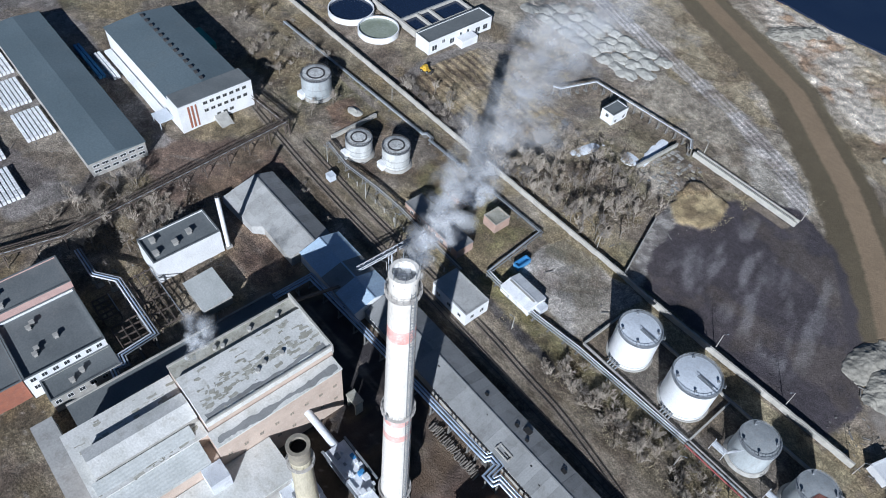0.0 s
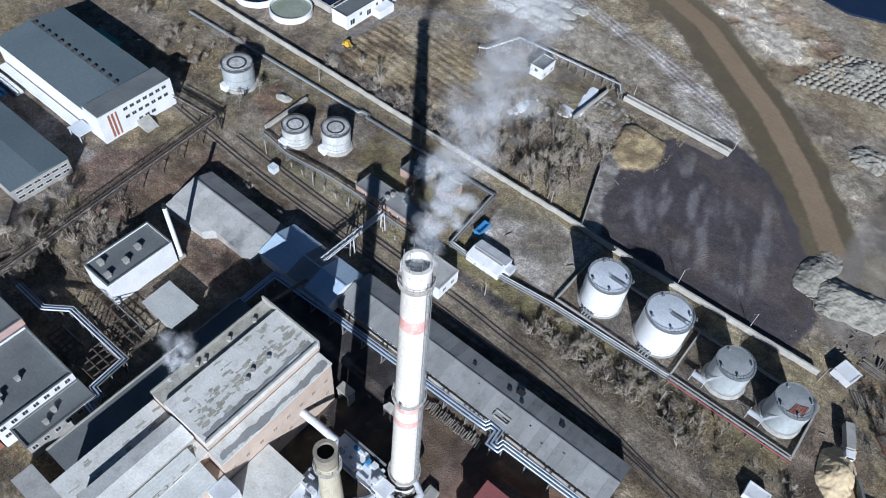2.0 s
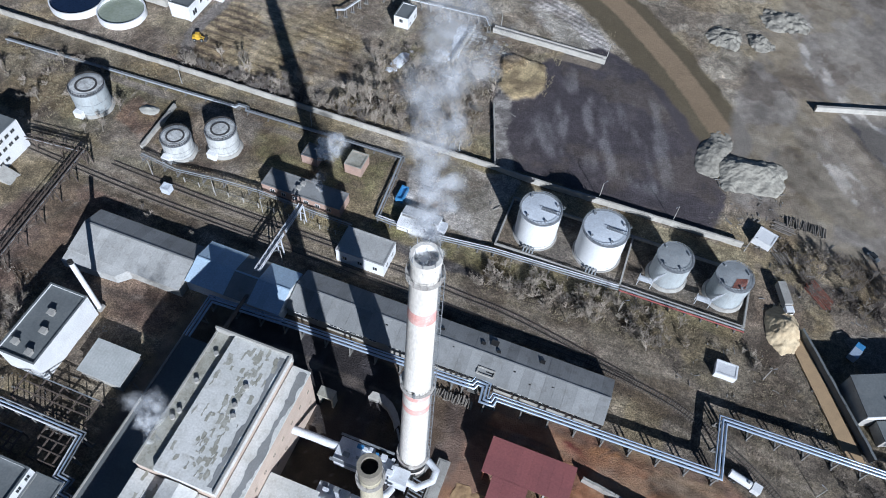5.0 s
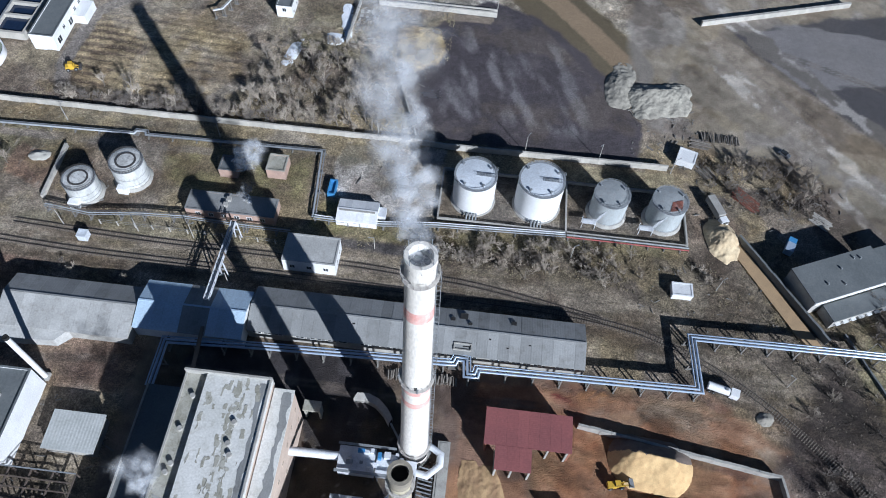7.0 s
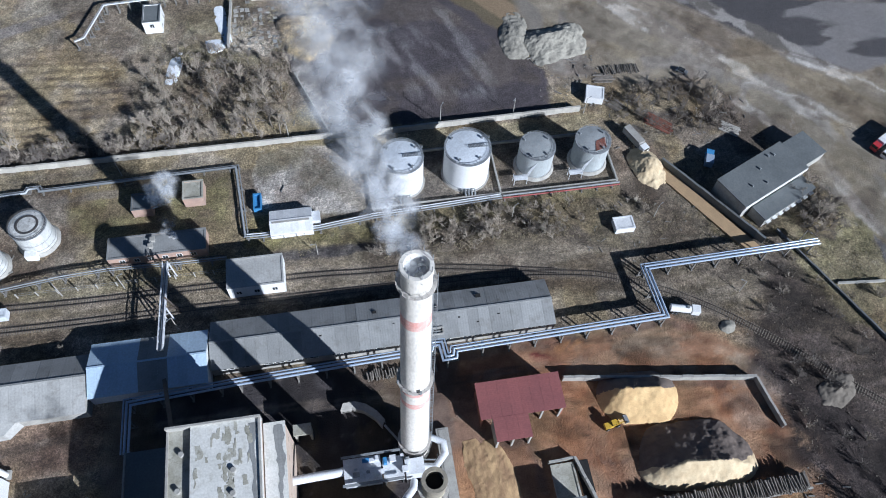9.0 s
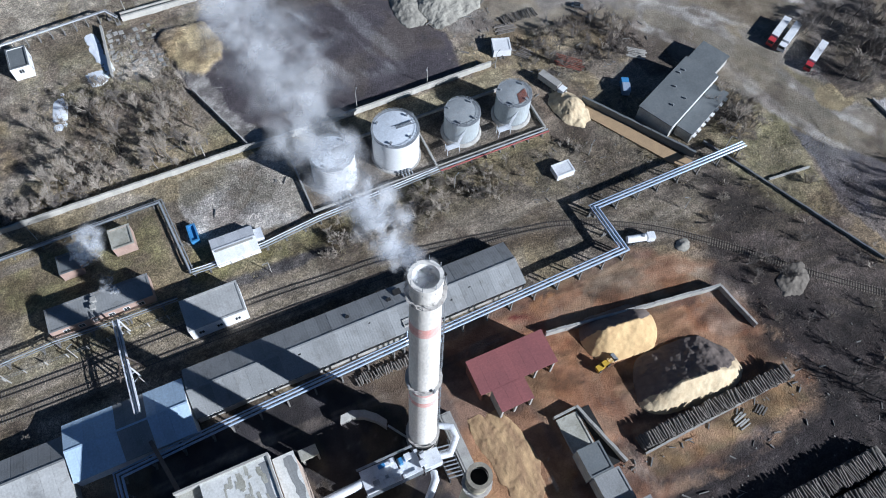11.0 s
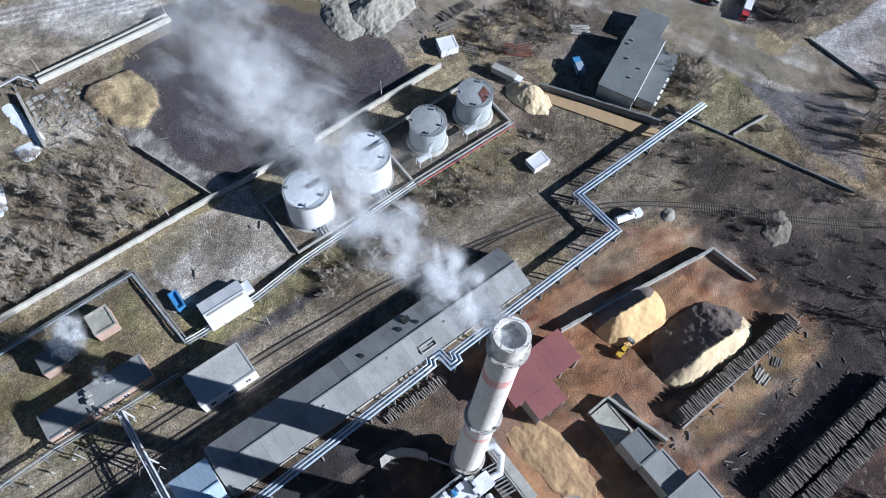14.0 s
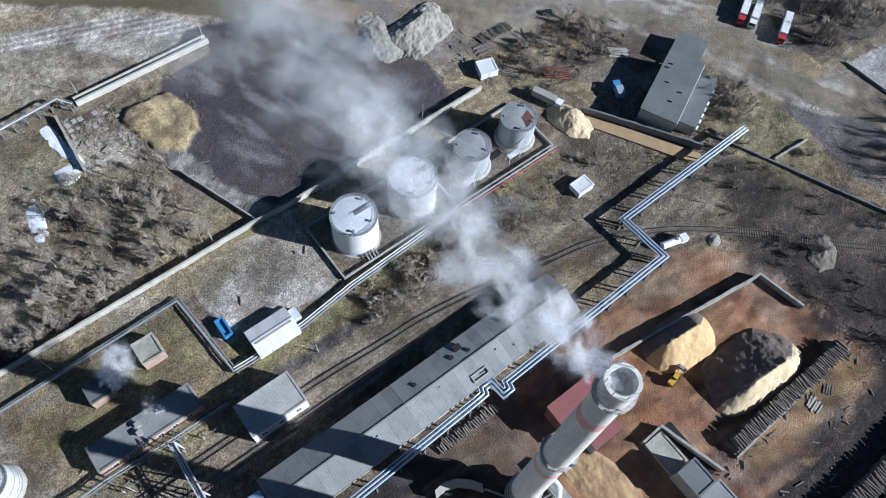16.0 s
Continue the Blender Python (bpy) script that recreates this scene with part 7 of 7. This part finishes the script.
lorry("white box lorry with red cab", 167.5, 76.2, -152, "red_paint")
lorry("white box lorry with white cab", 169.5, 72.6, -152, "white_paint")
lorry("white box lorry with red cab in the shade", 172.5, 61.8, -152, "red_paint")
lorry("pale tipper lorry beside the sandy track", 87.6, 86.5, -68, "white_paint", 8.0, "concrete")
lorry("pale blue lorry behind the depot", 108.4, 78.6, 65, "blue_paint", 3.5, "pipe_blue")
car = thing("car", "silver car on the gravel road", "car", 113, 118, 0, -40)
part("body", Shape().box(-2.1, -0.85, 0.35, 2.1, 0.85, 0.95), "steel", car)
part("cabin", Shape().box(-1.4, -0.75, 0.95, 0.9, 0.75, 1.5), "glass", car)
wheels(car, [(x, y) for x in (-1.3, 1.3) for y in (-0.8, 0.8)], 0.33, 0.22)


# ---- masts, poles and scattered debris ----
def pole(x, y, h, label="slim concrete lamp post with a bent arm", arm=1.2, turn=0):
    p = thing("lamp_post", label, "lamp", x, y, 0, turn, "lamp posts")
    part("post", Shape().cyl(0, 0, -0.3, h, 0.16, 0.1, 8), "concrete", p)
    if arm:
        part("arm", Shape().bar((0, 0, h), (arm, 0, h + 0.3), 0.1), "steel", p)
        part("lamp_head", Shape().box(arm - 0.1, -0.12, h + 0.2, arm + 0.5, 0.12, h + 0.36), "steel", p)


for x, y, h in ((-26, 106.5, 7), (24, 106.3, 8), (49, 106.6, 8), (73, 104, 7), (-20, 61, 6), (-92, 57.5, 7), (-75, 57.5, 7), (-115, 57, 7), (10, 178.5, 6), (-34, 178, 6), (40, 66, 6), (84, 60, 6), (101, 31, 6), (126, 45, 6), (-78, 98, 7), (-130, 98, 7), (-60, 42.6, 7)):
    pole(x, y, h, turn=RNG.uniform(0, 360))
fence = thing("rail_fence", "row of short pale concrete posts beside the railway", "fence", 0, 0)
for k in range(14):
    part("post", Shape().box(-104 + k * 5.4 - 0.13, 58.6 - 0.13, -0.3, -104 + k * 5.4 + 0.13, 58.6 + 0.13, 2.2), "wall_panel", fence)
part("wire", Shape().bar((-104, 58.6, 2.3), (-31.5, 58.6, 2.3), 0.05).bar((-104, 58.6, 1.3), (-31.5, 58.6, 1.3), 0.05), "steel", fence)
deb = Shape()
rnd = random.Random(33)
for zone, n in (((98, 130, -60, -20), 40), ((50, 100, -48, -34), 26), ((-24, -12, 112, 146), 30), ((80, 130, 84, 118), 90), ((-120, -76, -28, 4), 60), ((-124, -104, 60, 92), 30), ((40, 98, -30, -27), 30), ((60, 110, 44, 68), 60), ((-240, -160, -40, 18), 80), ((-30, -2, 76, 102), 8), ((-46, -24, 150, 172), 60), ((60, 84, 106, 134), 70)):
    for _ in range(n):
        x, y, a = rnd.uniform(*zone[:2]), rnd.uniform(*zone[2:]), rnd.uniform(0, 3.14)
        l, w, h = 0.15 + 1.3 * rnd.random() ** 3, rnd.uniform(0.12, 0.4), rnd.uniform(0.12, 0.4)
        deb.bar((x - l * math.cos(a), y - l * math.sin(a), h * 0.5), (x + l * math.cos(a), y + l * math.sin(a), h * 0.5 + rnd.uniform(-0.1, 0.2)), w, h)
single("rubble", deb, "support", "scattered concrete rubble, planks and scrap on the ground", "rubble", kind="stuff")


# ---- winter trees and scrub ----
def branch(s, a, d, length, r, rnd_, depth, spread, up):
    b = a + d * length
    side = d.orthogonal().normalized()
    other = d.cross(side)
    ring = [side * math.cos(q) + other * math.sin(q) for q in (0, 2.094, 4.189)]
    s.add([a + v * r for v in ring] + [b + v * r * 0.6 for v in ring], [(i, (i + 1) % 3, 3 + (i + 1) % 3, 3 + i) for i in range(3)])
    if depth == 0:
        return
    for _ in range(rnd_.choice((3, 4, 4, 5))):
        k = rnd_.uniform(0.35, 1.0)
        way = (d + Vector((rnd_.gauss(0, spread), rnd_.gauss(0, spread), rnd_.gauss(up, spread * 0.6)))).normalized()
        branch(s, a + d * (length * k), way, length * rnd_.uniform(0.5, 0.78), r * 0.6, rnd_, depth - 1, spread, up)


def tree_meshes(seed, h, mat, stems=1, depth=4):
    rnd_ = random.Random(seed)
    trunk, crown = Shape(), Shape()
    for _ in range(stems):
        lean = Vector((rnd_.gauss(0, 0.12 if stems == 1 else 0.45), rnd_.gauss(0, 0.12 if stems == 1 else 0.45), 1)).normalized()
        th_ = h * (0.38 if stems == 1 else 0.22)
        trunk.tube([(0, 0, -0.3), tuple(lean * th_ * 0.5), tuple(lean * th_)], h * 0.022 if stems == 1 else h * 0.014, 6)
        for k in range(5 if stems == 1 else 3):
            way = (lean + Vector((rnd_.gauss(0, 0.6), rnd_.gauss(0, 0.6), rnd_.uniform(0, 0.4)))).normalized()
            branch(crown, lean * th_ * rnd_.uniform(0.7, 1), way, h * rnd_.uniform(0.26, 0.36), h * (0.0105 if stems == 1 else 0.012), rnd_, depth - 1, 0.42, 0.16)
    return trunk.mesh("trunk", M["bark"]), crown.mesh("crown", M[mat])


TREES = [tree_meshes(k, 8, "twig", 1, 4) for k in range(4)] + [tree_meshes(20 + k, 7, "twig_dark", 1, 4) for k in range(2)]
SHRUBS = [tree_meshes(40 + k, 4.2, "twig", 5, 3) for k in range(4)] + [tree_meshes(60 + k, 4.0, "twig_dark", 5, 3) for k in range(2)]


def plant(x, y, kind, rnd_, size=1.0, dark=0.25):
    pool = TREES if kind == "tree" else SHRUBS
    n = len(pool)
    trunk, crown = pool[rnd_.randrange(n - 2)] if rnd_.random() > dark else pool[rnd_.randrange(n - 2, n)]
    t = thing(kind if kind == "tree" else "shrub", "bare winter tree with fine grey-brown twigs" if kind == "tree" else "bare many-stemmed winter shrub", kind, x, y, 0, rnd_.uniform(0, 360), "bare trees" if kind == "tree" else "bare shrubs")
    t.scale = (size,) * 3
    part("trunk", trunk, None, t)
    part("crown", crown, None, t)


rnd = random.Random(77)
ZONES = ((-140, -60, 106, 112, 60, "shrub", 1.0, 0.6), (-72, -24, 107, 142, 56, "tree", 1.05, 0.25), (-124, -40, 109, 115, 26, "tree", 0.95, 0.1), (-72, -26, 107, 150, 24, "shrub", 1.0, 0.2), (-4, 54, 57.5, 69, 90, "shrub", 1.1, 0.05), (20, 60, 54, 68, 14, "tree", 0.75, 0.1),
         (-150, -112, -30, 2, 34, "tree", 1.0, 0.15), (-150, -118, -34, 6, 18, "shrub", 1.2, 0.2), (88, 122, 96, 112, 26, "tree", 0.75, 0.7), (84, 120, 92, 112, 30, "shrub", 1.1, 0.7), (129, 142, 46, 64, 20, "tree", 1.0, 0.8), (129, 142, 46, 64, 16, "shrub", 1.0, 0.8),
         (162, 205, -24, 9, 50, "tree", 1.15, 0.4), (104, 150, -30, 30, 22, "shrub", 1.0, 0.4), (105, 118, -4, 8, 10, "shrub", 1.0, 0.8), (112, 146, -60, -30, 26, "tree", 0.95, 0.7), (60, 84, 60, 70, 8, "shrub", 0.9, 0.3), (-200, -150, 54, 96, 30, "shrub", 0.9, 0.1), (178, 215, 45, 80, 54, "tree", 1.1, 0.75), (178, 215, 45, 80, 30, "shrub", 1.2, 0.8), (-220, -140, 60, 90, 12, "tree", 0.8, 0.1), (104, 130, 30, 44, 10, "shrub", 0.8, 0.3), (-112, -82, 36, 46, 4, "shrub", 0.7, 0.3), (70, 120, -100, -64, 26, "tree", 0.9, 0.5), (-60, -36, 140, 156, 10, "shrub", 0.8, 0.1))
for x0, x1, y0, y1, n, kind, size, dark in ZONES:
    for _ in range(n):
        x, y = rnd.uniform(x0, x1), rnd.uniform(y0, y1)
        if 68 < x < 78 and 20 < y < 45:
            continue
        plant(x, y, kind, rnd, size * rnd.uniform(0.65, 1.3), dark)

# dry grass and brushwood
tuft = {"straw": Shape(), "twig": Shape(), "twig_dark": Shape()}


def scatter(x0, x1, y0, y1, n, mat, hmin, hmax):
    s = tuft[mat]
    for _ in range(n):
        x, y = rnd.uniform(x0, x1), rnd.uniform(y0, y1)
        if noise.noise((x * 0.12, y * 0.12, 3.0)) < -0.05:
            continue
        for _k in range(4):
            a, h, w = rnd.uniform(0, 6.283), rnd.uniform(hmin, hmax), rnd.uniform(0.05, 0.14)
            c, q = math.cos(a), math.sin(a)
            lx, ly = rnd.uniform(-0.6, 0.6) * h, rnd.uniform(-0.6, 0.6) * h
            s.add([(x - w * c, y - w * q, -0.15), (x + w * c, y + w * q, -0.15), (x + lx, y + ly, h)], [(0, 1, 2)])


for z in ((-70, -25, 106, 165, 2600, "straw", 0.3, 0.9), (-150, -40, 96, 113, 1800, "straw", 0.2, 0.6), (-5, 62, 56, 70, 1500, "straw", 0.3, 0.8), (-140, -80, 114, 158, 1800, "straw", 0.15, 0.45), (62, 118, 44, 70, 1600, "straw", 0.2, 0.6), (-200, -140, 56, 98, 2400, "straw", 0.3, 0.8), (-120, -20, 56, 66, 1500, "straw", 0.15, 0.5), (98, 160, -60, 44, 2200, "twig", 0.2, 0.8), (-30, -6, 146, 170, 900, "straw", 0.3, 0.9), (-72, -24, 106, 150, 2200, "twig", 0.4, 1.3), (-150, -112, -36, 12, 1600, "twig", 0.3, 1.2), (82, 125, 88, 115, 1500, "twig_dark", 0.3, 1.2), (-140, -60, 105.5, 113, 1600, "twig_dark", 0.4, 1.4), (160, 205, -24, 8, 1600, "twig", 0.3, 1.0), (-74, -42, 72, 95, 700, "straw", 0.1, 0.35), (76, 160, 28, 50, 1400, "straw", 0.15, 0.5), (-120, 60, 42.8, 58, 1500, "straw", 0.1, 0.3), (-98, -60, 178, 206, 700, "twig", 0.2, 0.7), (-60, 10, 176, 196, 900, "straw", 0.2, 0.6)):
    scatter(*z)
for mat, s in tuft.items():
    single("dry_grass" if mat == "straw" else "brushwood", s, mat, "tufts of dry straw-coloured winter grass" if mat == "straw" else "low bare brushwood and dead stalks", "grass" if mat == "straw" else "scrub", kind="stuff")


# ---- steam ----
def steam(name, label, origin, way, length, r0, r1, count, seed, thick):
    """A drifting plume of thin, soft-edged sheets of mist, each torn by noise, widening and thinning downwind."""
    rs = np.random.RandomState(seed)
    way = Vector(way).normalized()
    side = way.cross(Vector((0, 0, 1))).normalized()
    up = side.cross(way)
    me = bpy.data.meshes.new(name)
    verts, tone = [], []
    for k in range(count):
        u = ((k + rs.rand()) / count) ** 1.45
        rad = r0 + (r1 - r0) * u**0.8
        wander = 1.2 * r1 * u * (math.sin(5.1 * u + seed) * 0.16 + math.sin(13.0 * u) * 0.07)
        c = Vector(origin) + way * (u * length) + side * (rs.randn() * rad * 0.42 + wander) + up * (rs.randn() * rad * 0.42)
        n = Vector((rs.randn() * 0.55, rs.randn() * 0.55, 1)).normalized()
        e1 = n.orthogonal().normalized()
        e1 = (Matrix.Rotation(rs.uniform(0, 6.283), 3, n) @ e1) * (rad * rs.uniform(0.55, 1.0))
        e2 = n.cross(e1) * rs.uniform(0.7, 1.0)
        dens = thick * (1.0 - 0.72 * u**0.6) * rs.uniform(0.6, 1.3)
        for a, b in ((-1, -1), (1, -1), (1, 1), (-1, 1)):
            verts.append(c + e1 * a + e2 * b)
            tone.append((a * 0.5 + 0.5, b * 0.5 + 0.5, dens, 1.0))
    me.from_pydata(verts, [], [(4 * k, 4 * k + 1, 4 * k + 2, 4 * k + 3) for k in range(count)])
    attr = me.color_attributes.new("puff", "FLOAT_COLOR", "CORNER")
    attr.data.foreach_set("color", np.array(tone).ravel())
    me.update()
    me.materials.append(steam_mat)
    tagged(new(name, me), label, "steam", kind="stuff")


steam("steam_plume", "white-grey steam plume drifting from the tall chimney", (0, 0, 92.6), (-0.245, 0.861, 0.446), 70, 1.9, 11.0, 300, 4, 0.54)
steam("steam_wisp", "small steam cloud over the brick huts", (-66, 84, 4.5), (0.5, 0.1, 0.9), 9, 2.6, 5.0, 110, 6, 1.0)
steam("steam_wisp", "thin steam rising from the boiler house roof", (-55, -24, 20.5), (-0.3, 0.6, 0.7), 12, 2.2, 4.6, 70, 8, 0.8)
steam("steam_wisp", "thin steam over the pump house", (-60, 69, 5.2), (-0.2, 0.7, 0.9), 6, 1.0, 2.8, 30, 9, 0.6)
